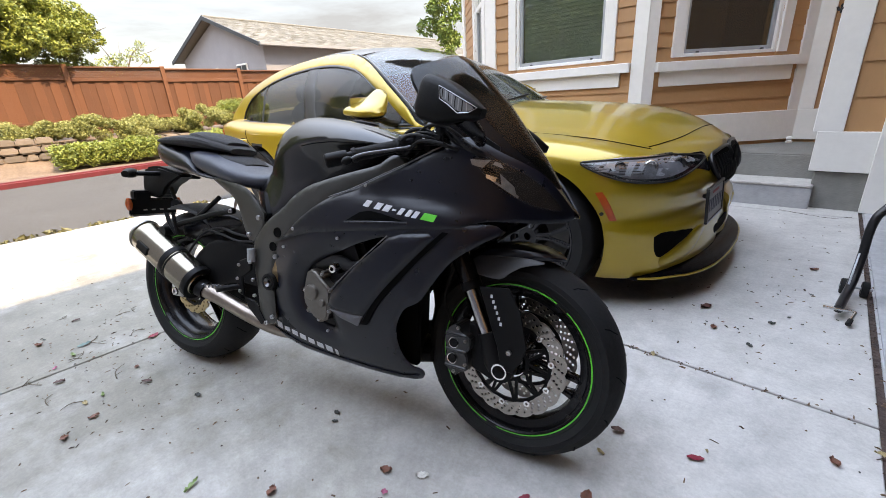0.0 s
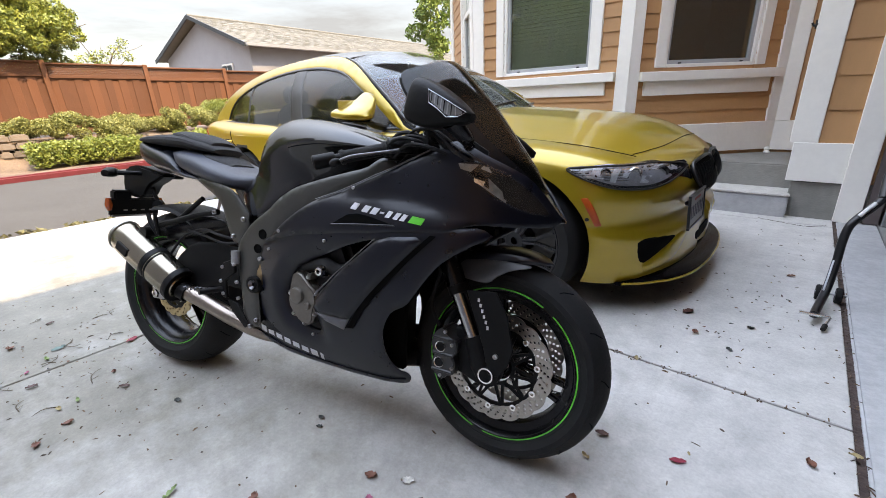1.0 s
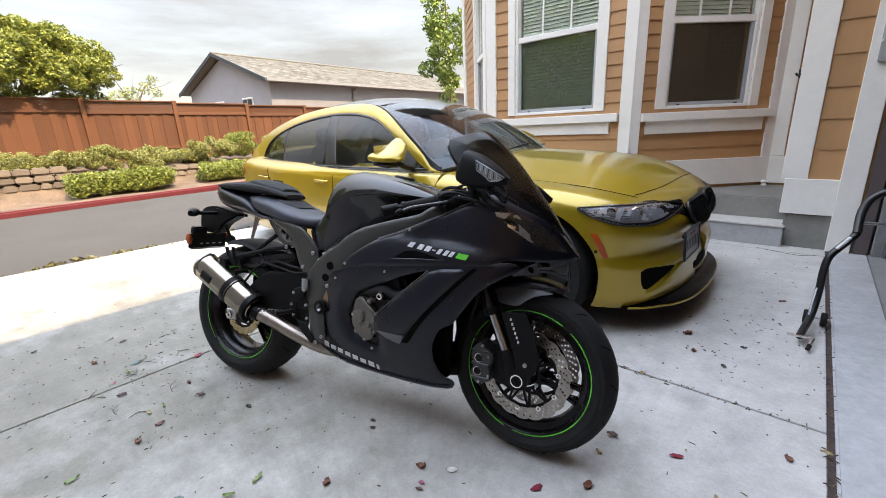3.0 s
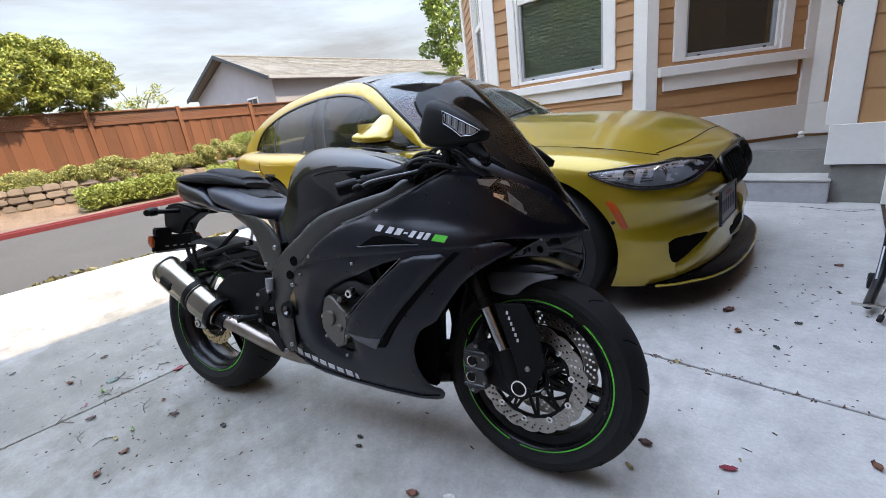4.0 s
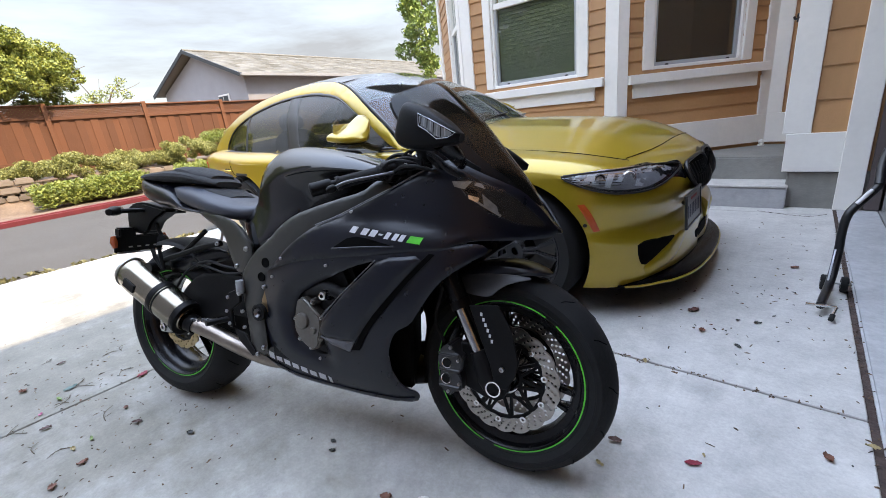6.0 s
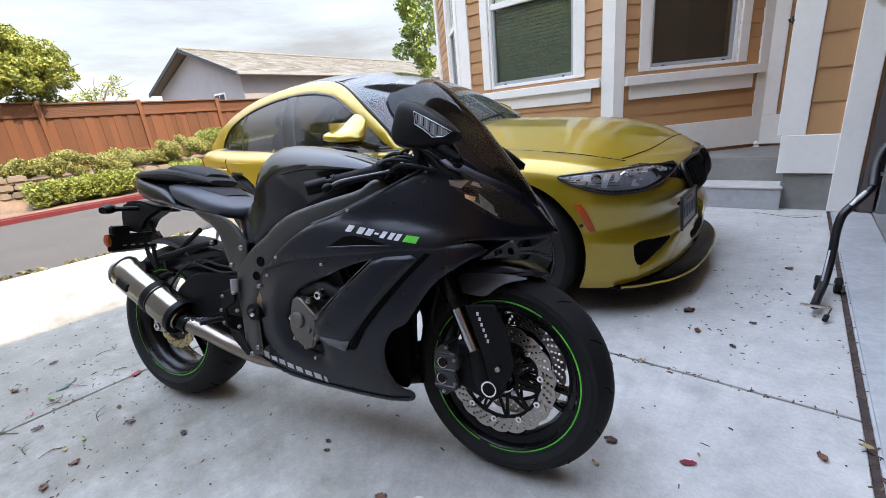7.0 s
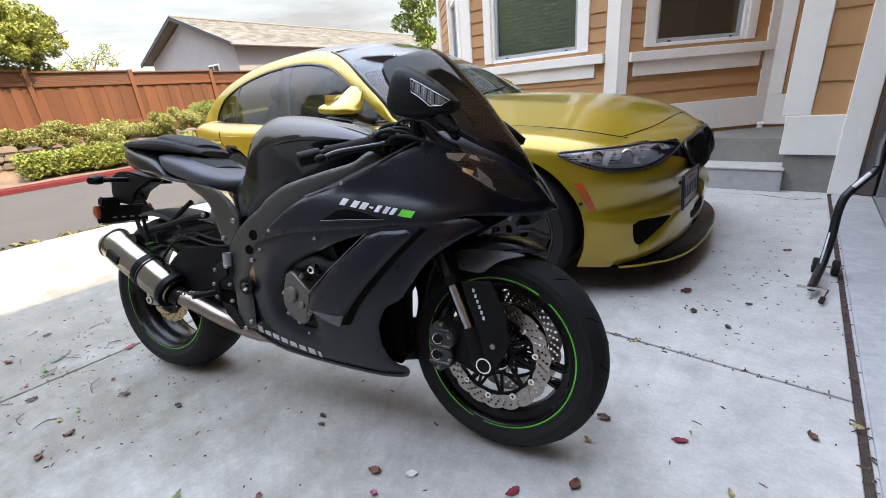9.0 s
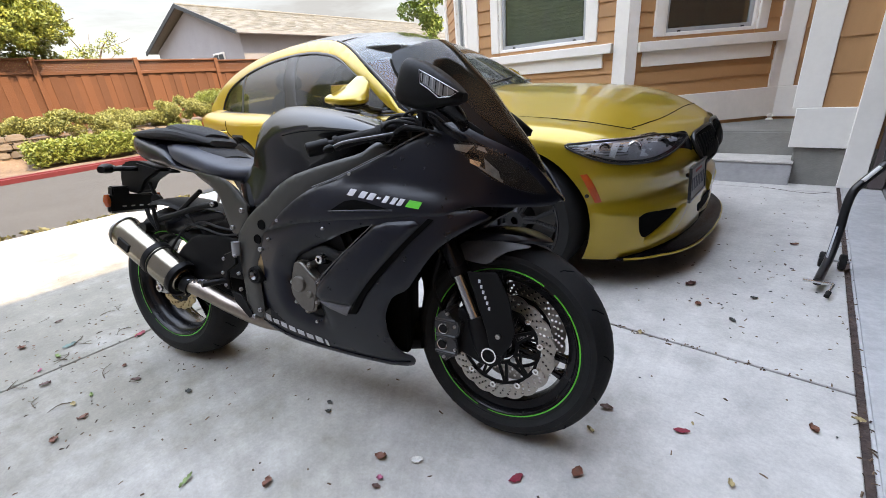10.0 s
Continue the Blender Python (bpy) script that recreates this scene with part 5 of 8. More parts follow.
    for a, b_, c, d, m_ in (((-0.110, 0.838), (-0.083, 0.831), (-0.116, 0.852), (-0.066, 0.850), LAMP_TAN_SHEEN), ((-0.072, 0.806), (-0.050, 0.796), (-0.074, 0.816), (-0.046, 0.808), CHROME), ((-0.034, 0.786), (0.003, 0.762), (-0.040, 0.818), (-0.004, 0.786), LAMP_TAN_SHEEN), ((-0.060, 0.840), (-0.032, 0.830), (-0.055, 0.847), (-0.042, 0.844), LAMP_TAN_SHEEN), ((-0.058, 0.799), (0.006, 0.758), (-0.056, 0.803), (0.008, 0.764), LAMP_TAN_SHEEN)):
        part("lamp_facet", patch(a, b_, c, d, s, 0.0042, 6, 3), m_, hl)
    part("bulb_hood", shell([(-0.088, 0.832), (-0.062, 0.833), (-0.046, 0.816), (-0.074, 0.820)], wide, 0.002, side=s, out=0.0035, drop=0.0, soft=1), BLACK_CAVITY, hl)
    # marks on the panels: plain shapes in their colours
    def stroke(pts):
        return shell([(-0.412 + u * 0.216, 0.720 - u * 0.030 + v * 0.0185) for u, v in pts], wide, 0.0012, side=s, out=0.0018, drop=0, soft=0, step=0.012)

    tx = part("decal", stroke([(0.0, 0.0), (0.05, 1.0), (0.14, 1.0), (0.09, 0.0)]), SILVER_INK, up, "slanted silver and green blocks")
    for u0, u1, low, top in ((0.20, 0.29, 0.0, 1.0), (0.33, 0.42, 0.0, 1.0), (0.455, 0.51, 0.36, 0.62), (0.55, 0.61, 0.0, 1.0), (0.66, 0.72, 0.0, 1.0), (0.75, 0.81, 0.0, 1.0)):
        part("decal_stroke", stroke([(u0 - 0.025 + 0.05 * low, low), (u0 - 0.025 + 0.05 * top, top), (u1 - 0.025 + 0.05 * top, top), (u1 - 0.025 + 0.05 * low, low)]), SILVER_INK, tx)
    part("decal_end", stroke([(0.84, 0.0), (0.89, 1.0), (1.05, 1.0), (1.01, 0.0)]), GREEN, tx, "bright green block")
    kx = part("name_mark", shell([(-0.826, 0.272), (-0.822, 0.298), (-0.796, 0.293), (-0.800, 0.268)], wide, 0.001, side=s, out=-0.0022, drop=0, soft=0), SILVER_INK, lw, "row of grey blocks")
    for k in range(1, 8):
        a = -0.826 + k * 0.0385
        z0, z1 = 0.275 - k * 0.0062, 0.294 - k * 0.0062 + (0.004 if k in (6, 7) else 0)
        part("mark_block", shell([(a, z0), (a + 0.003, z1), (a + (0.030 if k < 7 else 0.014), z1 - 0.004), (a + (0.027 if k < 7 else 0.011), z0 - 0.004)], wide, 0.001, side=s, out=-0.0022, drop=0, soft=0), SILVER_INK, kx)
    for x, z in ((-0.418, 0.776), (-0.501, 0.621), (-0.204, 0.651), (-0.743, 0.569), (-0.560, 0.322)):
        screw((x, s * (wide(x, z) + 0.001), z), 0.006, s, CHROME, lw, depth=0.003)
    for x, z in ((-0.690, 0.632),):
        screw((x, s * (wide(x, z) + 0.002), z), 0.0065, s, CHROME, lw, depth=0.003)
# nose cap between the two halves, and the belly
part("nose_cap", pod([(-0.02, 0.10), (0.06, 0.085), (0.11, 0.045), (0.140, 0.012)], [(-0.02, 0.845), (0.06, 0.810), (0.11, 0.752), (0.140, 0.717)], [(-0.02, 0.715), (0.06, 0.708), (0.11, 0.706), (0.140, 0.708)], -0.02, 0.140, 14, 20), SATIN_BLACK, bike, "black nose between the headlamps")
part("belly_pan", pod([(-0.79, 0.08), (-0.6, 0.105), (-0.4, 0.105), (-0.26, 0.06)], [(-0.79, 0.30), (-0.5, 0.30), (-0.26, 0.28)], [(-0.79, 0.245), (-0.62, 0.215), (-0.4, 0.208), (-0.26, 0.225)], -0.79, -0.26, 16, 16), BLACK_PLASTIC, bike, "black belly pan")
# radiator and engine behind the panels
part("radiator_duct", slab([(-0.262, -0.125), (-0.352, 0.11), (-0.52, 0.11), (-0.52, -0.115)], 0.24, 0.01, 1, "xy", 0.245), BLACK_CAVITY, bike, "black ducting behind the front wheel")
part("radiator", box(-0.385, -0.345, -0.13, 0.13, 0.46, 0.64, 0.01), BLACK_CAVITY, bike, "black radiator core")
eng = part("engine", slab([(-0.80, 0.27), (-0.40, 0.25), (-0.46, 0.33), (-0.44, 0.55), (-0.47, 0.62), (-0.60, 0.60), (-0.70, 0.55), (-0.82, 0.46)], 0.30, 0.02, 2, "xz", -0.15), ENGINE, bike, "dark cast engine")
cv = slab(soften([(-0.060, -0.020), (-0.052, 0.030), (-0.040, 0.078), (-0.012, 0.086), (0.022, 0.052), (0.052, 0.028), (0.055, -0.012), (0.044, -0.030), (0.042, -0.072), (0.008, -0.085), (-0.030, -0.062)], 1), 0.05, 0.007, 3, "xz", -0.022)
cc_ = part("clutch_cover", cv, COVER_METAL, eng, "worn grey clutch cover", m=pose(-0.600, -0.163, 0.428))
for k in range(7):
    a = 2 * math.pi * k / 7 + 0.3
    lx, lz = 0.052 * math.cos(a), 0.076 * math.sin(a)
    part("lug", lathe([(0.0, -0.016), (0.009, -0.016), (0.0115, -0.008), (0.012, 0.02)], 12), COVER_METAL, cc_, m=pose(lx, 0, lz))
    screw((lx, -0.018, lz), 0.006, -1, CHROME, cc_)
part("boss", lathe([(0.0, -0.034), (0.018, -0.0335), (0.023, -0.031), (0.026, -0.024), (0.026, 0.0)], 28), COVER_METAL, cc_, "round raised boss", m=pose(-0.018, 0, 0.010))
part("boss", lathe([(0.0, -0.030), (0.009, -0.029), (0.012, -0.024), (0.012, 0.0)], 20), COVER_METAL, cc_, m=pose(0.022, 0, -0.018))
part("starter_cover", lathe([(0.0, -0.02), (0.024, -0.016), (0.030, 0.0), (0.03, 0.03)], 22), ENGINE, eng, m=pose(-0.525, -0.16, 0.455))
part("water_hose", tube(smooth_line([(-0.62, -0.14, 0.52), (-0.53, -0.165, 0.545), (-0.47, -0.165, 0.53), (-0.40, -0.15, 0.56)], 6), 0.019, 12), RUBBER, eng)
part("mount_bolt", lathe([(0.006, -0.03), (0.012, -0.028), (0.018, -0.012), (0.020, 0.01)], 14), CHROME, eng, "bright engine mount bolt", m=pose(-0.520, -0.178, 0.528))
part("generator_cover", lathe([(0.0, 0.03), (0.06, 0.025), (0.07, 0.0)], 28), ENGINE, eng, m=pose(-0.58, 0.15, 0.42))
part("gear_cover", lathe([(0.0, -0.012), (0.05, -0.010), (0.066, 0.0), (0.066, 0.02)], 28), mat("bronze_cover", (0.28, 0.20, 0.11), 0.4, 0.8, vary=0.2), eng, "bronze-tinted side cover", m=pose(-0.775, -0.150, 0.490))

# frame spars and pivot plates
SPAR = [(-0.813, 0.659), (-0.859, 0.624), (-0.910, 0.568), (-0.913, 0.494), (-0.898, 0.398), (-0.890, 0.320), (-0.880, 0.285), (-0.800, 0.290), (-0.806, 0.363), (-0.812, 0.449), (-0.800, 0.507), (-0.770, 0.566), (-0.700, 0.630), (-0.620, 0.690), (-0.550, 0.730), (-0.490, 0.752), (-0.430, 0.774), (-0.356, 0.803), (-0.300, 0.826), (-0.305, 0.850), (-0.341, 0.864), (-0.363, 0.853), (-0.392, 0.832), (-0.476, 0.812), (-0.557, 0.791), (-0.642, 0.767), (-0.711, 0.730), (-0.758, 0.688)]
spar_w = lambda x, z: lerp_keys([(-0.9, 0.155), (-0.75, 0.170), (-0.5, 0.178), (-0.3, 0.150), (-0.2, 0.12)], x)
for s in (-1, 1):
    fr = part("frame_spar", shell(SPAR, spar_w, 0.03, side=s, roll=0.016, drop=0.007), FRAME_PAINT, bike, "satin charcoal aluminium frame")
    for x, z, r in ((-0.775, 0.612, 0.016), (-0.800, 0.563, 0.015)):
        part("frame_hole", lathe([(0.0, s * 0.001), (r * 0.9, s * 0.001), (r, s * 0.003), (r * 1.1, -s * 0.004)], 20), BLACK_CAVITY, fr, m=pose(x, s * spar_w(x, z), z))
    part("pivot_ring", lathe([(0.012, s * 0.002), (0.020, s * 0.012), (0.028, s * 0.010), (0.032, -s * 0.01)], 24), BLACK_PLASTIC, fr, m=pose(-0.822, s * 0.163, 0.440))
    part("pivot_bolt", lathe([(0.006, s * 0.006), (0.015, s * 0.014), (0.018, s * 0.004)], 14), LEVER, fr, m=pose(-0.822, s * 0.163, 0.440))
    for x, z in ((-0.815, 0.318), (-0.848, 0.29), (-0.79, 0.53)):
        screw((x, s * (spar_w(x, z) + 0.002), z), 0.010, s, CHROME, fr)
    sub = part("subframe_plate", shell([(-1.194, 0.792), (-1.126, 0.779), (-1.026, 0.765), (-0.958, 0.751), (-0.919, 0.726), (-0.838, 0.655), (-0.915, 0.552), (-0.952, 0.566), (-0.977, 0.605), (-0.995, 0.649), (-1.015, 0.693), (-1.056, 0.724), (-1.127, 0.754)], lambda x, z: lerp_keys([(-1.2, 0.105), (-1.0, 0.13), (-0.85, 0.155)], x), 0.02, side=s), FRAME_PAINT, bike, "charcoal rear subframe side plate")
    screw((-0.878, s * 0.154, 0.652), 0.011, s, CHROME, sub)
    screw((-0.938, s * 0.146, 0.590), 0.010, s, CHROME, sub)
part("head_stock", pod([(-0.40, 0.10), (-0.28, 0.10), (-0.2, 0.06)], [(-0.40, 0.80), (-0.2, 0.86)], [(-0.40, 0.62), (-0.2, 0.66)], -0.40, -0.2, 8, 14), FRAME_PAINT, bike)
part("airbox", box(-0.70, -0.3, -0.11, 0.11, 0.58, 0.72, 0.03), BLACK_CAVITY, bike)

# tank
TK_W = [(-0.885, 0.080), (-0.868, 0.098), (-0.80, 0.118), (-0.72, 0.134), (-0.60, 0.152), (-0.48, 0.160), (-0.36, 0.138), (-0.31, 0.11)]
TK_T = [(-0.885, 0.815), (-0.872, 0.865), (-0.858, 0.918), (-0.838, 0.952), (-0.80, 0.976), (-0.75, 0.990), (-0.70, 0.992), (-0.60, 0.980), (-0.48, 0.955), (-0.36, 0.915), (-0.31, 0.895)]
TK_B = [(-0.885, 0.665), (-0.86, 0.660), (-0.80, 0.685), (-0.72, 0.735), (-0.60, 0.785), (-0.48, 0.812), (-0.36, 0.845), (-0.31, 0.86)]
# side profile: knee recess below, a crease, then the shoulder and the top
TK_P = [(0.30, 0.0), (0.60, 0.03), (0.66, 0.16), (0.74, 0.34), (0.88, 0.52), (0.985, 0.60), (1.0, 0.635), (0.985, 0.68), (0.90, 0.80), (0.76, 0.90), (0.55, 0.965), (0.28, 0.995)]


def tank_ring(x):
    w, t, bo = lerp_keys(TK_W, x), lerp_keys(TK_T, x), lerp_keys(TK_B, x)
    k = lerp_keys([(-0.885, 0.0), (-0.76, 0.30), (-0.60, 1.0)], x)
    half = [(w * (a if c >= 0.6 else a + (1 - k) * (0.30 + 0.66 * min(1.0, c / 0.1) - a) if c < 0.03 else a + (1 - k) * (0.97 - a)), bo + (t - bo) * c) for a, c in TK_P]
    return [(x, 0.0, bo)] + [(x, -y, z) for y, z in half] + [(x, 0.0, t)] + [(x, y, z) for y, z in half[::-1]]


tank = part("fuel_tank", loft([-0.885 + 0.575 * (0.5 - 0.5 * math.cos(math.pi * k / 40)) for k in range(41)], tank_ring), TANK_PAINT, bike, "glossy black fuel tank with knee recesses", smooth=32)
for s in (-1, 1):
    ridge = [Vector(tank_ring(-0.84 + 0.012 * k)[9 if s < 0 else 17]).lerp(Vector(tank_ring(-0.84 + 0.012 * k)[12 if s < 0 else 14]), k / 14) for k in range(15)]
    part("tank_seam", tube(ridge, 0.0018, 6), BLACK_CAVITY, tank)
    low = [Vector(tank_ring(-0.70 + 0.013 * k)[5 if s < 0 else 21]) for k in range(24)]
    up_ = [Vector(tank_ring(-0.70 + 0.013 * k)[6 if s < 0 else 20]) for k in range(24)]
    part("tank_seam", tube([a.lerp(b_, 0.8) for a, b_ in zip(low, up_)], 0.0015, 6), BLACK_CAVITY, tank)
for s in (-1, 1):
    part("side_cover", shell([(-0.962, 0.742), (-0.940, 0.705), (-0.878, 0.652), (-0.832, 0.660), (-0.758, 0.720), (-0.690, 0.760), (-0.665, 0.800), (-0.720, 0.862), (-0.800, 0.868), (-0.860, 0.832), (-0.905, 0.775)], lambda x, z: lerp_keys([(-0.97, 0.100), (-0.87, 0.130), (-0.70, 0.142), (-0.6, 0.140)], x) - max(0.0, z - 0.66) * 0.24, 0.012, side=s, roll=0.014, drop=0.006), TANK_PAINT, tank, smooth=60)
part("filler_cap", lathe([(0.0, 0.006), (0.035, 0.006), (0.042, 0.002), (0.044, -0.006)], 28, "z"), BLACK_PLASTIC, tank, m=pose(-0.55, 0, 0.972, 0, 9, 0))

# seats and tail
part("rider_seat", pod([(-1.32, 0.085), (-1.25, 0.120), (-1.12, 0.135), (-1.02, 0.125), (-0.94, 0.085), (-0.90, 0.055)],
                       [(-1.32, 0.880), (-1.25, 0.885), (-1.15, 0.866), (-1.07, 0.836), (-0.98, 0.806), (-0.90, 0.800)],
                       [(-1.32, 0.855), (-1.25, 0.800), (-1.12, 0.765), (-1.0, 0.742), (-0.94, 0.740), (-0.90, 0.760)], -1.32, -0.90, 26, 26, 2.7), VINYL, bike, "smooth dark vinyl rider seat")
part("seat_step", pod([(-1.22, 0.05), (-1.14, 0.09), (-1.05, 0.06)], [(-1.22, 0.885), (-1.14, 0.872), (-1.05, 0.834)], [(-1.22, 0.85), (-1.05, 0.81)], -1.22, -1.05, 10, 14), VINYL_BLACK, bike)
pil = part("pillion_seat", pod([(-1.58, 0.05), (-1.52, 0.078), (-1.40, 0.098), (-1.28, 0.108), (-1.18, 0.098), (-1.12, 0.06)],
                         [(-1.58, 0.932), (-1.45, 0.942), (-1.32, 0.944), (-1.22, 0.932), (-1.12, 0.890)],
                         [(-1.58, 0.915), (-1.45, 0.900), (-1.28, 0.885), (-1.12, 0.868)], -1.58, -1.12, 22, 22, 2.6), VINYL_BLACK, bike, "raised black pillion pad")
part("pad_top", pod([(-1.38, 0.05), (-1.30, 0.088), (-1.20, 0.088), (-1.15, 0.05)], [(-1.38, 0.945), (-1.28, 0.955), (-1.15, 0.915)], [(-1.38, 0.93), (-1.15, 0.89)], -1.38, -1.15, 14, 18), VINYL_BLACK, pil)
tail = part("tail_cowl", pod([(-1.60, 0.035), (-1.56, 0.062), (-1.48, 0.085), (-1.36, 0.108), (-1.24, 0.122), (-1.14, 0.110)],
                      [(-1.60, 0.918), (-1.56, 0.924), (-1.45, 0.905), (-1.32, 0.872), (-1.24, 0.815), (-1.14, 0.785)],
                      [(-1.60, 0.890), (-1.56, 0.835), (-1.45, 0.800), (-1.32, 0.780), (-1.14, 0.765)], -1.60, -1.14, 24, 24, 2.6), SATIN, bike, "satin black tail cowl")
part("tail_lamp", pod([(-1.612, 0.03), (-1.57, 0.05)], [(-1.612, 0.90), (-1.57, 0.905)], [(-1.612, 0.87), (-1.57, 0.85)], -1.612, -1.57, 5, 12), mat("red_lens", (0.25, 0.01, 0.01), 0.15), tail, "dark red tail lamp")
# plate holder, indicators, reflector
ph = part("plate_holder", slab(soften([(-1.46, 0.785), (-1.56, 0.808), (-1.64, 0.822), (-1.735, 0.808), (-1.742, 0.720), (-1.728, 0.690), (-1.612, 0.676), (-1.565, 0.735), (-1.50, 0.762)], 1), 0.064, 0.010, 2, "xz", -0.032), BLACK_PLASTIC, bike, "black number plate hanger")
PLATE = pose(-1.722, 0, 0.640, 0, 6, 0)
part("plate_back", box(-0.010, 0.008, -0.102, 0.100, -0.040, 0.036, 0.005, 2), BLACK_PLASTIC, ph, "dark number plate seen from its back", m=PLATE)
part("plate_lamp", box(-0.004, 0.034, -0.098, -0.030, 0.034, 0.074, 0.006, 2), BLACK_PLASTIC, ph, "black lamp housing over the plate", m=PLATE)
part("plate_rail", box(0.006, 0.014, -0.098, 0.096, -0.043, -0.034, 0.002, 1), BOLT, ph, m=PLATE)
for k in range(4):
    part("plate_mark", box(0.006, 0.009, -0.05 + 0.035 * k, -0.034 + 0.035 * k, -0.018, -0.012), STEEL, ph, m=PLATE)
for s in (-1, 1):
    ind = part("indicator", pod([(-0.036, 0.016), (-0.03, 0.021), (0.0, 0.022), (0.045, 0.013)], [(-0.036, 0.015), (-0.03, 0.020), (0.0, 0.021), (0.045, 0.013)], [(-0.036, -0.015), (-0.03, -0.018), (0.0, -0.018), (0.045, -0.013)], -0.036, 0.045, 12, 16), BLACK_PLASTIC, ph, "black indicator", m=pose(-1.652, s * 0.128, 0.783, 0, 4, s * 48))
    part("lens", pod([(-0.078, 0.006), (-0.068, 0.014), (-0.036, 0.0195)], [(-0.078, 0.005), (-0.068, 0.013), (-0.036, 0.0185)], [(-0.078, -0.005), (-0.068, -0.012), (-0.036, -0.0165)], -0.078, -0.034, 10, 16), GREY_LENS, ind, "smoky clear lens")
    part("stalk", tube([(-1.61, s * 0.02, 0.786), (-1.636, s * 0.11, 0.784)], 0.010, 10), BLACK_PLASTIC, ph)
    part("side_reflector", pod([(-0.026, 0.006), (0, 0.012), (0.026, 0.006)], [(-0.026, 0.012), (0, 0.018), (0.026, 0.012)], [(-0.026, -0.012), (0, -0.018), (0.026, -0.012)], -0.026, 0.026, 6, 12), AMBER, ph, "amber side reflector", m=pose(-1.716, s * 0.106, 0.650, 0, 84, 0))
part("round_reflector", cyl((-1.540, -0.016, 0.656), (-1.546, 0.000, 0.656), 0.022, 22, 0.004), BLACK_PLASTIC, ph, "round dark reflector on a stub")
part("reflector_stub", tube([(-1.575, -0.010, 0.735), (-1.566, -0.008, 0.700), (-1.548, -0.006, 0.672)], 0.008, 8), BLACK_PLASTIC, ph)
# pillion rest strut and exhaust hanger
st = part("rest_bracket", tube(smooth_line([(-1.035, -0.125, 0.664), (-1.134, -0.126, 0.648), (-1.24, -0.128, 0.620), (-1.33, -0.130, 0.598), (-1.41, -0.130, 0.566)], 5), 0.011, 10), BLACK_PLASTIC, bike, "black exhaust hanger")
part("strut", tube([(-1.112, -0.122, 0.708), (-1.246, -0.124, 0.622)], 0.0085, 10), BLACK_PLASTIC, st)
screw((-1.040, -0.136, 0.664), 0.010, -1, CHROME, st)
part("hanger_end", cyl((-1.405, -0.160, 0.563), (-1.405, -0.115, 0.563), 0.021, 16, 0.004), BLACK_PLASTIC, st)
part("hanger_link", tube([(-1.40, -0.14, 0.635), (-1.385, -0.142, 0.60), (-1.345, -0.14, 0.555)], 0.008, 8), BLACK_PLASTIC, st)
part("hanger_link", tube([(-1.36, -0.14, 0.64), (-1.35, -0.142, 0.60), (-1.34, -0.14, 0.555)], 0.007, 8), BLACK_PLASTIC, st)

# exhaust
A0, A1 = Vector((-1.205, -0.155, 0.374)), Vector((-1.520, -0.165, 0.547))
ax = (A1 - A0).normalized()
EXM = Matrix.Translation(A0) @ ax.to_track_quat("X", "Z").to_matrix().to_4x4()
LEN = (A1 - A0).length


def oval(d, k=1.0):
    return [(d, 0.056 * k * math.cos(u), 0.066 * k * math.sin(u)) for u in (2 * math.pi * j / 36 for j in range(36))]


ex = part("silencer", loft([0, 1, 2, 3, 4, 5, 6], lambda i: oval((0.0, 0.012, 0.05, LEN - 0.06, LEN - 0.03, LEN - 0.004, LEN)[i], (0.70, 0.86, 1.0, 1.0, 0.985, 0.90, 0.72)[i])), TITAN, bike, "brushed titanium oval silencer", m=EXM)
for a, b_ in ((0.004, 0.030), (0.128, 0.136), (0.140, 0.166)):
    part("strap", loft([0, 1, 2, 3], lambda i: oval((a, a + 0.002, b_ - 0.002, b_)[i], (1.02, 1.045, 1.045, 1.02)[i])), BLACK_PLASTIC, ex, "black clamp strap")
part("end_cap", loft([0, 1, 2], lambda i: oval((LEN - 0.012, LEN + 0.002, LEN + 0.004)[i], (1.01, 0.94, 0.80)[i])), STEEL, ex)
part("outlet", tube([(LEN - 0.02, 0, 0), (LEN + 0.016, 0, -0.006)], 0.028, 20, cap=False), BLACK_CAVITY, ex)
part("badge", box(LEN - 0.125, LEN - 0.062, 0.0530, 0.0605, -0.017, 0.017, 0.002, 1), BLACK_PLASTIC, ex, "small dark badge")
part("link_pipe", tube(smooth_line([(-1.205, -0.152, 0.365), (-1.12, -0.135, 0.335), (-0.98, -0.115, 0.282), (-0.86, -0.09, 0.245), (-0.74, -0.05, 0.235)], 6), 0.029, 20), PIPE_STEEL, bike, "heat-stained steel link pipe")
part("pipe_joint", tube([(-1.205, -0.152, 0.365), (-1.175, -0.146, 0.353)], 0.034, 20), BLACK_PLASTIC, bike)

# swingarm, hugger, rear brake, rests
for s in (-1, 1):
    sw = part("swingarm", shell([(-0.84, 0.40), (-0.85, 0.50), (-0.93, 0.540), (-1.06, 0.551), (-1.174, 0.545), (-1.265, 0.480), (-1.34, 0.385), (-1.44, 0.345), (-1.45, 0.295), (-1.36, 0.285), (-1.22, 0.335), (-1.05, 0.40), (-0.94, 0.39)], lambda x, z: lerp_keys([(-1.45, 0.118), (-1.2, 0.122), (-0.85, 0.10)], x), 0.03, side=s), BLACK_PLASTIC, bike, "black swingarm")
    part("axle_block", box(-1.42, -1.36, s * 0.12 - 0.008, s * 0.12 + 0.008, 0.295, 0.345, 0.004, 1), STEEL, sw)
    part("axle_nut", lathe([(0.008, s * 0.018), (0.016, s * 0.016), (0.018, 0.0)], 14), CHROME, sw, m=pose(-1.39, s * 0.122, 0.318))
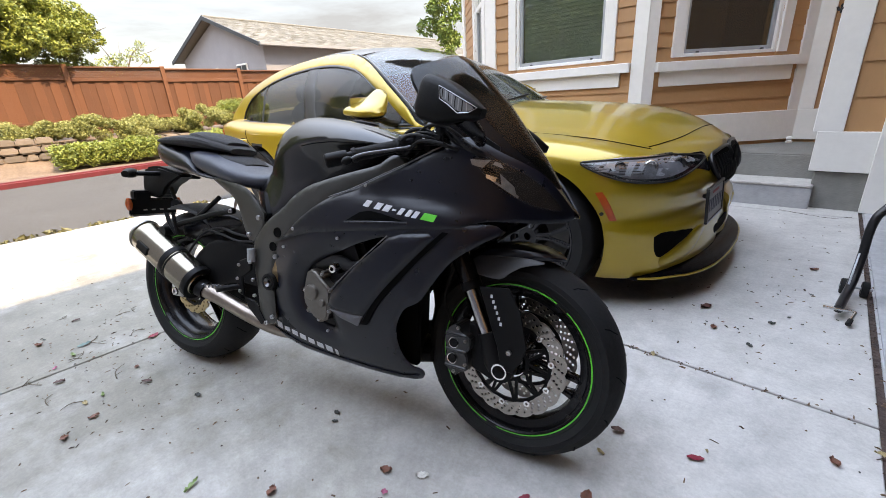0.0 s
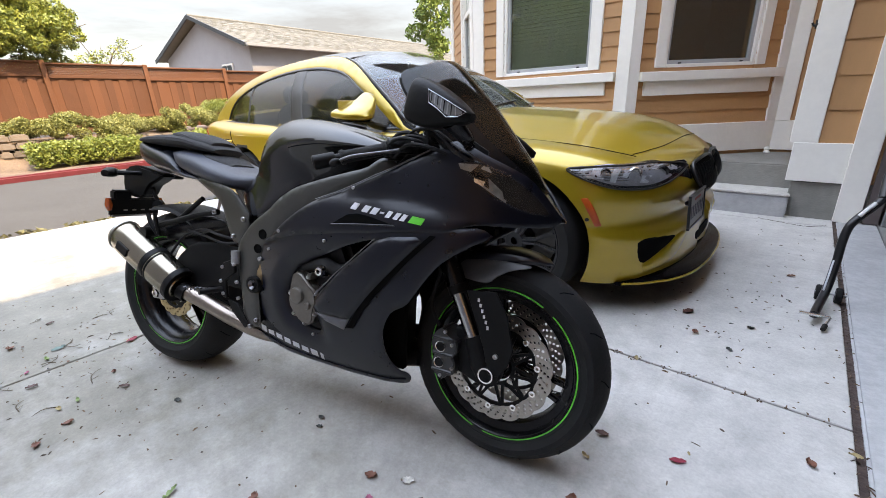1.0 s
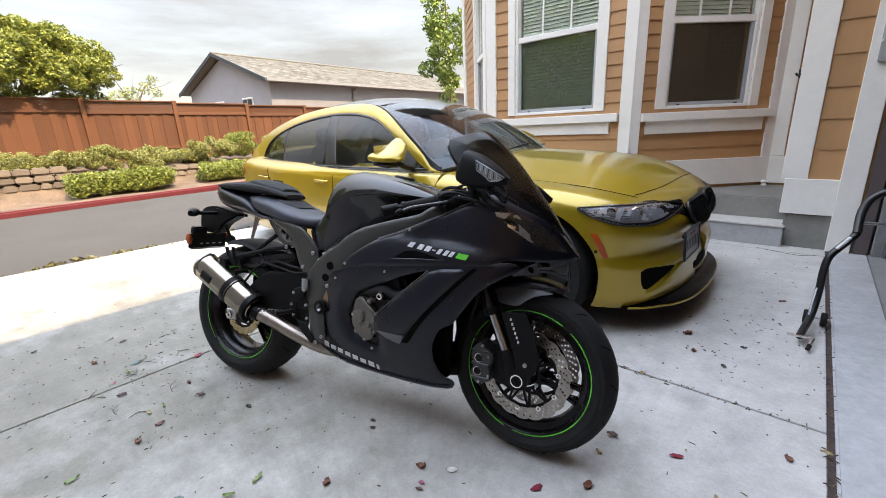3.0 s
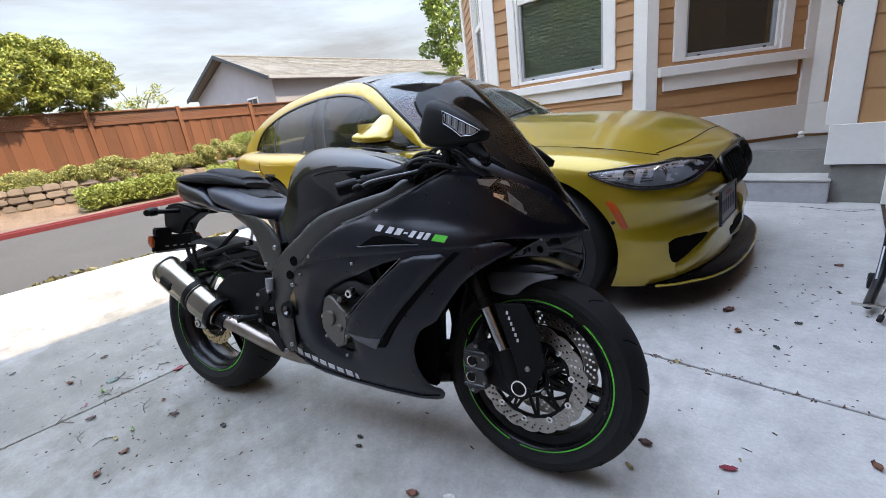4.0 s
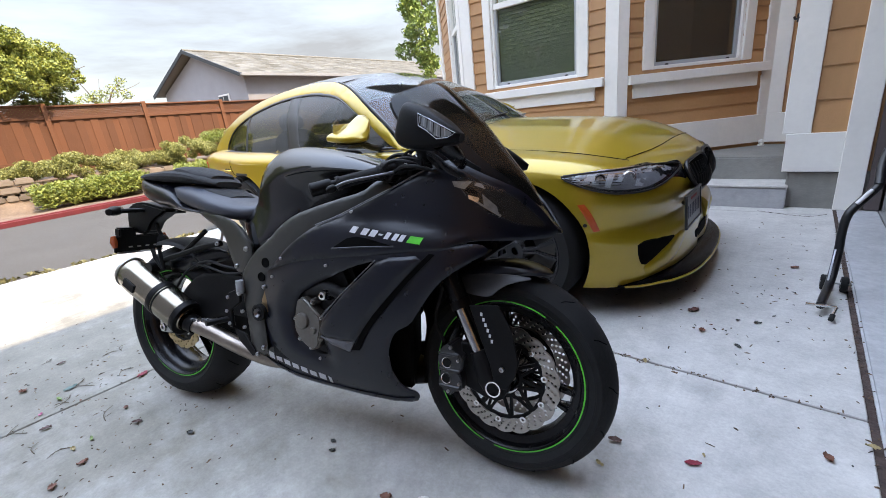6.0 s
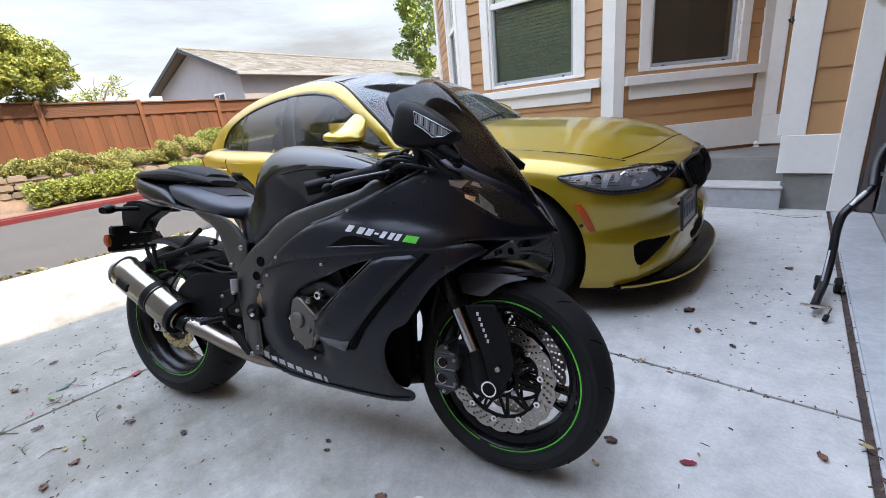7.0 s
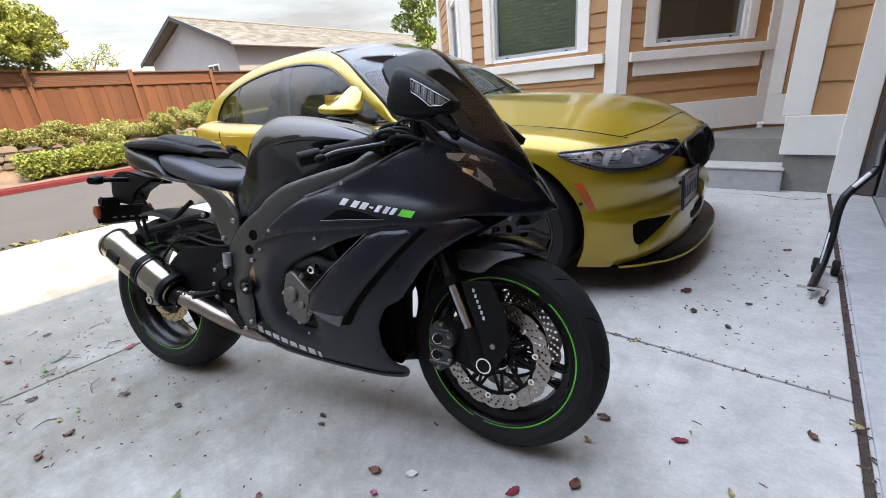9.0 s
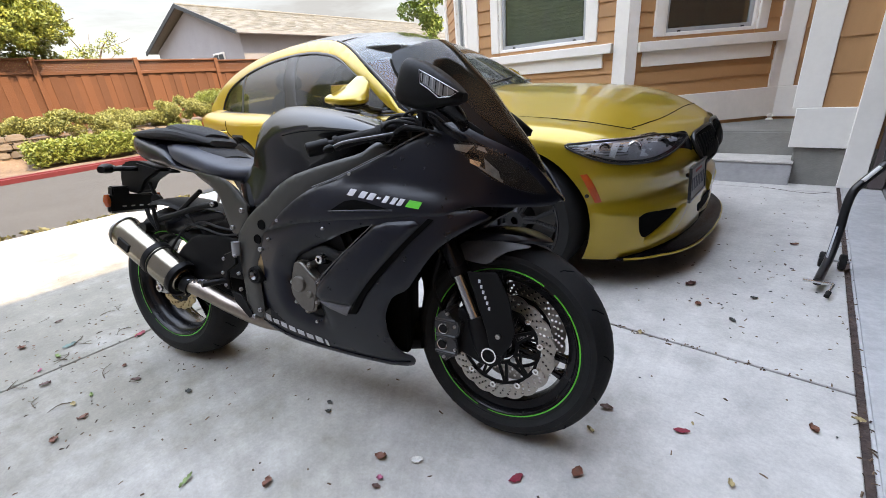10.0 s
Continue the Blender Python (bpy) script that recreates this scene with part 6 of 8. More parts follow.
part("rear_axle", cyl((-1.39, -0.13, 0.318), (-1.39, 0.13, 0.318), 0.013, 14), STEEL, bike)
hg = lathe([(0.330, -0.10), (0.342, -0.092), (0.350, -0.06), (0.353, 0.0), (0.350, 0.06), (0.342, 0.092), (0.330, 0.10)], 28, a0=radians(28), a1=radians(100))
bmesh.ops.solidify(hg, geom=hg.faces[:], thickness=0.004)
hug = part("rear_hugger", hg, BLACK_PLASTIC, bike, "black rear mudguard hugger", m=pose(-1.39, 0, 0.318))
for s in (-1, 1):
    part("hugger_side", shell([(-1.385, 0.596), (-1.28, 0.628), (-1.16, 0.648), (-1.05, 0.637), (-1.03, 0.602), (-1.16, 0.572), (-1.28, 0.537), (-1.37, 0.528)], lambda x, z: 0.098 - 0.10 * max(0.0, z - 0.59), 0.005, side=s, step=0.03, soft=2), SATIN_BLACK, hug, "smooth black hugger side", m=pose(1.39, 0, -0.318))
part("brake_line", tube(smooth_line([(-0.94, -0.13, 0.575), (-1.02, -0.135, 0.585), (-1.12, -0.12, 0.595), (-1.22, -0.125, 0.56), (-1.30, -0.13, 0.48)], 6), 0.005, 8), RUBBER, hug, m=pose(1.39, 0, -0.318))
part("cable", tube(smooth_line([(-0.92, -0.14, 0.565), (-1.0, -0.14, 0.560), (-1.10, -0.13, 0.575), (-1.20, -0.12, 0.585)], 6), 0.0045, 8), RUBBER, hug, m=pose(1.39, 0, -0.318))
part("rear_caliper", box(-1.43, -1.36, -0.112, -0.062, 0.415, 0.475, 0.012, 2), BLACK_PLASTIC, bike, "black rear brake caliper")
fp = part("footrest_plate", slab([(-0.90, 0.52), (-0.955, 0.50), (-0.975, 0.43), (-0.965, 0.38), (-0.94, 0.375), (-0.945, 0.44), (-0.90, 0.47)], 0.012, 0.003, 1, "xz", -0.175), BLACK_PLASTIC, bike, "small black footrest plate")
part("footrest", tube([(-0.965, -0.17, 0.405), (-0.99, -0.24, 0.405)], 0.010, 12), ENGINE, fp)
part("heel_guard", slab([(-0.95, 0.37), (-0.90, 0.36), (-0.85, 0.29), (-0.87, 0.28), (-0.93, 0.33)], 0.008, 0.002, 1, "xz", -0.165), BLACK_PLASTIC, fp)
part("brake_spring", tube([(-0.965 - 0.10 * k / 30, -0.17 + 0.006 * math.cos(k), 0.40 - 0.01 * k / 30 + 0.006 * math.sin(k)) for k in range(60)], 0.0022, 5), LEVER, fp)
for x, z in ((-0.955, 0.485), (-0.965, 0.435), (-0.955, 0.392), (-0.90, 0.50), (-0.89, 0.44), (-0.885, 0.385)):
    screw((x, -0.176, z), 0.008, -1, CHROME, fp)
part("reservoir", cyl((-0.905, -0.165, 0.50), (-0.905, -0.165, 0.545), 0.014, 16, 0.003), GREY_LENS, fp, "small fluid reservoir")
part("side_stand", tube(smooth_line([(-0.78, 0.13, 0.28), (-0.84, 0.20, 0.16), (-0.90, 0.262, 0.062)], 5), 0.012, 10), BLACK_PLASTIC, bike, "side stand")

# handlebars in the steering frame
HB = STEER
br = Vector((-0.245, -0.135, 0.885))
g0, g1 = Vector((-0.300, -0.205, 0.884)), Vector((-0.425, -0.340, 0.836))
for s in (-1, 1):
    f_ = lambda v: Vector((v[0], -s * v[1], v[2]))
    cb = part("clip_on", tube([f_(br), f_(g0), f_(g1)], 0.0115, 14), BLACK_PLASTIC, bike, "black clip-on handlebar", m=HB)
    gd = (g1 - g0).normalized()
    part("grip", tube([f_(g0 + gd * t) for t in (0.0, 0.006, 0.012, 0.11, 0.116, 0.125)], 0.017, 18, radii=[0.021, 0.021, 0.0165, 0.0165, 0.020, 0.018]), RUBBER, cb, "black rubber grip")
    part("bar_end", tube([f_(g1 - gd * 0.052), f_(g1 - gd * 0.048), f_(g1 + gd * 0.002), f_(g1 + gd * 0.006)], 0.017, 18, radii=[0.017, 0.0185, 0.0185, 0.014]), BLACK_PLASTIC, cb, "black bar end weight")
    part("switch_box", tube([f_(g0 - gd * 0.055), f_(g0 - gd * 0.045), f_(g0 - gd * 0.008), f_(g0 - gd * 0.002)], 0.026, 16, radii=[0.018, 0.027, 0.026, 0.020]), BLACK_PLASTIC, cb, "black switch housing")
    part("lever", tube([f_(v) for v in smooth_line([(-0.245, -0.170, 0.885), (-0.262, -0.212, 0.878), (-0.292, -0.256, 0.868), (-0.338, -0.306, 0.854), (-0.365, -0.326, 0.838)], 6)], 0.006, 10, radii=[0.008 - 0.0035 * min(1, i / 10) for i in range(25)]), LEVER, cb, "dark metal brake lever")
    part("lever_ball", tube([f_(v) for v in [(-0.358, -0.321, 0.843), (-0.362, -0.325, 0.840), (-0.370, -0.333, 0.835), (-0.375, -0.338, 0.832)]], 0.01, 12, radii=[0.006, 0.0105, 0.0105, 0.005]), BLACK_PLASTIC, cb)
    part("master_cylinder", tube([f_((-0.205, -0.125, 0.900)), f_((-0.230, -0.175, 0.888))], 0.018, 14), BLACK_PLASTIC, cb)
    part("reservoir", cyl(f_((-0.190, -0.165, 0.905)), f_((-0.190, -0.165, 0.945)), 0.019, 16, 0.004), BLACK_PLASTIC, cb, "brake fluid pot")
    part("cable", tube([f_(v) for v in smooth_line([(-0.25, -0.16, 0.91), (-0.22, -0.14, 0.955), (-0.17, -0.09, 0.95), (-0.14, -0.05, 0.88)], 6)], 0.0045, 8), RUBBER, cb)
    part("cable", tube([f_(v) for v in smooth_line([(-0.20, -0.15, 0.90), (-0.16, -0.15, 0.935), (-0.12, -0.10, 0.92), (-0.14, -0.05, 0.84)], 6)], 0.005, 8), RUBBER, cb)
part("top_yoke", slab([(-0.31, -0.135), (-0.20, -0.14), (-0.17, -0.05), (-0.17, 0.05), (-0.20, 0.14), (-0.31, 0.135), (-0.35, 0.0)], 0.022, 0.006, 2, "xy", 0.865), BLACK_PLASTIC, bike, "black top yoke", m=HB)
part("lower_yoke", slab([(-0.22, -0.13), (-0.12, -0.14), (-0.08, 0.0), (-0.12, 0.14), (-0.22, 0.13)], 0.035, 0.006, 2, "xy", 0.63), BLACK_PLASTIC, bike, m=HB)
loom = part("wiring_loom", tube(smooth_line([(-0.30, -0.10, 0.895), (-0.24, -0.115, 0.925), (-0.18, -0.14, 0.915), (-0.12, -0.12, 0.88)], 6), 0.008, 8), RUBBER, bike, "black wiring and hoses round the bars")
for k, (dx, dy, dz) in enumerate(((0.0, -0.03, 0.01), (0.02, -0.045, -0.012), (-0.03, 0.0, 0.022), (0.03, -0.02, 0.03), (-0.01, -0.05, 0.002))):
    part("hose", tube(smooth_line([(-0.32 + dx, -0.12 + dy, 0.875 + dz), (-0.27 + dx, -0.14 + dy, 0.905 + dz), (-0.21 + dx, -0.15 + dy * 0.6, 0.900 + dz), (-0.15 + dx, -0.13, 0.865 + dz * 0.4), (-0.12, -0.10, 0.83)], 6), 0.004 + 0.001 * (k % 3), 8), RUBBER if k % 2 else BLACK_PLASTIC, loom)
for p in ((-0.262, -0.168, 0.915), (-0.215, -0.158, 0.925), (-0.235, -0.185, 0.905), (-0.19, -0.15, 0.89)):
    screw(p, 0.007, -1, CHROME, loom)
part("bracket", box(-0.27, -0.19, -0.175, -0.155, 0.885, 0.915, 0.006, 2), BLACK_PLASTIC, loom)
part("connector", box(-0.33, -0.29, -0.16, -0.13, 0.855, 0.88, 0.005, 2), BLACK_PLASTIC, loom)
for s in (-1, 1):
    part("inner_cowl", slab([(-0.34, 0.83), (-0.22, 0.925), (-0.13, 0.935), (-0.05, 0.885), (-0.06, 0.80), (-0.30, 0.77)], 0.006, 0.002, 1, "xz", s * 0.118 - 0.003), BLACK_PLASTIC, bike, "black inner cowl panel")
part("dash", box(-0.215, -0.125, -0.10, 0.10, 0.90, 0.985, 0.02, 3), BLACK_PLASTIC, bike, "black instrument housing")
part("cowl_stay", box(-0.15, -0.03, -0.04, 0.04, 0.66, 0.84, 0.02, 2), BLACK_CAVITY, bike)

# smoked screen
def screen_ring(i):
    t = i / 18
    line = smooth_line([(0.088, 0, 0.788), (0.054, 0, 0.850), (-0.007, 0, 0.931), (-0.067, 0, 1.010), (-0.128, 0, 1.078), (-0.172, 0, 1.122), (-0.200, 0, 1.142)], 6)
    c = line[min(int(t * (len(line) - 1)), len(line) - 1)]
    w = lerp_keys([(0, 0.055), (0.2, 0.125), (0.45, 0.150), (0.75, 0.142), (1, 0.122)], t)
    back = lerp_keys([(0, 0.055), (0.3, 0.135), (0.7, 0.145), (1, 0.105)], t)
    low = lerp_keys([(0, 0.03), (0.4, 0.055), (1, 0.045)], t)
    pts = []
    for k in range(17):
        u = (k - 8) / 8
        pts.append((c.x - back * abs(u) ** 2.2, w * u, c.z - low * abs(u) ** 2.0))
    return pts


sb = loft(list(range(19)), screen_ring, False)
bmesh.ops.solidify(sb, geom=sb.faces[:], thickness=0.003)
scr = part("windscreen", sb, SMOKE, bike, "dark smoked double-bubble windscreen", smooth=60)
scr.visible_shadow = False
for s in (-1, 1):
    edge = [Vector(screen_ring(i)[16 if s > 0 else 0]) for i in range(0, 16)]
    part("screen_edge", tube([e + Vector((0, 0, -0.002)) for e in edge], 0.006, 6), BLACK_PLASTIC, scr)
    for i in (3, 8):
        e = screen_ring(i)[15 if s > 0 else 1]
        part("screen_bolt", lathe([(0.0, s * 0.004), (0.005, s * 0.003), (0.006, -s * 0.003)], 10), CHROME, scr, m=Matrix.Translation(e))
    # opaque black band along the lower edge of the screen
    band = bmesh.new()
    strips = []
    for i in range(0, 17):
        ring = [Vector(p) for p in screen_ring(i)]
        wide_k = lerp_keys([(0, 5.0), (5, 3.2), (11, 2.2), (16, 0.8)], i)
        line_ = []
        for q in range(5):
            f = 16 - wide_k * q / 4
            k0 = min(int(f), 15)
            p = ring[k0].lerp(ring[k0 + 1], f - k0)
            line_.append(band.verts.new((p.x + 0.0015, (p.y + 0.0035) * s, p.z + 0.002)))
        strips.append(line_)
    for a, b_ in zip(strips[:-1], strips[1:]):
        for k in range(4):
            band.faces.new((a[k], a[k + 1], b_[k + 1], b_[k]))
    bmesh.ops.recalc_face_normals(band, faces=band.faces)
    part("screen_band", band, SATIN_BLACK, scr, "black painted lower band", smooth=60)
    # cowl between the screen and the upper panel
    e0 = [Vector(screen_ring(i)[16 if s > 0 else 0]) for i in range(0, 9)]
    cw = bmesh.new()
    rows = []
    for i, e in enumerate(e0):
        zx = lerp_keys([(0, 0.775), (4, 0.838), (8, 0.900)], i)
        xx = lerp_keys([(0, 0.055), (4, -0.03), (8, -0.135)], i)
        q = Vector((xx, s * (wide(xx, zx) - 0.004), zx))
        rows.append([cw.verts.new(e.lerp(q, t) + Vector((0, s * 0.008 * math.sin(math.pi * t), 0))) for t in (0, 0.25, 0.5, 0.75, 1)])
    for a, b_ in zip(rows[:-1], rows[1:]):
        for k in range(4):
            cw.faces.new((a[k], a[k + 1], b_[k + 1], b_[k]))
    bmesh.ops.recalc_face_normals(cw, faces=cw.faces)
    bmesh.ops.solidify(cw, geom=cw.faces[:], thickness=0.004)
    part("screen_cowl", cw, SATIN_BLACK, bike, smooth=60)
    # mirror with built-in indicator
    mm = pose(-0.118 + (0.03 if s > 0 else 0.0), s * 0.262, 0.966 - (0.03 if s > 0 else 0.0), 0, 19, s * 10) @ Matrix.Scale(0.91, 4)
    mir = part("mirror", pod([(-0.095, 0.030), (-0.086, 0.045), (-0.03, 0.050), (0.03, 0.042), (0.070, 0.026), (0.088, 0.012)], [(-0.095, 0.040), (-0.084, 0.052), (-0.03, 0.050), (0.03, 0.034), (0.088, 0.012)], [(-0.095, -0.046), (-0.082, -0.060), (-0.02, -0.058), (0.04, -0.034), (0.088, -0.010)], -0.095, 0.088, 24, 32, 3.6), BLACK_PLASTIC, bike, "black mirror housing with clear indicator", m=mm, smooth=50)
    part("mirror_arm", tube(smooth_line([(0.03, 0.0, -0.02), (0.05, -s * 0.06, -0.05), (0.04, -s * 0.11, -0.07)], 5), 0.018, 12, radii=[0.026 - 0.010 * min(1, i / 8) for i in range(11)]), SATIN_BLACK, mir)
    part("mirror_glass", box(-0.0975, -0.0945, -0.026, 0.026, -0.034, 0.024, 0.001, 1), mat("mirror_face", (0.8, 0.8, 0.8), 0.02, 1.0, vary=0.01) if s < 0 else CHROME, mir)
    iw = lambda x, z: lerp_keys([(-0.095, 0.030), (-0.086, 0.045), (-0.03, 0.050), (0.03, 0.042), (0.070, 0.026), (0.088, 0.012)], x) * (1 - 0.36 * min(1.0, abs(z) / 0.05) ** 4)
    il = part("indicator_lens", shell([(-0.024, 0.030), (0.012, 0.024), (0.050, 0.016), (0.080, 0.009), (0.066, -0.007), (0.043, -0.016), (0.0146, -0.004), (-0.0105, 0.002)], iw, 0.004, side=s, out=0.004, drop=0.003, step=0.012), LENS, mir, "clear indicator lens")
    part("indicator_core", shell([(-0.021, 0.028), (0.012, 0.021), (0.050, 0.013), (0.075, 0.007), (0.064, -0.005), (0.043, -0.013), (0.0146, -0.001), (-0.009, 0.004)], iw, 0.002, side=s, out=0.0012, drop=0, step=0.012), GREY_LENS, il)
    part("lens_rim", tube([(x, s * (iw(x, z) + 0.004), z) for x, z in ((-0.024, 0.030), (0.012, 0.024), (0.050, 0.016), (0.080, 0.009), (0.066, -0.007), (0.043, -0.016), (0.0146, -0.004), (-0.0105, 0.002))], 0.0010, 6, closed=True), BOLT, il)
    for k in range(8):
        x = -0.012 + k * 0.0095
        zt = 0.026 - 0.19 * (x + 0.015)
        zb = lerp_keys([(-0.0105, 0.008), (0.0146, 0.002), (0.043, -0.010), (0.068, -0.002)], x + 0.006)
        part("indicator_rib", shell([(x, zt), (x + 0.0022, zt), (x + 0.0072, zb), (x + 0.005, zb)], iw, 0.001, side=s, out=0.0028, drop=0, step=0.01, soft=0), STEEL if k % 2 else BLACK_CAVITY, il)

# ---- yellow saloon ----
YELLOW = mat("yellow_metallic_paint", (0.385, 0.262, 0.019), 0.30, 0.4, vary=0.04, scale=3, coat=0.75)
CAR_BLACK = mat("car_black_gloss", (0.008, 0.008, 0.010), 0.12, vary=0.1, coat=0.5)
CARBON = mat("carbon_lip", (0.003, 0.003, 0.0045), 0.24, vary=0.3, scale=60, coat=0.0, spec=0.06)
TRIM = mat("black_window_trim", (0.010, 0.010, 0.011), 0.35, vary=0.1)
CABIN = mat("dark_cabin", (0.018, 0.018, 0.020), 0.75, vary=0.2)
TINT = glassy("tinted_car_glass", (0.54, 0.58, 0.61), 0.01, 0.95, 1.52)
WSCREEN = glassy("car_windscreen", (0.80, 0.85, 0.88), 0.01, 0.96, 1.38)
ORANGE = mat("orange_reflector", (0.48, 0.07, 0.01), 0.3, vary=0.1, scale=30)
LAMP_CORE = mat("lamp_core", (0.26, 0.26, 0.285), 0.22, 0.35, vary=0.2, scale=30)
# pale, hardly metallic: sky glints in the lamp are painted with this colour
GLINT_FACET = mat("lamp_glint_facet", (0.50, 0.51, 0.55), 0.18, 0.35, vary=0.15, scale=60)
LAMP_DARK = mat("lamp_dark", (0.02, 0.02, 0.022), 0.25, vary=0.2)
WHEEL_GREY = mat("dark_wheel_alloy", (0.012, 0.012, 0.014), 0.5, 0.3, vary=0.15)
WHEEL_EDGE = mat("dark_satin_alloy", (0.022, 0.022, 0.025), 0.38, 0.2, vary=0.15)
CAR_DISC = mat("dull_car_disc", (0.10, 0.095, 0.09), 0.5, 0.8, vary=0.2)

CAR = Matrix.Translation((-0.09, 2.68, 0))
car = thing("car", "yellow saloon car with black roof, parked nose to the house", "car", CAR)
KW = [(0.0, 0.12), (0.006, 0.24), (0.020, 0.37), (0.045, 0.49), (0.085, 0.61), (0.14, 0.72), (0.24, 0.825), (0.40, 0.89), (0.69, 0.93), (1.2, 0.92), (1.7, 0.905), (2.8, 0.90), (3.2, 0.92), (3.5, 0.94), (3.9, 0.925), (4.2, 0.895), (4.50, 0.82), (4.63, 0.70), (4.70, 0.50)]
KS = [(0.0, 0.665), (0.1, 0.705), (0.25, 0.750), (0.42, 0.785), (0.6, 0.805), (0.8, 0.818), (1.2, 0.836), (1.5, 0.850), (2.5, 0.86), (3.5, 0.885), (4.0, 0.90), (4.5, 0.905), (4.70, 0.85)]
KC = [(0.0, 0.725), (0.1, 0.793), (0.25, 0.852), (0.5, 0.901), (0.8, 0.934), (1.2, 0.956), (1.42, 0.958), (1.55, 0.905), (1.7, 0.80), (3.98, 0.80), (4.12, 0.98), (4.3, 1.0), (4.5, 1.0), (4.70, 0.93)]
KP = [(0.12, 0.925), (0.16, 0.955), (0.22, 0.974), (0.30, 0.985), (0.38, 0.99), (0.50, 1.0), (0.60, 1.0), (0.70, 0.99), (0.78, 0.985)]


def lean(z):
    return lerp_keys([(0.12, 0.04), (0.2, 0.0), (0.30, 0.0), (0.398, -0.002), (0.424, 0.030), (0.45, 0.048), (0.50, 0.034), (0.552, 0.002), (0.58, 0.0), (0.62, 0.012), (0.72, 0.055), (0.8, 0.095)], z)


def side_w(d, z):
    """Half-width of the car's body d metres behind the nose at height z."""
    d = d - lean(z) * max(0.0, 1 - d / 0.6)
    w, zs = lerp_keys(KW, max(d, 0.0)), lerp_keys(KS, d)
    if z < zs - 0.10:
        return w * lerp_keys(KP, z)
    q = min(1.0, (z - zs + 0.10) / 0.10)
    return w * (0.80 + (lerp_keys(KP, zs - 0.10) - 0.80) * math.sqrt(max(0.0, 1 - q * q)))


def front_d(y, z):
    lo, hi = 0.0, 1.2
    for _ in range(28):
        m = (lo + hi) / 2
        if side_w(m, z) < abs(y):
            lo = m
        else:
            hi = m
    return lo


def top_z(d, y):
    w, zs, zc = lerp_keys(KW, d), lerp_keys(KS, d), lerp_keys(KC, d)
    q = min(1.0, abs(y) / (0.80 * w))
    crease = 0.012 * math.exp(-((abs(y) - 0.42) / 0.07) ** 2) if 0.15 < d < 1.5 else 0.0
    return zs + (zc - zs) * (1 - q ** 2.2) + crease * min(1, d / 0.5)


def body_ring(d):
    w, zs = lerp_keys(KW, d), lerp_keys(KS, d)
    half = []
    zb = 0.158
    half.append((0.0, zb))
    half.append((w * 0.6, zb - 0.005))
    for k in range(27):
        z = zb + (zs - 0.10 - zb) * k / 26
        half.append((w * lerp_keys(KP, z), z))
    top = lerp_keys(KP, zs - 0.10)
    for k in range(1, 8):
        u = math.pi / 2 * k / 7
        half.append((w * (0.80 + (top - 0.80) * math.cos(u)), zs - 0.10 + 0.10 * math.sin(u)))
    for k in range(1, 13):
        y = 0.80 * w * (1 - k / 12)
        half.append((y, top_z(d, y)))
    sh = lambda z: -(d + lean(z) * max(0.0, 1 - d / 0.6))
    ring = [(sh(z), -y, z) for y, z in half] + [(sh(z), y, z) for y, z in half[-2:0:-1]]
    return ring


st_d = [0.0, 0.008, 0.02, 0.04, 0.065, 0.095, 0.13, 0.18, 0.24, 0.31, 0.40, 0.5, 0.6, 0.7, 0.8, 0.95, 1.1, 1.25, 1.38, 1.44, 1.52, 1.6, 1.7, 1.85, 2.1, 2.4, 2.7, 3.0, 3.2, 3.4, 3.6, 3.8, 3.92, 3.99, 4.06, 4.12, 4.2, 4.32, 4.44, 4.54, 4.62, 4.67, 4.70]
bb = loft(st_d, body_ring)
body = part("body", bb, YELLOW, car, "glossy yellow bodywork", smooth=40)
body.data.materials.append(CABIN)
AX = ((0.69, 0.325), (3.50, 0.325))
for d, z in AX:
    for s in (-1, 1):
        cut = new("cutter", mesh_of(cyl((-d, s * 0.58, z), (-d, s * 1.2, z), 0.372, 64), "cutter", CABIN))
        cut.parent = car
        mod = body.modifiers.new("arch", "BOOLEAN")
        mod.object, mod.operation, mod.solver = cut, "DIFFERENCE", "EXACT"
bpy.context.view_layer.update()
dg = bpy.context.evaluated_depsgraph_get()
cut_mesh = bpy.data.meshes.new_from_object(body.evaluated_get(dg))
body.modifiers.clear()
old = body.data
body.data = cut_mesh
bpy.data.meshes.remove(old)
for ob in [o for o in scene.objects if o.name.startswith("cutter")]:
    bpy.data.objects.remove(ob)
if len(body.data.materials) < 2:
    body.data.materials.append(CABIN)
for p in body.data.polygons:
    c = p.center
    if 1.5 < -c.x < 4.10 and abs(c.y) < 0.78 and c.z > 0.7 and p.normal.z > 0.5:
        p.material_index = 1
    elif any((-c.x - d) ** 2 + (c.z - z) ** 2 < 0.3722 ** 2 and abs(c.y) < 0.935 for d, z in AX) or p.normal.z < -0.9:
        p.material_index = 1
    else:
        p.material_index = 0
    p.use_smooth = True
body.data.set_sharp_from_angle(angle=radians(40))


def green_w(x, z):
    d = -x
    wb = lerp_keys([(1.4, 0.79), (2.0, 0.815), (3.0, 0.815), (3.6, 0.79), (4.0, 0.745), (4.4, 0.69)], d)
    return wb - (z - 0.84) * 0.38 - max(0.0, z - 1.12) ** 1.3 * 0.55


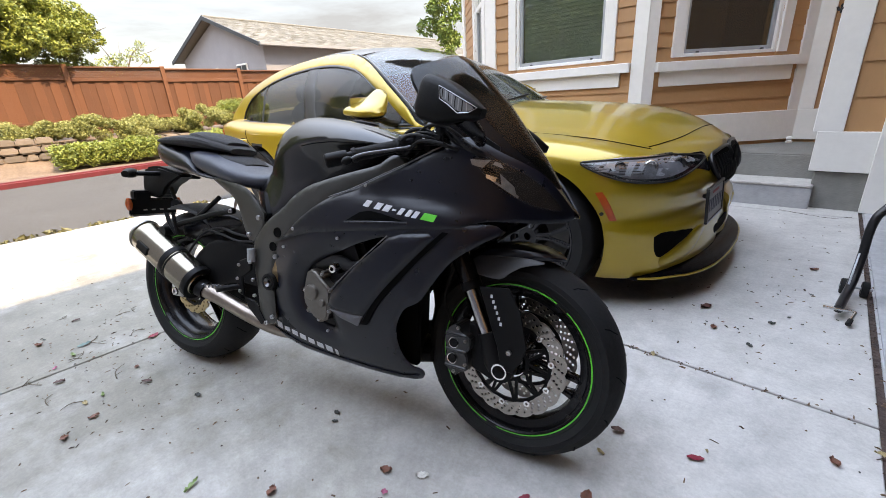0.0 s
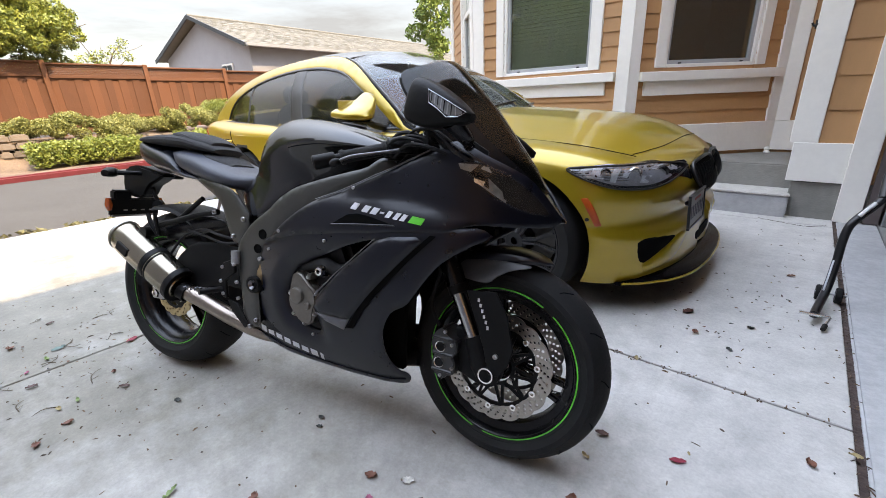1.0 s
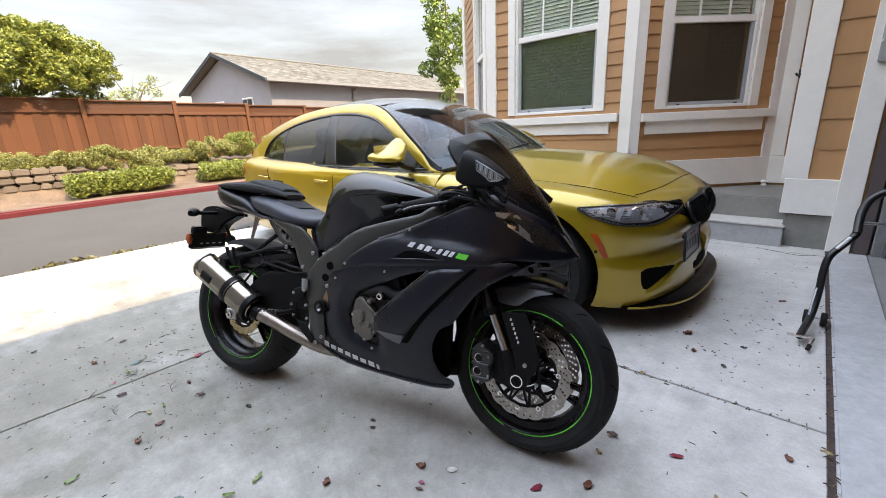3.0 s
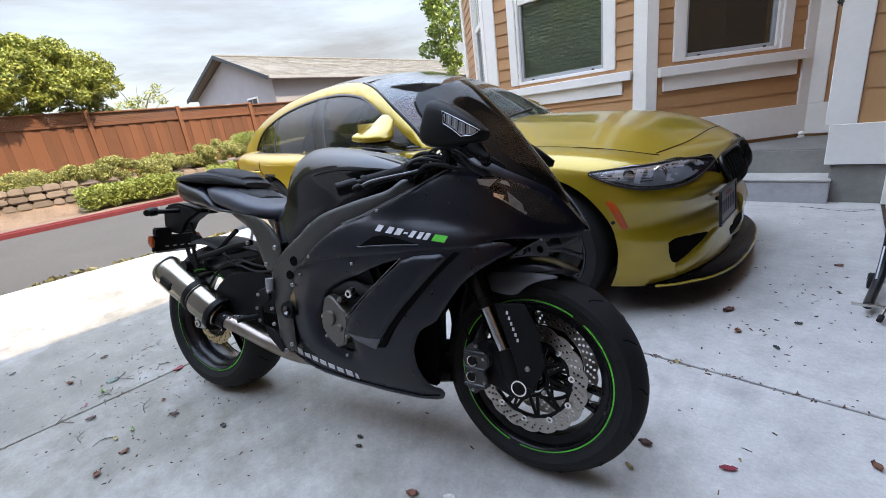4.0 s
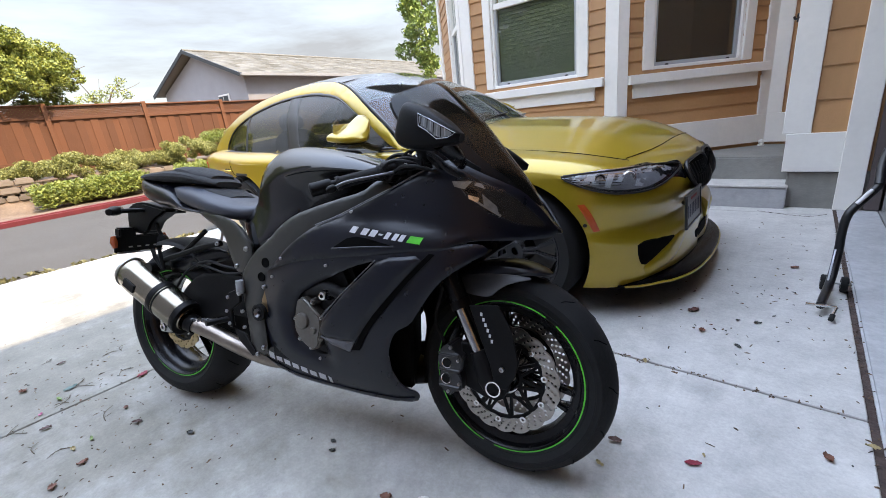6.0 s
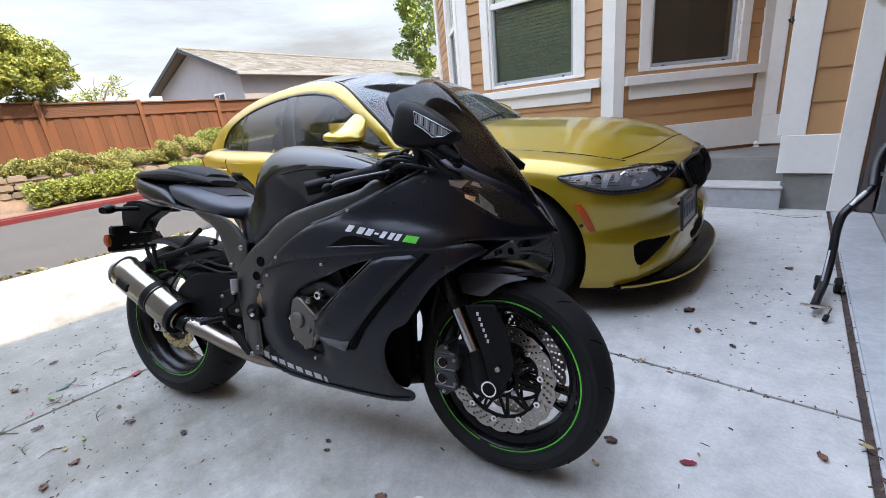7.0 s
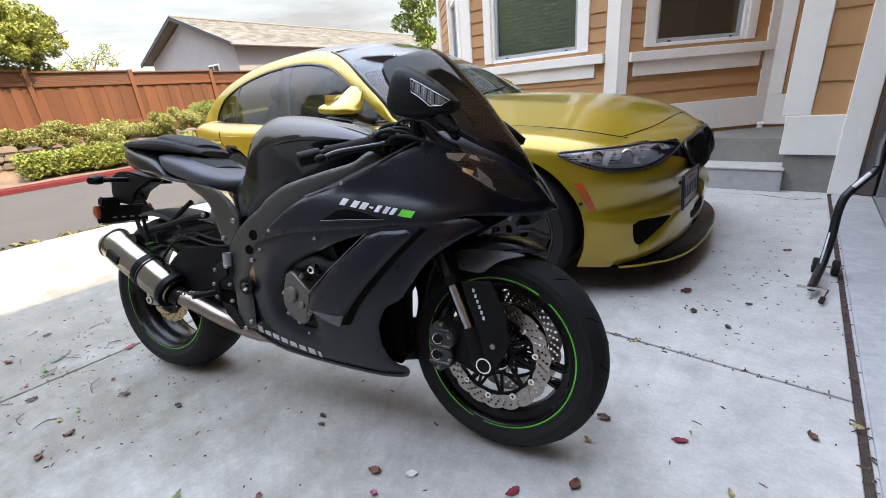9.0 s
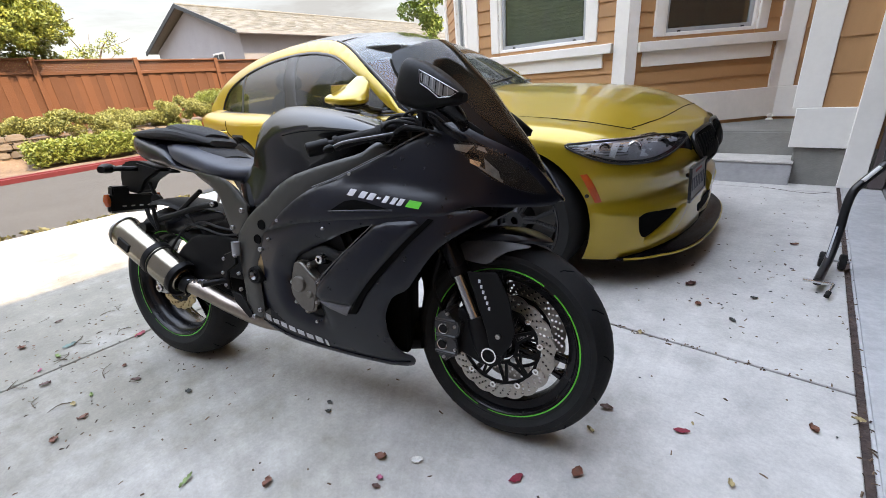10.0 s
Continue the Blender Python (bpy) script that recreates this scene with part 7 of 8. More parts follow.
RAIL = [(1.62, 0.925), (1.70, 0.990), (1.94, 1.148), (2.10, 1.236), (2.25, 1.304), (2.42, 1.354), (2.60, 1.375), (2.80, 1.381), (3.10, 1.374), (3.50, 1.342), (3.85, 1.280), (4.12, 1.212), (4.36, 1.110), (4.50, 1.015)]
OUT = [(1.44, 0.838), (1.56, 0.872)] + RAIL + [(4.56, 0.945), (4.555, 0.895), (4.40, 0.850), (4.0, 0.84), (3.0, 0.835)]
WIN = [(1.56, 0.852), (1.64, 0.875), (1.79, 0.967), (1.86, 1.017), (2.055, 1.128), (2.20, 1.202), (2.348, 1.256), (2.62, 1.300), (2.916, 1.309), (3.236, 1.292), (3.569, 1.246), (3.85, 1.176), (4.09, 1.088), (4.19, 0.990), (4.215, 0.915), (4.18, 0.868), (4.05, 0.855), (3.0, 0.850)]
neg = lambda q: [(-a, b) for a, b in q]
grow = lambda q, k: [((a - 2.85) * (1 - k / 1.3) + 2.85, (b - 1.06) * (1 - k / 0.23) + 1.06) for a, b in q]
for s in (-1, 1):
    sf = part("side_frame", shell(neg(OUT), green_w, 0.03, [neg(WIN)], step=0.06, side=s, roll=0.02, drop=0.006, soft=1), YELLOW, car, "yellow roof rail and pillars", smooth=50)
    part("window_trim", shell(neg(WIN), green_w, 0.012, [neg(grow(WIN, 0.016))], step=0.05, side=s, out=0.002, roll=0.006, drop=0.003, soft=1), TRIM, sf, "black window trim")
    for a, b_ in ((1.56, 2.83), (2.832, 3.665), (3.685, 4.23)):
        q = [p for p in soften(grow(WIN, 0.014), 1)]
        clip = [(max(a, min(b_, x)), z) for x, z in q]
        seen, poly = set(), []
        for v in clip:
            key = (round(v[0], 4), round(v[1], 4))
            if key not in seen:
                seen.add(key)
                poly.append(v)
        keep = []
        for v in poly:
            if abs(v[0] - a) < 1e-6 or abs(v[0] - b_) < 1e-6:
                same = [w for w in poly if abs(w[0] - v[0]) < 1e-6]
                if v[1] not in (max(w[1] for w in same), min(w[1] for w in same)):
                    continue
            keep.append(v)
        g = part("side_glass", shell(neg(keep), green_w, 0.004, step=0.07, side=s, out=-0.008, roll=0.01, drop=0, soft=0), TINT, sf, "tinted side window", smooth=60)
        g.visible_shadow = False
    part("pillar_cover", shell(neg([(2.665, 0.856), (2.835, 0.856), (2.99, 1.296), (2.835, 1.298)]), green_w, 0.006, step=0.06, side=s, out=-0.002, soft=0), TRIM, sf, "black door pillar")
    part("quarter_bar", shell(neg([(3.625, 0.858), (3.66, 0.858), (3.725, 1.20), (3.69, 1.21)]), green_w, 0.006, step=0.06, side=s, out=-0.003, soft=0), TRIM, sf)
    part("belt_strip", shell(neg([(1.50, 0.834), (4.10, 0.832), (4.10, 0.846), (1.53, 0.850)]), green_w, 0.01, step=0.08, side=s, out=0.006, roll=0.004, drop=0.002, soft=0), TRIM, sf)
    part("door_card", shell(neg(OUT), green_w, 0.006, [neg(grow(WIN, 0.012))], step=0.08, side=s, out=-0.042, roll=0.01, drop=0.002, soft=1), CABIN, sf, "dark inner trim", smooth=50)
    # shoulder between the belt and the body side
    sh = bmesh.new()
    rows = []
    for k in range(30):
        d = 1.42 + (4.60 - 1.42) * k / 29
        zt = 0.840
        a = Vector((-d, s * (green_w(-d, zt) - 0.004), zt))
        b_ = Vector((-d, s * side_w(d, 0.79), 0.79))
        rows.append([sh.verts.new(a.lerp(b_, t) + Vector((0, s * 0.014 * math.sin(math.pi * t), 0.016 * math.sin(math.pi * t)))) for t in (0, 0.2, 0.4, 0.6, 0.8, 1)])
    for a, b_ in zip(rows[:-1], rows[1:]):
        for k in range(5):
            sh.faces.new((a[k], a[k + 1], b_[k + 1], b_[k]))
    bmesh.ops.recalc_face_normals(sh, faces=sh.faces)
    part("shoulder", sh, YELLOW, body, smooth=60)
# roof, windscreen and rear glass
rail = lambda d: lerp_keys(RAIL, d)


def roof_ring(d):
    e = rail(d)
    w = green_w(-d, e) - 0.006
    c = e + lerp_keys([(2.3, 0.05), (2.9, 0.06), (3.7, 0.05)], d)
    return [(-(d - 0.12 * (1 - (k / 10 - 1) ** 2) * max(0.0, min(1.0, (2.65 - d) / 0.3))), w * (k / 10 - 1), e + (c - e) * (1 - abs(k / 10 - 1) ** 2.4)) for k in range(21)]


rb = loft([2.35, 2.45, 2.55, 2.7, 2.9, 3.1, 3.3, 3.5, 3.62, 3.74], roof_ring, False)
bmesh.ops.solidify(rb, geom=rb.faces[:], thickness=0.012)
roof = part("roof", rb, CAR_BLACK, car, "gloss black roof panel", smooth=50)
part("roof_fin", pod([(-0.09, 0.012), (0, 0.022), (0.09, 0.008)], [(-0.09, 0.05), (0, 0.035), (0.09, 0.004)], [(-0.09, 0.0), (0.09, 0.0)], -0.09, 0.09, 10, 12), CAR_BLACK, roof, m=pose(-3.55, 0, 1.385, 0, 0, 0))


def glass_sheet(base, top, n=14, m=16, bulge=0.03):
    """base(u) and top(u), u from -1 to 1, give the two edges."""
    b = bmesh.new()
    rows = [[b.verts.new(base(k / m * 2 - 1).lerp(top(k / m * 2 - 1), i / n) + Vector((bulge * 0.6, 0, bulge)) * math.sin(math.pi * i / n)) for k in range(m + 1)] for i in range(n + 1)]
    for a, c in zip(rows[:-1], rows[1:]):
        for k in range(m):
            b.faces.new((a[k], a[k + 1], c[k + 1], c[k]))
    bmesh.ops.recalc_face_normals(b, faces=b.faces)
    bmesh.ops.solidify(b, geom=b.faces[:], thickness=0.005)
    return b


EDGE = smooth_line([(-d, green_w(-d, z) - 0.012, z) for d, z in ((1.50, 0.868), (1.61, 0.925), (1.70, 0.990), (1.94, 1.146), (2.10, 1.232), (2.25, 1.298), (2.38, 1.338))], 4)


def ws_point(u, t):
    """The windscreen: u across, -1 to 1; t from the scuttle to the roof."""
    k = t * (len(EDGE) - 1)
    i = min(int(k), len(EDGE) - 2)
    e = EDGE[i].lerp(EDGE[i + 1], k - i)
    c = Vector((-1.20, 0, 0.948)).lerp(Vector((-2.24, 0, 1.398)), t) + Vector((0.03, 0, 0.040)) * math.sin(math.pi * t)
    return Vector((c.x + (e.x - c.x) * abs(u) ** 2.3, e.y * u, c.z + (e.z - c.z) * abs(u) ** 2.2))


ws_base = lambda u: ws_point(u, 0.0)
wb_ = bmesh.new()
rows = [[wb_.verts.new(ws_point(k / 12 - 1, i / 16)) for k in range(25)] for i in range(17)]
for a, c in zip(rows[:-1], rows[1:]):
    for k in range(24):
        wb_.faces.new((a[k], a[k + 1], c[k + 1], c[k]))
bmesh.ops.recalc_face_normals(wb_, faces=wb_.faces)
bmesh.ops.solidify(wb_, geom=wb_.faces[:], thickness=0.005)
ws = part("windscreen", wb_, WSCREEN, car, "clear windscreen with dark edges", smooth=60)
ws.visible_shadow = False
for s in (-1, 1):
    part("screen_seal", tube([ws_point(s * 0.99, k / 16) + Vector((0.006, 0, 0.004)) for k in range(17)], 0.009, 8), TRIM, ws)
part("cowl_panel", tube([ws_base(k / 10 - 1) + Vector((0.03, 0, -0.012)) for k in range(21)], 0.018, 8), TRIM, ws, "black scuttle")
for y0, y1 in ((-0.55, 0.05), (0.1, 0.62)):
    a, b_ = ws_base(y0), ws_base(y1)
    part("wiper", tube([a + Vector((0.02, 0, 0.02)), a.lerp(b_, 0.5) + Vector((-0.03, 0, 0.035)), b_ + Vector((-0.06, 0, 0.05))], 0.007, 6), TRIM, ws)
rg = part("rear_window", glass_sheet(lambda u: Vector((-4.40 + 0.12 * u * u, 0.60 * u, 1.0 - 0.03 * u * u)), lambda u: Vector((-3.73, green_w(-3.73, rail(3.73)) * 0.98 * u, rail(3.73) + 0.05 * (1 - abs(u) ** 2.4))), 10, 14, 0.02), TINT, car, "tinted rear window", smooth=60)
rg.visible_shadow = False
# cabin
for d, y in ((2.35, -0.37), (2.35, 0.37), (3.25, -0.37), (3.25, 0.37)):
    seat = part("car_seat", pod([(-0.14, 0.16), (0.0, 0.24), (0.16, 0.22)], [(-0.14, 1.02), (0.0, 1.05), (0.16, 0.92)], [(-0.14, 0.72), (0.16, 0.62)], -0.14, 0.16, 10, 16), CABIN, car, "dark car seat", m=pose(-d - 0.12, y, 0))
    part("headrest", pod([(-0.05, 0.09), (0, 0.13), (0.05, 0.11)], [(-0.05, 1.18), (0, 1.20), (0.05, 1.17)], [(-0.05, 1.03), (0, 1.02), (0.05, 1.04)], -0.05, 0.05, 6, 14), CABIN, seat, m=pose(-0.05, 0, 0))
dash = part("dashboard", pod([(-1.95, 0.68), (-1.75, 0.72), (-1.45, 0.66)], [(-1.95, 0.90), (-1.75, 0.925), (-1.45, 0.90)], [(-1.95, 0.75), (-1.45, 0.78)], -1.95, -1.45, 10, 18), CABIN, car, "black dashboard")
part("steering_wheel", tube([(-2.02 - 0.05 * math.sin(a), 0.37 + 0.18 * math.cos(a), 0.90 + 0.17 * math.sin(a)) for a in [2 * math.pi * k / 24 for k in range(24)]], 0.014, 8, closed=True), CABIN, dash)
part("inner_mirror", box(-2.17, -2.13, -0.12, 0.12, 1.26, 1.32, 0.015, 2), CABIN, ws)


# wheels
def car_wheel(d, y, s):
    w = part("wheel", lathe([(0.02, s * 0.105), (0.05, s * 0.108), (0.066, s * 0.09), (0.07, 0.0)], 24), WHEEL_GREY, car, "dark multi-spoke alloy wheel", m=pose(-d, y, 0.325))
    part("tyre", lathe([(0.235, -0.10), (0.25, -0.118), (0.30, -0.125), (0.318, -0.10), (0.325, -0.05), (0.325, 0.05), (0.318, 0.10), (0.30, 0.125), (0.25, 0.118), (0.235, 0.10)], 64), RUBBER, w)
    part("rim", lathe([(0.236, s * 0.112), (0.244, s * 0.116), (0.238, s * 0.105), (0.222, s * 0.085), (0.215, -s * 0.10), (0.236, -s * 0.11)], 64), WHEEL_GREY, w)
    part("rim_lip", lathe([(0.237, s * 0.117), (0.245, s * 0.118), (0.245, s * 0.113)], 64), WHEEL_EDGE, w)
    for k in range(7):
        a = 2 * math.pi * k / 7 + 0.15
        u = lambda r, q: (r * math.cos(a + q), r * math.sin(a + q))
        for q in (-1, 1):
            sp = slab([u(0.045, -q * 0.10), u(0.110, -q * 0.02), u(0.234, q * 0.16), u(0.234, q * 0.27), u(0.125, q * 0.16), u(0.045, q * 0.38)][::q], 0.026, 0.006, 2, "xz", s * 0.096 - 0.013)
            part("spoke", sp, WHEEL_EDGE, w)
    part("brake_disc", lathe([(0.08, s * 0.03), (0.19, s * 0.03), (0.19, s * 0.0), (0.08, 0.0)], 40), CAR_DISC, w)
    part("hub_back", lathe([(0.0, -s * 0.06), (0.214, -s * 0.06), (0.214, -s * 0.07)], 40), CABIN, w)
    part("brake_caliper", box(-0.19, -0.10, s * 0.045 - 0.035, s * 0.045 + 0.035, -0.08, 0.10, 0.02, 2), mat("dark_caliper", (0.03, 0.032, 0.04), 0.4), w)
    return w


for d, z in AX:
    for s in (-1, 1):
        car_wheel(d, s * 0.80, s)


# front details
def fshell(poly, thick=0.006, holes=(), out=0.0, step=0.03, roll=0.01, drop=0.003, soft=1):
    """A panel drawn in the front view (y, z) and laid on the nose."""
    b = shell(poly, lambda y, z: -front_d(y, z), thick, holes, step, out, 1, roll, drop, soft)
    for v in b.verts:
        v.co = (v.co.y, v.co.x, v.co.z)
    bmesh.ops.recalc_face_normals(b, faces=b.faces)
    return b


bw = lambda x, z: side_w(-x, z)
for s in (-1, 1):
    HLP = [(0.455, 0.710), (0.38, 0.716), (0.30, 0.719), (0.16, 0.714), (0.085, 0.700), (0.055, 0.675), (0.075, 0.632), (0.12, 0.614), (0.235, 0.624), (0.35, 0.660)]
    sink = 0.035 if s > 0 else 0.0  # the far lamp sits a little lower behind the wing
    HLP = [(a, b_ - sink) for a, b_ in HLP]
    hb = part("headlamp", shell(neg(HLP), bw, 0.01, step=0.012, side=s, out=0.004, drop=0.002, soft=2), LAMP_DARK, car, "clear lensed headlamp with dark surround")
    core = [(a, b_ - sink) for a, b_ in ((0.40, 0.708), (0.30, 0.720), (0.15, 0.712), (0.095, 0.694), (0.075, 0.668), (0.095, 0.642), (0.135, 0.630), (0.235, 0.638), (0.33, 0.668))]
    part("lamp_bowl", shell(neg(core), bw, 0.002, step=0.015, side=s, out=0.0055, drop=0.0, soft=2), LAMP_CORE, hb, "bright lamp reflectors")
    for d, z, r in ((0.285, 0.690, 0.020), (0.190, 0.682, 0.026), (0.115, 0.676, 0.024)):
        z -= sink
        y = side_w(d, z)
        part("projector", lathe([(0.0, -0.010), (r * 0.6, -0.008), (r * 0.8, 0.0), (r, 0.003), (r * 1.12, 0.0), (r * 1.15, -0.010)], 24), LAMP_DARK if r < 0.025 else CHROME, hb, "projector lamp", m=Matrix.Translation((-d, s * (y + 0.004), z)) @ Vector((0.55, s * 0.8, 0)).to_track_quat("Y", "Z").to_matrix().to_4x4())
    for k in range(5):
        d = 0.245 - 0.002 * k
        z = 0.702 - sink - 0.011 * k
        part("lamp_rib", shell(neg([(d + 0.045, z + 0.003), (d + 0.045, z + 0.006), (d - 0.035, z + 0.002), (d - 0.035, z - 0.002)]), bw, 0.004, step=0.02, side=s, out=0.006, drop=0, soft=0), LAMP_DARK if k % 2 else CHROME, hb)
    for d0, d1, z0, z1 in ((0.335, 0.300, 0.672, 0.712), (0.262, 0.238, 0.650, 0.708), (0.228, 0.205, 0.668, 0.702), (0.165, 0.138, 0.640, 0.672), (0.150, 0.128, 0.686, 0.704), (0.098, 0.086, 0.660, 0.692)):
        z0, z1 = z0 - sink, z1 - sink
        part("lamp_facet", shell(neg([(d0, z0 + 0.006), (d0, z1), (d1, z1 - 0.004), (d1 + 0.004, z0)]), bw, 0.003, step=0.015, side=s, out=0.007, drop=0.0, soft=0), GLINT_FACET, hb, "lamp facet with a painted glint")
    for k in range(2, 6):
        z = 0.709 - sink - 0.0075 * k
        part("lamp_rib", shell(neg([(0.43 - 0.012 * k, z), (0.43 - 0.012 * k, z + 0.003), (0.345 - 0.012 * k, z + 0.001), (0.345 - 0.012 * k, z - 0.003)]), bw, 0.003, step=0.015, side=s, out=0.006, drop=0, soft=0), GLINT_FACET, hb)
    part("lamp_brow", shell(neg([(a, b_ - sink) for a, b_ in ((0.40, 0.716), (0.30, 0.726), (0.16, 0.719), (0.11, 0.706), (0.16, 0.710), (0.30, 0.716))]), bw, 0.003, step=0.02, side=s, out=0.006, drop=0, soft=0), CHROME, hb)
    rim = resample(soften(neg(HLP), 2), 0.02)
    part("lamp_rim", tube([(x, s * (bw(x, z) + 0.007), z) for x, z in rim], 0.0045, 8, closed=True), TRIM, hb, "black seal round the lens")
    lens = part("lens", shell(neg(HLP), bw, 0.003, step=0.012, side=s, out=0.014, drop=0.008, soft=2), LENS, hb, "clear polished lens")
    lens.visible_shadow = False
    part("side_marker", shell(neg([(0.366, 0.580), (0.337, 0.584), (0.318, 0.556), (0.302, 0.522), (0.279, 0.452), (0.305, 0.450), (0.331, 0.512), (0.348, 0.550)]), bw, 0.006, step=0.02, side=s, out=0.004, roll=0.006, drop=0.003, soft=0), ORANGE, car, "orange side marker")
    part("parking_sensor", lathe([(0.0, s * 0.003), (0.008, s * 0.002), (0.010, -s * 0.004)], 16), TRIM, car, m=pose(-0.338, s * side_w(0.338, 0.482), 0.482))
    # a flat black skin paints in the shade of the intake's depth
    ik = part("side_intake", fshell([(s * a, b_) for a, b_ in ((0.726, 0.384), (0.60, 0.380), (0.46, 0.358), (0.54, 0.318), (0.62, 0.280), (0.69, 0.252), (0.712, 0.30))], 0.004, out=0.002, soft=1), BLACK_CAVITY, car, "flat black patch for the shaded side intake")
    part("intake_blade", fshell([(s * a, b_) for a, b_ in ((0.36, 0.365), (0.40, 0.290), (0.50, 0.225), (0.665, 0.198), (0.692, 0.252), (0.62, 0.280), (0.54, 0.318), (0.46, 0.372))], 0.012, out=0.012, roll=0.02, drop=0.010, soft=1), YELLOW, ik, smooth=60)
    KID = resample(soften([(s * a, b_) for a, b_ in ((0.365, 0.686), (0.18, 0.708), (0.04, 0.702), (0.022, 0.600), (0.06, 0.530), (0.23, 0.518), (0.365, 0.590))], 2), 0.02)
    nose_x = lambda y, z: -max(front_d(y, z), lean(z)) + (0.020 if s < 0 else 0.004)
    kd = part("grille", tube([(nose_x(y, z) + 0.003, y, z) for y, z in KID], 0.009, 12, closed=True), TRIM, car, "black kidney shaped grille frame", smooth=60)
    gb = shell(KID, nose_x, 0.050, (), 0.02, 0.003, 1, 0.004, 0.002, 0)
    for v in gb.verts:
        v.co = (v.co.y, v.co.x, v.co.z)
    bmesh.ops.recalc_face_normals(gb, faces=gb.faces)
    part("grille_back", gb, BLACK_CAVITY, kd)
    for k in range(7):
        yb = s * (0.075 + 0.042 * k)
        part("grille_bar", tube([(nose_x(yb, 0.545) + 0.006, yb, 0.545), (nose_x(yb, 0.615) + 0.008, yb, 0.615), (nose_x(yb, 0.675) + 0.006, yb, 0.675)], 0.004, 6), TRIM, kd)
    part("lamp_bridge", fshell([(s * a, b_) for a, b_ in ((0.58, 0.700), (0.44, 0.708), (0.34, 0.704), (0.35, 0.66), (0.36, 0.61), (0.43, 0.635), (0.54, 0.65))], 0.004, out=0.003, soft=1), CAR_BLACK, car, "black panel between lamp and grille")
    # shut lines
    if s < 0:
        part("bonnet_seam", tube([(-d, s * 0.80 * lerp_keys(KW, d) * 0.985, top_z(d, 0.80 * lerp_keys(KW, d) * 0.985) - (0.0012 if s < 0 else 0.0045)) for d in [0.22 + 0.04 * k for k in range(31)]], 0.0020, 6), BLACK_CAVITY, body)
    for line in ([(1.42, 0.80), (1.44, 0.60), (1.40, 0.40), (1.36, 0.24)], [(2.62, 0.82), (2.63, 0.60), (2.62, 0.26)], [(3.70, 0.83), (3.66, 0.72), (3.42, 0.62), (3.20, 0.42), (3.12, 0.26)]):
        ps = smooth_line([(-d, 0, z) for d, z in line], 6)
        part("door_seam", tube([(p.x, s * (side_w(-p.x, p.z) + 0.0005), p.z) for p in ps], 0.0028, 6), BLACK_CAVITY, body)
    for d in (2.78, 3.78):
        hn = part("door_handle", tube(smooth_line([(-d + 0.09, s * (side_w(d, 0.735) + 0.004), 0.735), (-d + 0.06, s * (side_w(d, 0.735) + 0.020), 0.738), (-d - 0.06, s * (side_w(d, 0.735) + 0.022), 0.740), (-d - 0.11, s * (side_w(d, 0.735) + 0.004), 0.740)], 4), 0.011, 10), YELLOW, car, "yellow pull handle")
        part("handle_cup", shell(neg([(d - 0.075, 0.72), (d - 0.06, 0.755), (d + 0.06, 0.757), (d + 0.07, 0.725)]), bw, 0.002, step=0.03, side=s, out=0.001, drop=0, soft=1), CABIN, hn)
    # door mirror
    cap = pod([(-0.085, 0.112), (-0.075, 0.122), (-0.01, 0.118), (0.05, 0.092), (0.085, 0.03)], [(-0.085, 0.036), (-0.075, 0.044), (-0.01, 0.042), (0.05, 0.028), (0.085, -0.006)], [(-0.085, -0.045), (0.0, -0.048), (0.05, -0.042), (0.085, -0.025)], -0.085, 0.085, 18, 28, 3.4)
    for v in cap.verts:  # lower towards the outer end
        o = s * v.co.y / 0.12
        v.co.z = (v.co.z + 0.048) * (0.92 - 0.34 * o) - 0.048
        v.co.x -= 0.030 * max(0.0, o)
        hook = max(0.0, -o - 0.25) * max(0.0, min(1.0, (v.co.z + 0.01) / 0.05))
        v.co.z += 0.085 * hook
        v.co.y -= s * 0.045 * hook
    mm = part("door_mirror", cap, YELLOW, car, "yellow mirror cap", m=pose(-1.74, s * 0.985, 0.970, 0, 8, -s * 8))
    part("mirror_base", box(-0.075, 0.06, -0.11, 0.10, -0.068, -0.050, 0.008, 2), TRIM, mm)
    part("mirror_arm", tube(smooth_line([(0.02, -s * 0.06, -0.055), (0.03, -s * 0.13, -0.085), (0.06, -s * 0.22, -0.10)], 4), 0.022, 10), TRIM, mm)
    part("mirror_glass", box(-0.089, -0.083, -0.085, 0.085, -0.045, 0.06, 0.002, 1), CHROME, mm)
    part("tail_lamp", shell(neg([(4.36, 0.80), (4.52, 0.85), (4.61, 0.81), (4.59, 0.70), (4.40, 0.72)]), bw, 0.006, step=0.04, side=s, out=0.004, soft=1), mat("red_tail", (0.35, 0.012, 0.012), 0.15) if s < 0 else ORANGE, car, "red tail lamp")
part("grille_bridge", fshell([(-0.045, 0.525), (0.045, 0.525), (0.050, 0.700), (-0.050, 0.700)], 0.004, out=0.014, soft=1), BLACK_CAVITY, car, "black bar between the grille halves")
lip_d = lambda y: 0.085 + 0.115 * (abs(y) / 0.60) ** 2.5
part("bonnet_lip", tube([(-(lip_d(y) + lean(top_z(lip_d(y), y)) * (1 - lip_d(y) / 0.6)), y, top_z(lip_d(y), y) + 0.0005) for y in [-0.60 + 0.06 * k for k in range(21)]], 0.0022, 6), BLACK_CAVITY, body)
part("centre_intake", fshell([(-0.19, 0.300), (-0.14, 0.308), (0.14, 0.308), (0.19, 0.300), (0.17, 0.258), (0.13, 0.240), (-0.13, 0.240), (-0.17, 0.258)], 0.004, out=0.002, soft=1), BLACK_CAVITY, car, "wide black lower grille")
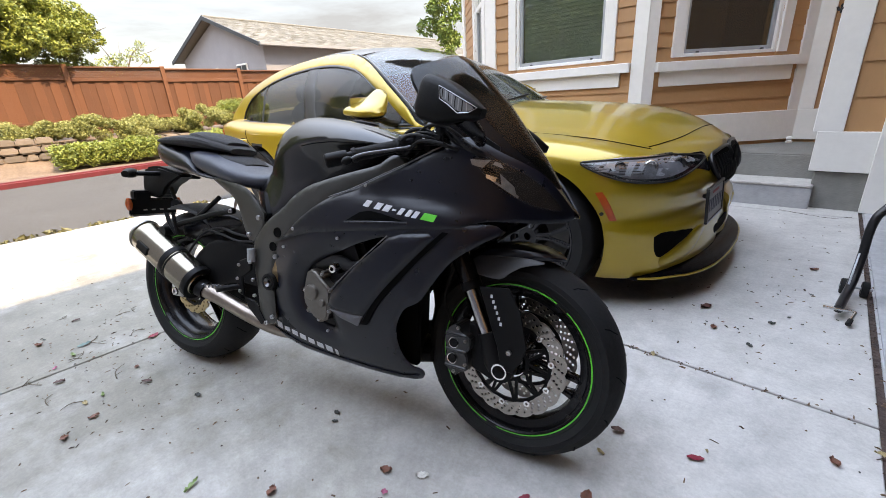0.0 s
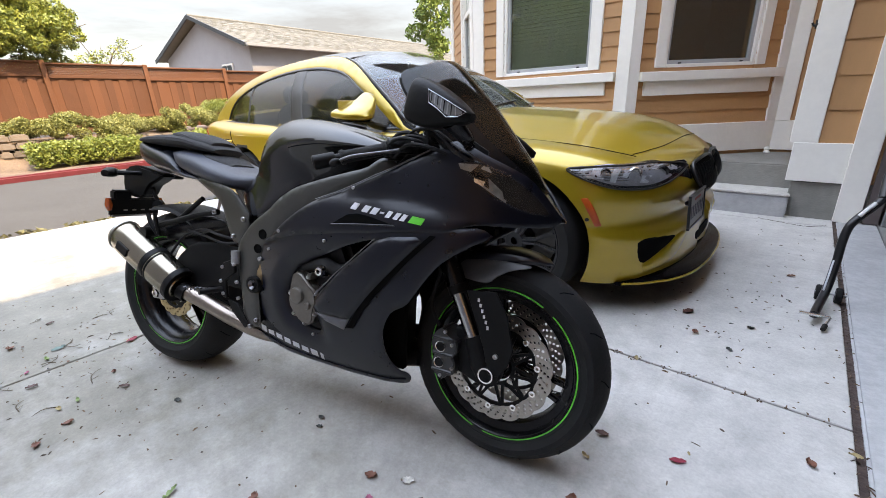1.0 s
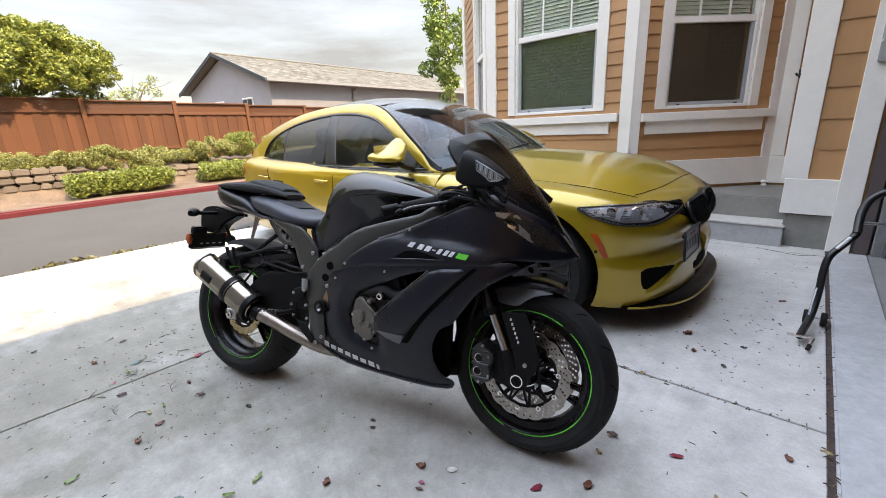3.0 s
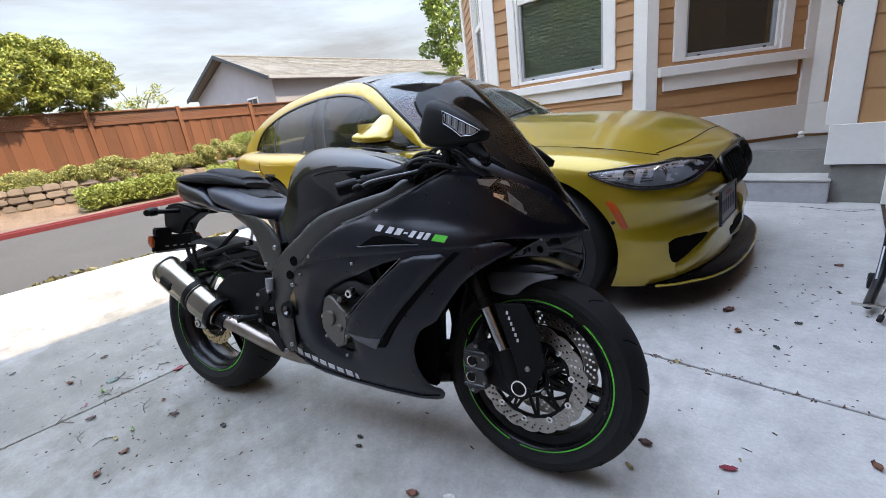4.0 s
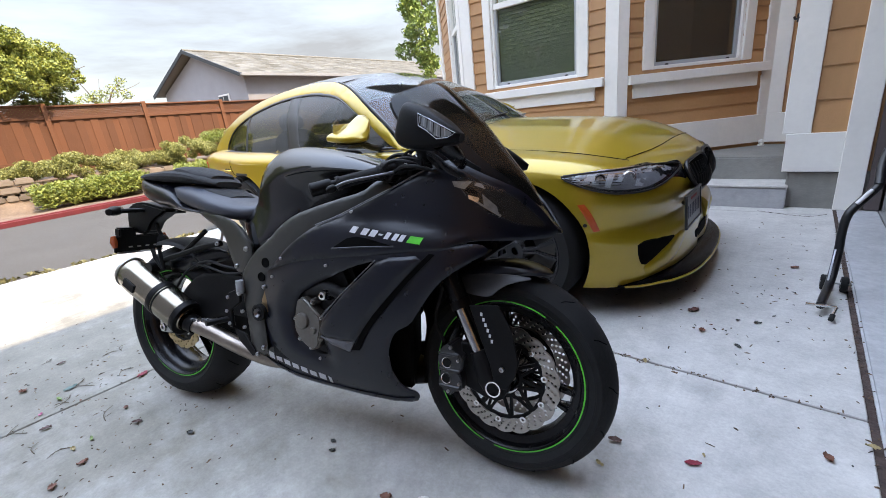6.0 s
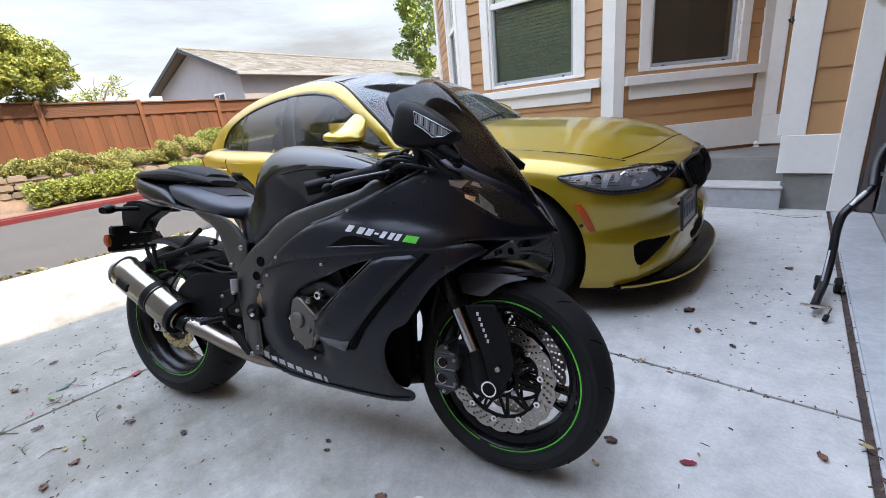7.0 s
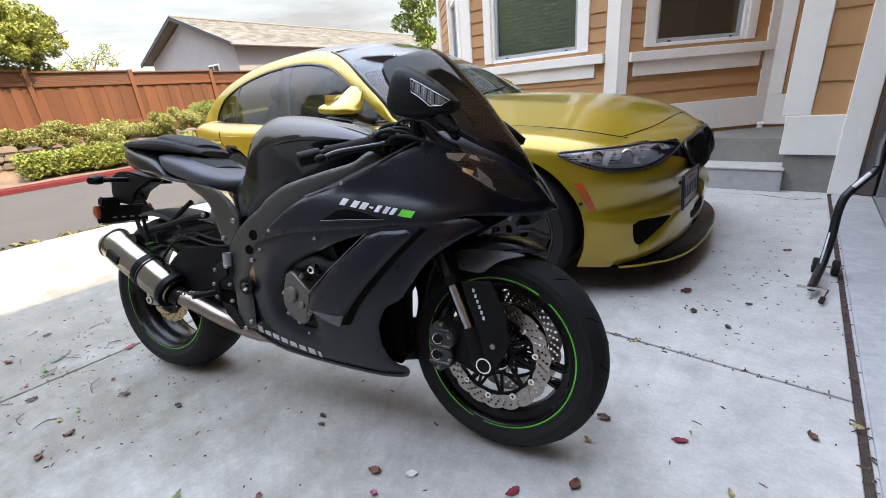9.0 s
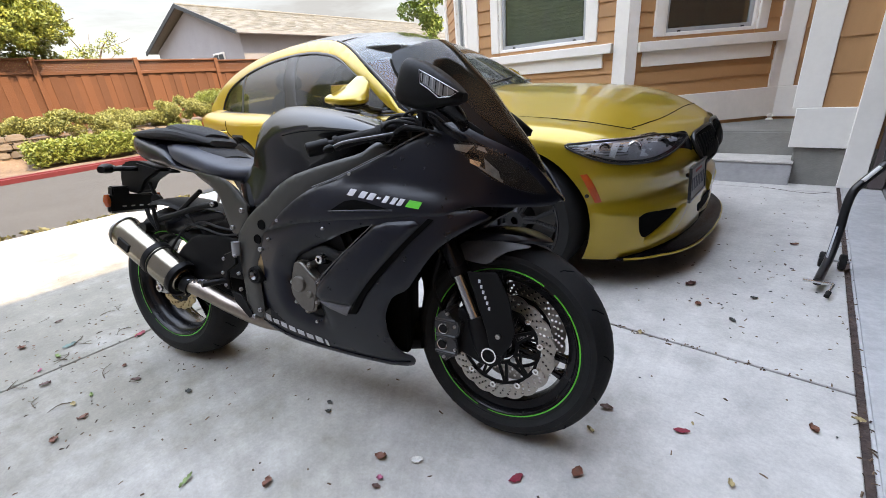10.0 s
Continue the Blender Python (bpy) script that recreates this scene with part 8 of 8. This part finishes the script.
# lip under the bumper
lip = bmesh.new()
rows = []
for k in range(41):
    y = -0.755 + 1.51 * k / 40
    d = front_d(y, 0.19)
    o = 0.070 * max(0.0, 1 - (abs(y) / 0.78) ** 3.0) + 0.003
    tp = 0.048 * (abs(y) / 0.755) ** 5
    nx = 1.0 if abs(y) < 0.6 else 0.75
    e = 0.016 * (abs(y) / 0.755) ** 4
    rows.append([lip.verts.new((v[0], v[1], v[2] + e)) for v in ((-d - 0.06, y, 0.200 - tp), (-d + 0.004, y * 1.0, 0.195 - tp), (-d + o * nx, y * 1.015, 0.164 - tp * 0.3), (-d + o * nx + 0.004, y * 1.018, 0.154 - tp * 0.2), (-d + o * nx - 0.01, y * 1.01, 0.144 - tp * 0.2), (-d - 0.10, y, 0.144 - tp * 0.2))])
for a, b_ in zip(rows[:-1], rows[1:]):
    for k in range(6):
        lip.faces.new((a[k], a[(k + 1) % 6], b_[(k + 1) % 6], b_[k]))
lip.faces.new(rows[0][::-1])
lip.faces.new(rows[-1])
bmesh.ops.recalc_face_normals(lip, faces=lip.faces)
spl = part("splitter", lip, CARBON, car, "dark carbon front splitter", smooth=30)
part("splitter_edge", tube([(-front_d(y, 0.19) + (0.070 * max(0.0, 1 - (abs(y) / 0.78) ** 3.0) + 0.003) * (1.0 if abs(y) < 0.6 else 0.75) + 0.004, y * 1.018, 0.151 + 0.016 * (abs(y) / 0.755) ** 4) for y in [-0.755 + 1.51 * k / 40 for k in range(41)]], 0.006, 6), YELLOW, spl)
# number plate on a bracket: bars only
pl = part("number_plate", box(-0.003, 0.003, -0.152, 0.152, -0.076, 0.076, 0.004, 1), mat("plate_white", (0.24, 0.245, 0.25), 0.4, vary=0.08), car, "pale number plate in a dark frame", m=pose(0.020, -0.445, 0.498, 0, -4, -1) @ Matrix.Scale(0.94, 4))
fr = bmesh.new()
for y0, y1, z0, z1 in ((-0.162, 0.162, 0.072, 0.084), (-0.162, 0.162, -0.084, -0.072), (-0.162, -0.148, -0.072, 0.072), (0.148, 0.162, -0.072, 0.072)):
    box(-0.005, 0.008, y0, y1, z0, z1, 0.002, 1, bm=fr)
part("plate_frame", fr, TRIM, pl, "black plate frame")
for k in range(7):
    y = -0.115 + k * 0.038
    part("plate_bar", box(0.0032, 0.0045, y - 0.009, y + 0.009, -0.036, 0.026), mat("plate_ink", (0.03, 0.034, 0.06), 0.5, vary=0.1) if k == 0 else bpy.data.materials["plate_ink"], pl)
part("plate_header", box(0.0032, 0.0045, -0.06, 0.06, 0.046, 0.058), mat("plate_red", (0.35, 0.05, 0.05), 0.5), pl)
part("plate_arm", tube([(-0.004, 0.03, 0), (-0.06, 0.08, 0.0)], 0.012, 8), TRIM, pl)

# ---- loose things ----
# paddock stand across the threshold
ps = thing("paddock_stand", "black tubular paddock stand with small wheels beside the garage", "paddock stand")
TOP = [(0.585, 2.71, 0.525), (0.589, 2.77, 0.625), (0.620, 2.80, 0.700), (0.70, 2.82, 0.737), (0.785, 2.82, 0.705), (0.832, 2.80, 0.635), (0.842, 2.78, 0.555)]
part("handle", tube(smooth_line(TOP, 6), 0.019, 14), BLACK_TUBE, ps)
part("cross_bar", tube([(0.595, 2.74, 0.575), (0.835, 2.79, 0.568)], 0.008, 10), STEEL, ps)
for q, wx in (([(0.586, 2.72, 0.540), (0.578, 2.71, 0.508), (0.514, 2.665, 0.422), (0.495, 2.65, 0.380), (0.488, 2.64, 0.311), (0.488, 2.625, 0.23), (0.484, 2.60, 0.15), (0.475, 2.55, 0.088), (0.459, 2.46, 0.058), (0.441, 2.33, 0.050)], 0.512), ([(0.842, 2.78, 0.565), (0.852, 2.78, 0.53), (0.925, 2.76, 0.43), (0.942, 2.72, 0.36), (0.918, 2.58, 0.145), (0.893, 2.46, 0.075), (0.870, 2.34, 0.060)], 0.916)):
    arm = part("arm", tube(smooth_line(q, 5), 0.0175, 14), BLACK_TUBE, ps)
    a, b_ = Vector(q[1]), Vector(q[2])
    part("label", tube([a.lerp(b_, 0.15) + Vector((-0.004, -0.016, 0.008)), a.lerp(b_, 0.85) + Vector((-0.004, -0.016, 0.008))], 0.009, 8), mat("pale_sticker", (0.6, 0.6, 0.6), 0.5) if wx < 0.6 else bpy.data.materials["pale_sticker"], arm, "pale sticker")
    wy = 2.655 if wx < 0.6 else 2.60
    for o in (-0.052, 0.022) if wx < 0.6 else (-0.045, 0.045):
        part("caster", lathe([(0.008, -0.013), (0.035, -0.013), (0.039, -0.008), (0.039, 0.008), (0.035, 0.013), (0.008, 0.013)], 28, "x"), RUBBER, ps, "small black wheel", m=pose(wx + o, wy, 0.040 if wx < 0.6 else 0.051))
    part("wheel_axle", tube([(wx - 0.07, wy, 0.042 if wx < 0.6 else 0.053), (wx + 0.05, wy, 0.042 if wx < 0.6 else 0.053)], 0.006, 8), STEEL, ps)
    f = Vector(q[-1])
    hk = part("hook_bar", tube([f + Vector((-0.05, -0.005, 0.0)), f + Vector((0.055, 0.005, 0.0))], 0.007, 10), CHROME, ps, "chrome swingarm pad bar")
    e = 0.055 if wx < 0.6 else -0.05
    part("hook", tube([f + Vector((e, 0.0, 0.0)), f + Vector((e * 0.74, -0.050, -0.024))], 0.006, 8), CHROME, ps)
    part("hook_pad", tube([f + Vector((e * 0.78, -0.042, -0.020)), f + Vector((e * 0.66, -0.068, -0.032))], 0.010, 10), RUBBER, ps)
    part("strip", tube([Vector(q[-5]) + Vector((-0.012, -0.018, 0.0)), Vector(q[-3]) + Vector((-0.010, -0.018, 0.010))], 0.004, 6), STEEL, ps)
# cardboard box just inside the garage
cbx = thing("cardboard_box", "small open brown cardboard box on the garage floor", "box", pose(0.955, 2.98, 0.011, 0, 0, 24))
KRAFT = mat("kraft_board", (0.36, 0.20, 0.09), 0.85, vary=0.15, scale=8)
for x0, x1, y0, y1 in ((-0.11, 0.11, -0.085, -0.081), (-0.11, 0.11, 0.081, 0.085), (-0.11, -0.106, -0.081, 0.081), (0.106, 0.11, -0.081, 0.081)):
    part("side", box(x0, x1, y0, y1, 0.0, 0.12), KRAFT, cbx)
part("bottom", box(-0.106, 0.106, -0.081, 0.081, 0.0, 0.004), KRAFT, cbx)
part("flap", box(-0.11, 0.11, -0.07, 0.0, -0.002, 0.002), KRAFT, cbx, m=pose(0, -0.085, 0.122, 35, 0, 0))
part("wrapping", pod([(-0.07, 0.03), (0, 0.06), (0.07, 0.03)], [(-0.07, 0.10), (0, 0.14), (0.07, 0.11)], [(-0.07, 0.05), (0.07, 0.05)], -0.07, 0.07, 6, 10), mat("white_plastic_bag", (0.6, 0.6, 0.62), 0.4), cbx, "white plastic wrapping")
# dark red tool cabinet deep in the garage
tc = thing("tool_cabinet", "dark red metal cabinet standing inside the garage", "cabinet", pose(1.75, 4.0, 0.011))
CABRED = mat("dark_red_enamel", (0.10, 0.010, 0.012), 0.4, vary=0.15)
part("body", box(-0.35, 0.35, -0.3, 0.3, 0.0, 1.7, 0.015, 2), CABRED, tc)
for k in range(5):
    dr = part("drawer", box(-0.33, 0.33, -0.315, -0.302, 0.06 + 0.32 * k, 0.34 + 0.32 * k, 0.006, 1), CABRED, tc)
    part("handle", tube([(-0.25, -0.335, 0.31 + 0.32 * k), (0.25, -0.335, 0.31 + 0.32 * k)], 0.008, 8), STEEL, dr)
# keypad on the door casing
kp = thing("keypad", "grey plastic garage keypad with a flip cover", "keypad", pose(0.640, YG - 0.052, 1.59) @ Matrix.Scale(1.22, 4))
part("body", box(-0.035, 0.035, -0.022, 0.0, -0.10, 0.02, 0.006, 2), mat("grey_plastic", (0.30, 0.30, 0.31), 0.45), kp)
part("cover", box(-0.036, 0.036, -0.030, 0.0, 0.022, 0.125, 0.008, 2), mat("pale_grey_plastic", (0.42, 0.43, 0.45), 0.3), kp, "paler flip cover")
part("window", box(-0.024, 0.024, -0.033, -0.0305, 0.04, 0.11, 0.001, 1), mat("keypad_pane", (0.5, 0.52, 0.55), 0.15), kp)
# small hose hook on the corner board, door stop on the porch
hk = thing("wall_hook", "small dark hook on the white corner board", "hook", pose(0.172, YG - 0.016, 1.44))
part("plate", box(-0.014, 0.014, -0.006, 0.0, -0.03, 0.03, 0.003, 1), BLACK_TUBE, hk)
part("peg", tube(smooth_line([(0, -0.006, 0.0), (-0.02, -0.03, -0.01), (-0.03, -0.035, 0.01)], 4), 0.008, 8), BLACK_TUBE, hk)
ds = thing("door_stop", "small white knob at the foot of the porch wall", "knob", pose(-0.02, YL + 1.06, 0.386))
part("base", lathe([(0.0, 0.0), (0.03, 0.0), (0.028, 0.012), (0.016, 0.02)], 18, "z"), WHITE, ds)
part("ball", lathe([(0.0, 0.060), (0.018, 0.056), (0.027, 0.042), (0.027, 0.032), (0.016, 0.018), (0.0, 0.016)], 18, "z"), WHITE, ds)

# ---- fallen leaves and grit on the drive ----
def leaf_mesh(name, ln, wd, curl, col, rough=0.6, twist=0.0):
    b = bmesh.new()
    n = 9
    rows = []
    jag = random.Random(name)
    for i in range(n + 1):
        t = i / n
        w, w2 = [wd * math.sin(math.pi * min(1, t * 0.92 + 0.04)) ** 0.8 * jag.uniform(0.62, 1.12) for _ in range(2)]
        x = ln * (t - 0.5)
        z = 0.003 + curl * ((t - 0.5) ** 2) * 3 + twist * math.sin(t * 4) * 0.006
        rows.append([b.verts.new((x, -w, z + curl * jag.uniform(0.2, 1.3))), b.verts.new((x, wd * jag.uniform(-0.12, 0.12), z * 0.4 + 0.001)), b.verts.new((x, w2, z + curl * jag.uniform(0.2, 1.3 - twist)))])
    for a, c in zip(rows[:-1], rows[1:]):
        for k in range(2):
            b.faces.new((a[k], a[k + 1], c[k + 1], c[k]))
    bmesh.ops.remove_doubles(b, verts=b.verts, dist=0.0004)
    return mesh_of(b, name, mat("leaf_" + name, col, rough, vary=0.3, scale=40), 60)


LM = {
    "red": leaf_mesh("crimson", 0.062, 0.018, 0.003, (0.22, 0.012, 0.03)),
    "brown": leaf_mesh("brown", 0.046, 0.017, 0.007, (0.15, 0.052, 0.030)),
    "broad": leaf_mesh("broad_brown", 0.085, 0.024, 0.011, (0.105, 0.036, 0.030), twist=0.3),
    "dark": leaf_mesh("dark", 0.044, 0.014, 0.006, (0.085, 0.036, 0.028), twist=0.5),
    "black": leaf_mesh("blackened", 0.030, 0.011, 0.004, (0.025, 0.028, 0.025)),
    "white": leaf_mesh("bleached", 0.048, 0.017, 0.006, (0.62, 0.60, 0.54)),
    "green": leaf_mesh("fresh", 0.050, 0.010, 0.006, (0.20, 0.28, 0.10)),
    "blue": leaf_mesh("bluish", 0.060, 0.019, 0.004, (0.10, 0.16, 0.14)),
    "tan": leaf_mesh("tan", 0.034, 0.011, 0.004, (0.34, 0.26, 0.12)),
    "pink": leaf_mesh("petal", 0.022, 0.010, 0.004, (0.42, 0.10, 0.18)),
}
WORDS = {"red": "crimson fallen leaf", "brown": "curled brown fallen leaf", "broad": "broad torn red-brown leaf", "dark": "dark shrivelled fallen leaf", "black": "small blackened leaf scrap", "white": "bleached pale leaf", "green": "fresh green narrow leaf", "blue": "blue-green oval leaf", "tan": "dry tan leaf", "pink": "bright pink petal"}
SPOTS = [("broad", -0.015, 2.135), ("brown", 0.348, 2.918), ("red", 0.157, 1.142), ("white", -0.416, 0.603), ("brown", -0.512, 0.551), ("brown", -0.712, 0.299), ("green", -0.915, 0.158), ("green", -0.924, 0.065), ("blue", -1.035, -0.049), ("tan", -1.06, -0.09), ("green", -1.427, -0.265),
         ("black", -1.336, 0.318), ("green", -1.649, 0.079), ("dark", -1.602, 0.215), ("blue", -2.193, 0.102), ("dark", -1.901, -0.023), ("black", -2.827, -0.242), ("dark", -0.053, 1.111), ("tan", -0.091, 1.594), ("tan", -1.642, 0.023), ("brown", -2.378, -0.044), ("black", 0.188, 1.879), ("black", 0.237, 2.129),
         ("tan", 0.292, 1.029), ("tan", -0.06, 0.997), ("brown", -0.03, 0.832), ("black", -0.83, 0.599), ("red", -0.541, 0.321), ("red", -0.156, 0.721), ("pink", -2.05, -0.02), ("pink", -0.46, 0.50), ("brown", -1.52, 0.03), ("brown", -1.47, -0.06), ("green", -2.12, 0.05), ("dark", -2.55, 0.12), ("red", -2.0, 0.34), ("black", -0.80, 0.57), ("brown", 0.45, 1.36), ("red", 0.50, 1.10), ("tan", 0.545, 1.46), ("brown", 0.05, 1.95), ("brown", -0.12, 1.24)]
rnd = random.Random(7)
for kind_, x, y in SPOTS:
    lf = new("fallen_leaf", LM[kind_])
    lf.matrix_world = pose(x, y, 0.002 if x < 0.53 else 0.008, rnd.uniform(-8, 8), rnd.uniform(-8, 8), rnd.uniform(0, 360)) @ Matrix.Scale(rnd.uniform(0.70, 1.0), 4)
    tagged(lf, WORDS[kind_] + " on the concrete drive", "leaf", "fallen leaves on the drive")
for k in range(46):
    x, y = rnd.uniform(-3.4, 0.5), rnd.uniform(-0.4, 3.4)
    if rnd.random() < 0.45:
        x, y = rnd.gauss(0.2, 0.18), rnd.gauss(2.15, 0.45)
        x = min(x, 0.5)
    elif rnd.random() < 0.4:
        x, y = rnd.gauss(-2.1, 0.35), rnd.gauss(0.1, 0.2)
    kind_ = rnd.choice(["black", "black", "brown", "dark", "tan"])
    lf = new("fallen_leaf", LM[kind_])
    lf.matrix_world = pose(x, y, 0.002, 0, 0, rnd.uniform(0, 360)) @ Matrix.Scale(rnd.uniform(0.25, 0.6), 4)
    tagged(lf, WORDS[kind_] + " on the concrete drive", "leaf", "fallen leaves on the drive")
crack = [Vector((0.081, 4.242, 0.0)), Vector((0.197, 4.194, 0.0)), Vector((0.305, 4.149, 0.0)), Vector((0.407, 4.142, 0.0)), Vector((0.512, 4.228, 0.0))]
ck = [p + Vector((0, rnd.uniform(-0.006, 0.006), 0.0)) for p in smooth_line(crack, 6)]
tagged(part("crack", tube(ck, 0.003, 5, radii=[0.0012 + 0.0022 * rnd.random() for _ in ck]), JOINT), "fine dark crack across the concrete drive", "crack", kind="structure")
TWIG = mat("dry_twig", (0.10, 0.075, 0.05), 0.9, vary=0.4, scale=30)
for k in range(13):
    x, y, a = rnd.gauss(-1.95, 0.42), rnd.gauss(0.16, 0.20), rnd.uniform(0, 6.28)
    ln, bend = rnd.uniform(0.05, 0.13), rnd.uniform(-0.03, 0.03)
    stem = [(x + ln * u * math.cos(a) - bend * math.sin(3 * u) * math.sin(a), y + ln * u * math.sin(a) + bend * math.sin(3 * u) * math.cos(a), 0.003 + 0.004 * math.sin(math.pi * u)) for u in (0, 0.2, 0.4, 0.6, 0.8, 1.0)]
    tw = tube(stem, 0.0014, 5, radii=[0.0018, 0.0017, 0.0016, 0.0014, 0.0012, 0.0008])
    for q in (1, 3):
        p = Vector(stem[q])
        tube([p, p + Vector((math.cos(a + 0.8 * (q - 2)), math.sin(a + 0.8 * (q - 2)), 0.06)) * ln * 0.25], 0.0009, 5, bm=tw)
    tagged(part("twig", tw, TWIG), "thin dry brown twig lying on the concrete drive", "twig", "twigs on the drive")
# grit, twigs and crumbs, beyond counting
g = np.random.default_rng(3)
gv, gf = [], []
for k in range(900):
    if k > 640:
        x, y = g.normal(-1.9, 0.6), g.normal(0.2, 0.3)
    elif k < 330:
        x, y = g.uniform(-3.2, 0.52), g.uniform(-0.6, 4.1)
    elif k < 420:
        x, y = g.uniform(-0.6, 0.5), 1.6 + g.normal(0, 0.010)
    elif k < 560:
        x, y = 0.56 + g.normal(0, 0.012), g.uniform(0.5, 4.3)
    else:
        x, y = g.normal(0.15, 0.25), g.normal(2.2, 0.5)
        x = min(x, 0.53)
    ln, wd, a = abs(g.normal(0.0035, 0.003)) + 0.002, g.uniform(0.0012, 0.003), g.uniform(0, 6.3)
    c, s_ = math.cos(a), math.sin(a)
    z = 0.0005 if x < 0.53 else 0.002
    i = len(gv)
    for u, v, h in ((-ln, -wd, 0), (ln, -wd, 0), (ln, wd, 0), (-ln, wd, 0), (0, 0, wd * 1.5)):
        gv.append((x + u * c - v * s_, y + u * s_ + v * c, z + h))
    gf += [(i, i + 1, i + 4), (i + 1, i + 2, i + 4), (i + 2, i + 3, i + 4), (i + 3, i, i + 4)]
me = bpy.data.meshes.new("leaf_litter")
me.from_pydata(gv, [], gf)
me.materials.append(mat("litter", (0.05, 0.032, 0.022), 0.9, col2=(0.16, 0.10, 0.06), scale=30, island="island"))
tagged(new("leaf_litter", me), "scattered dark twigs, grit and leaf crumbs on the drive", "litter", "", "stuff")
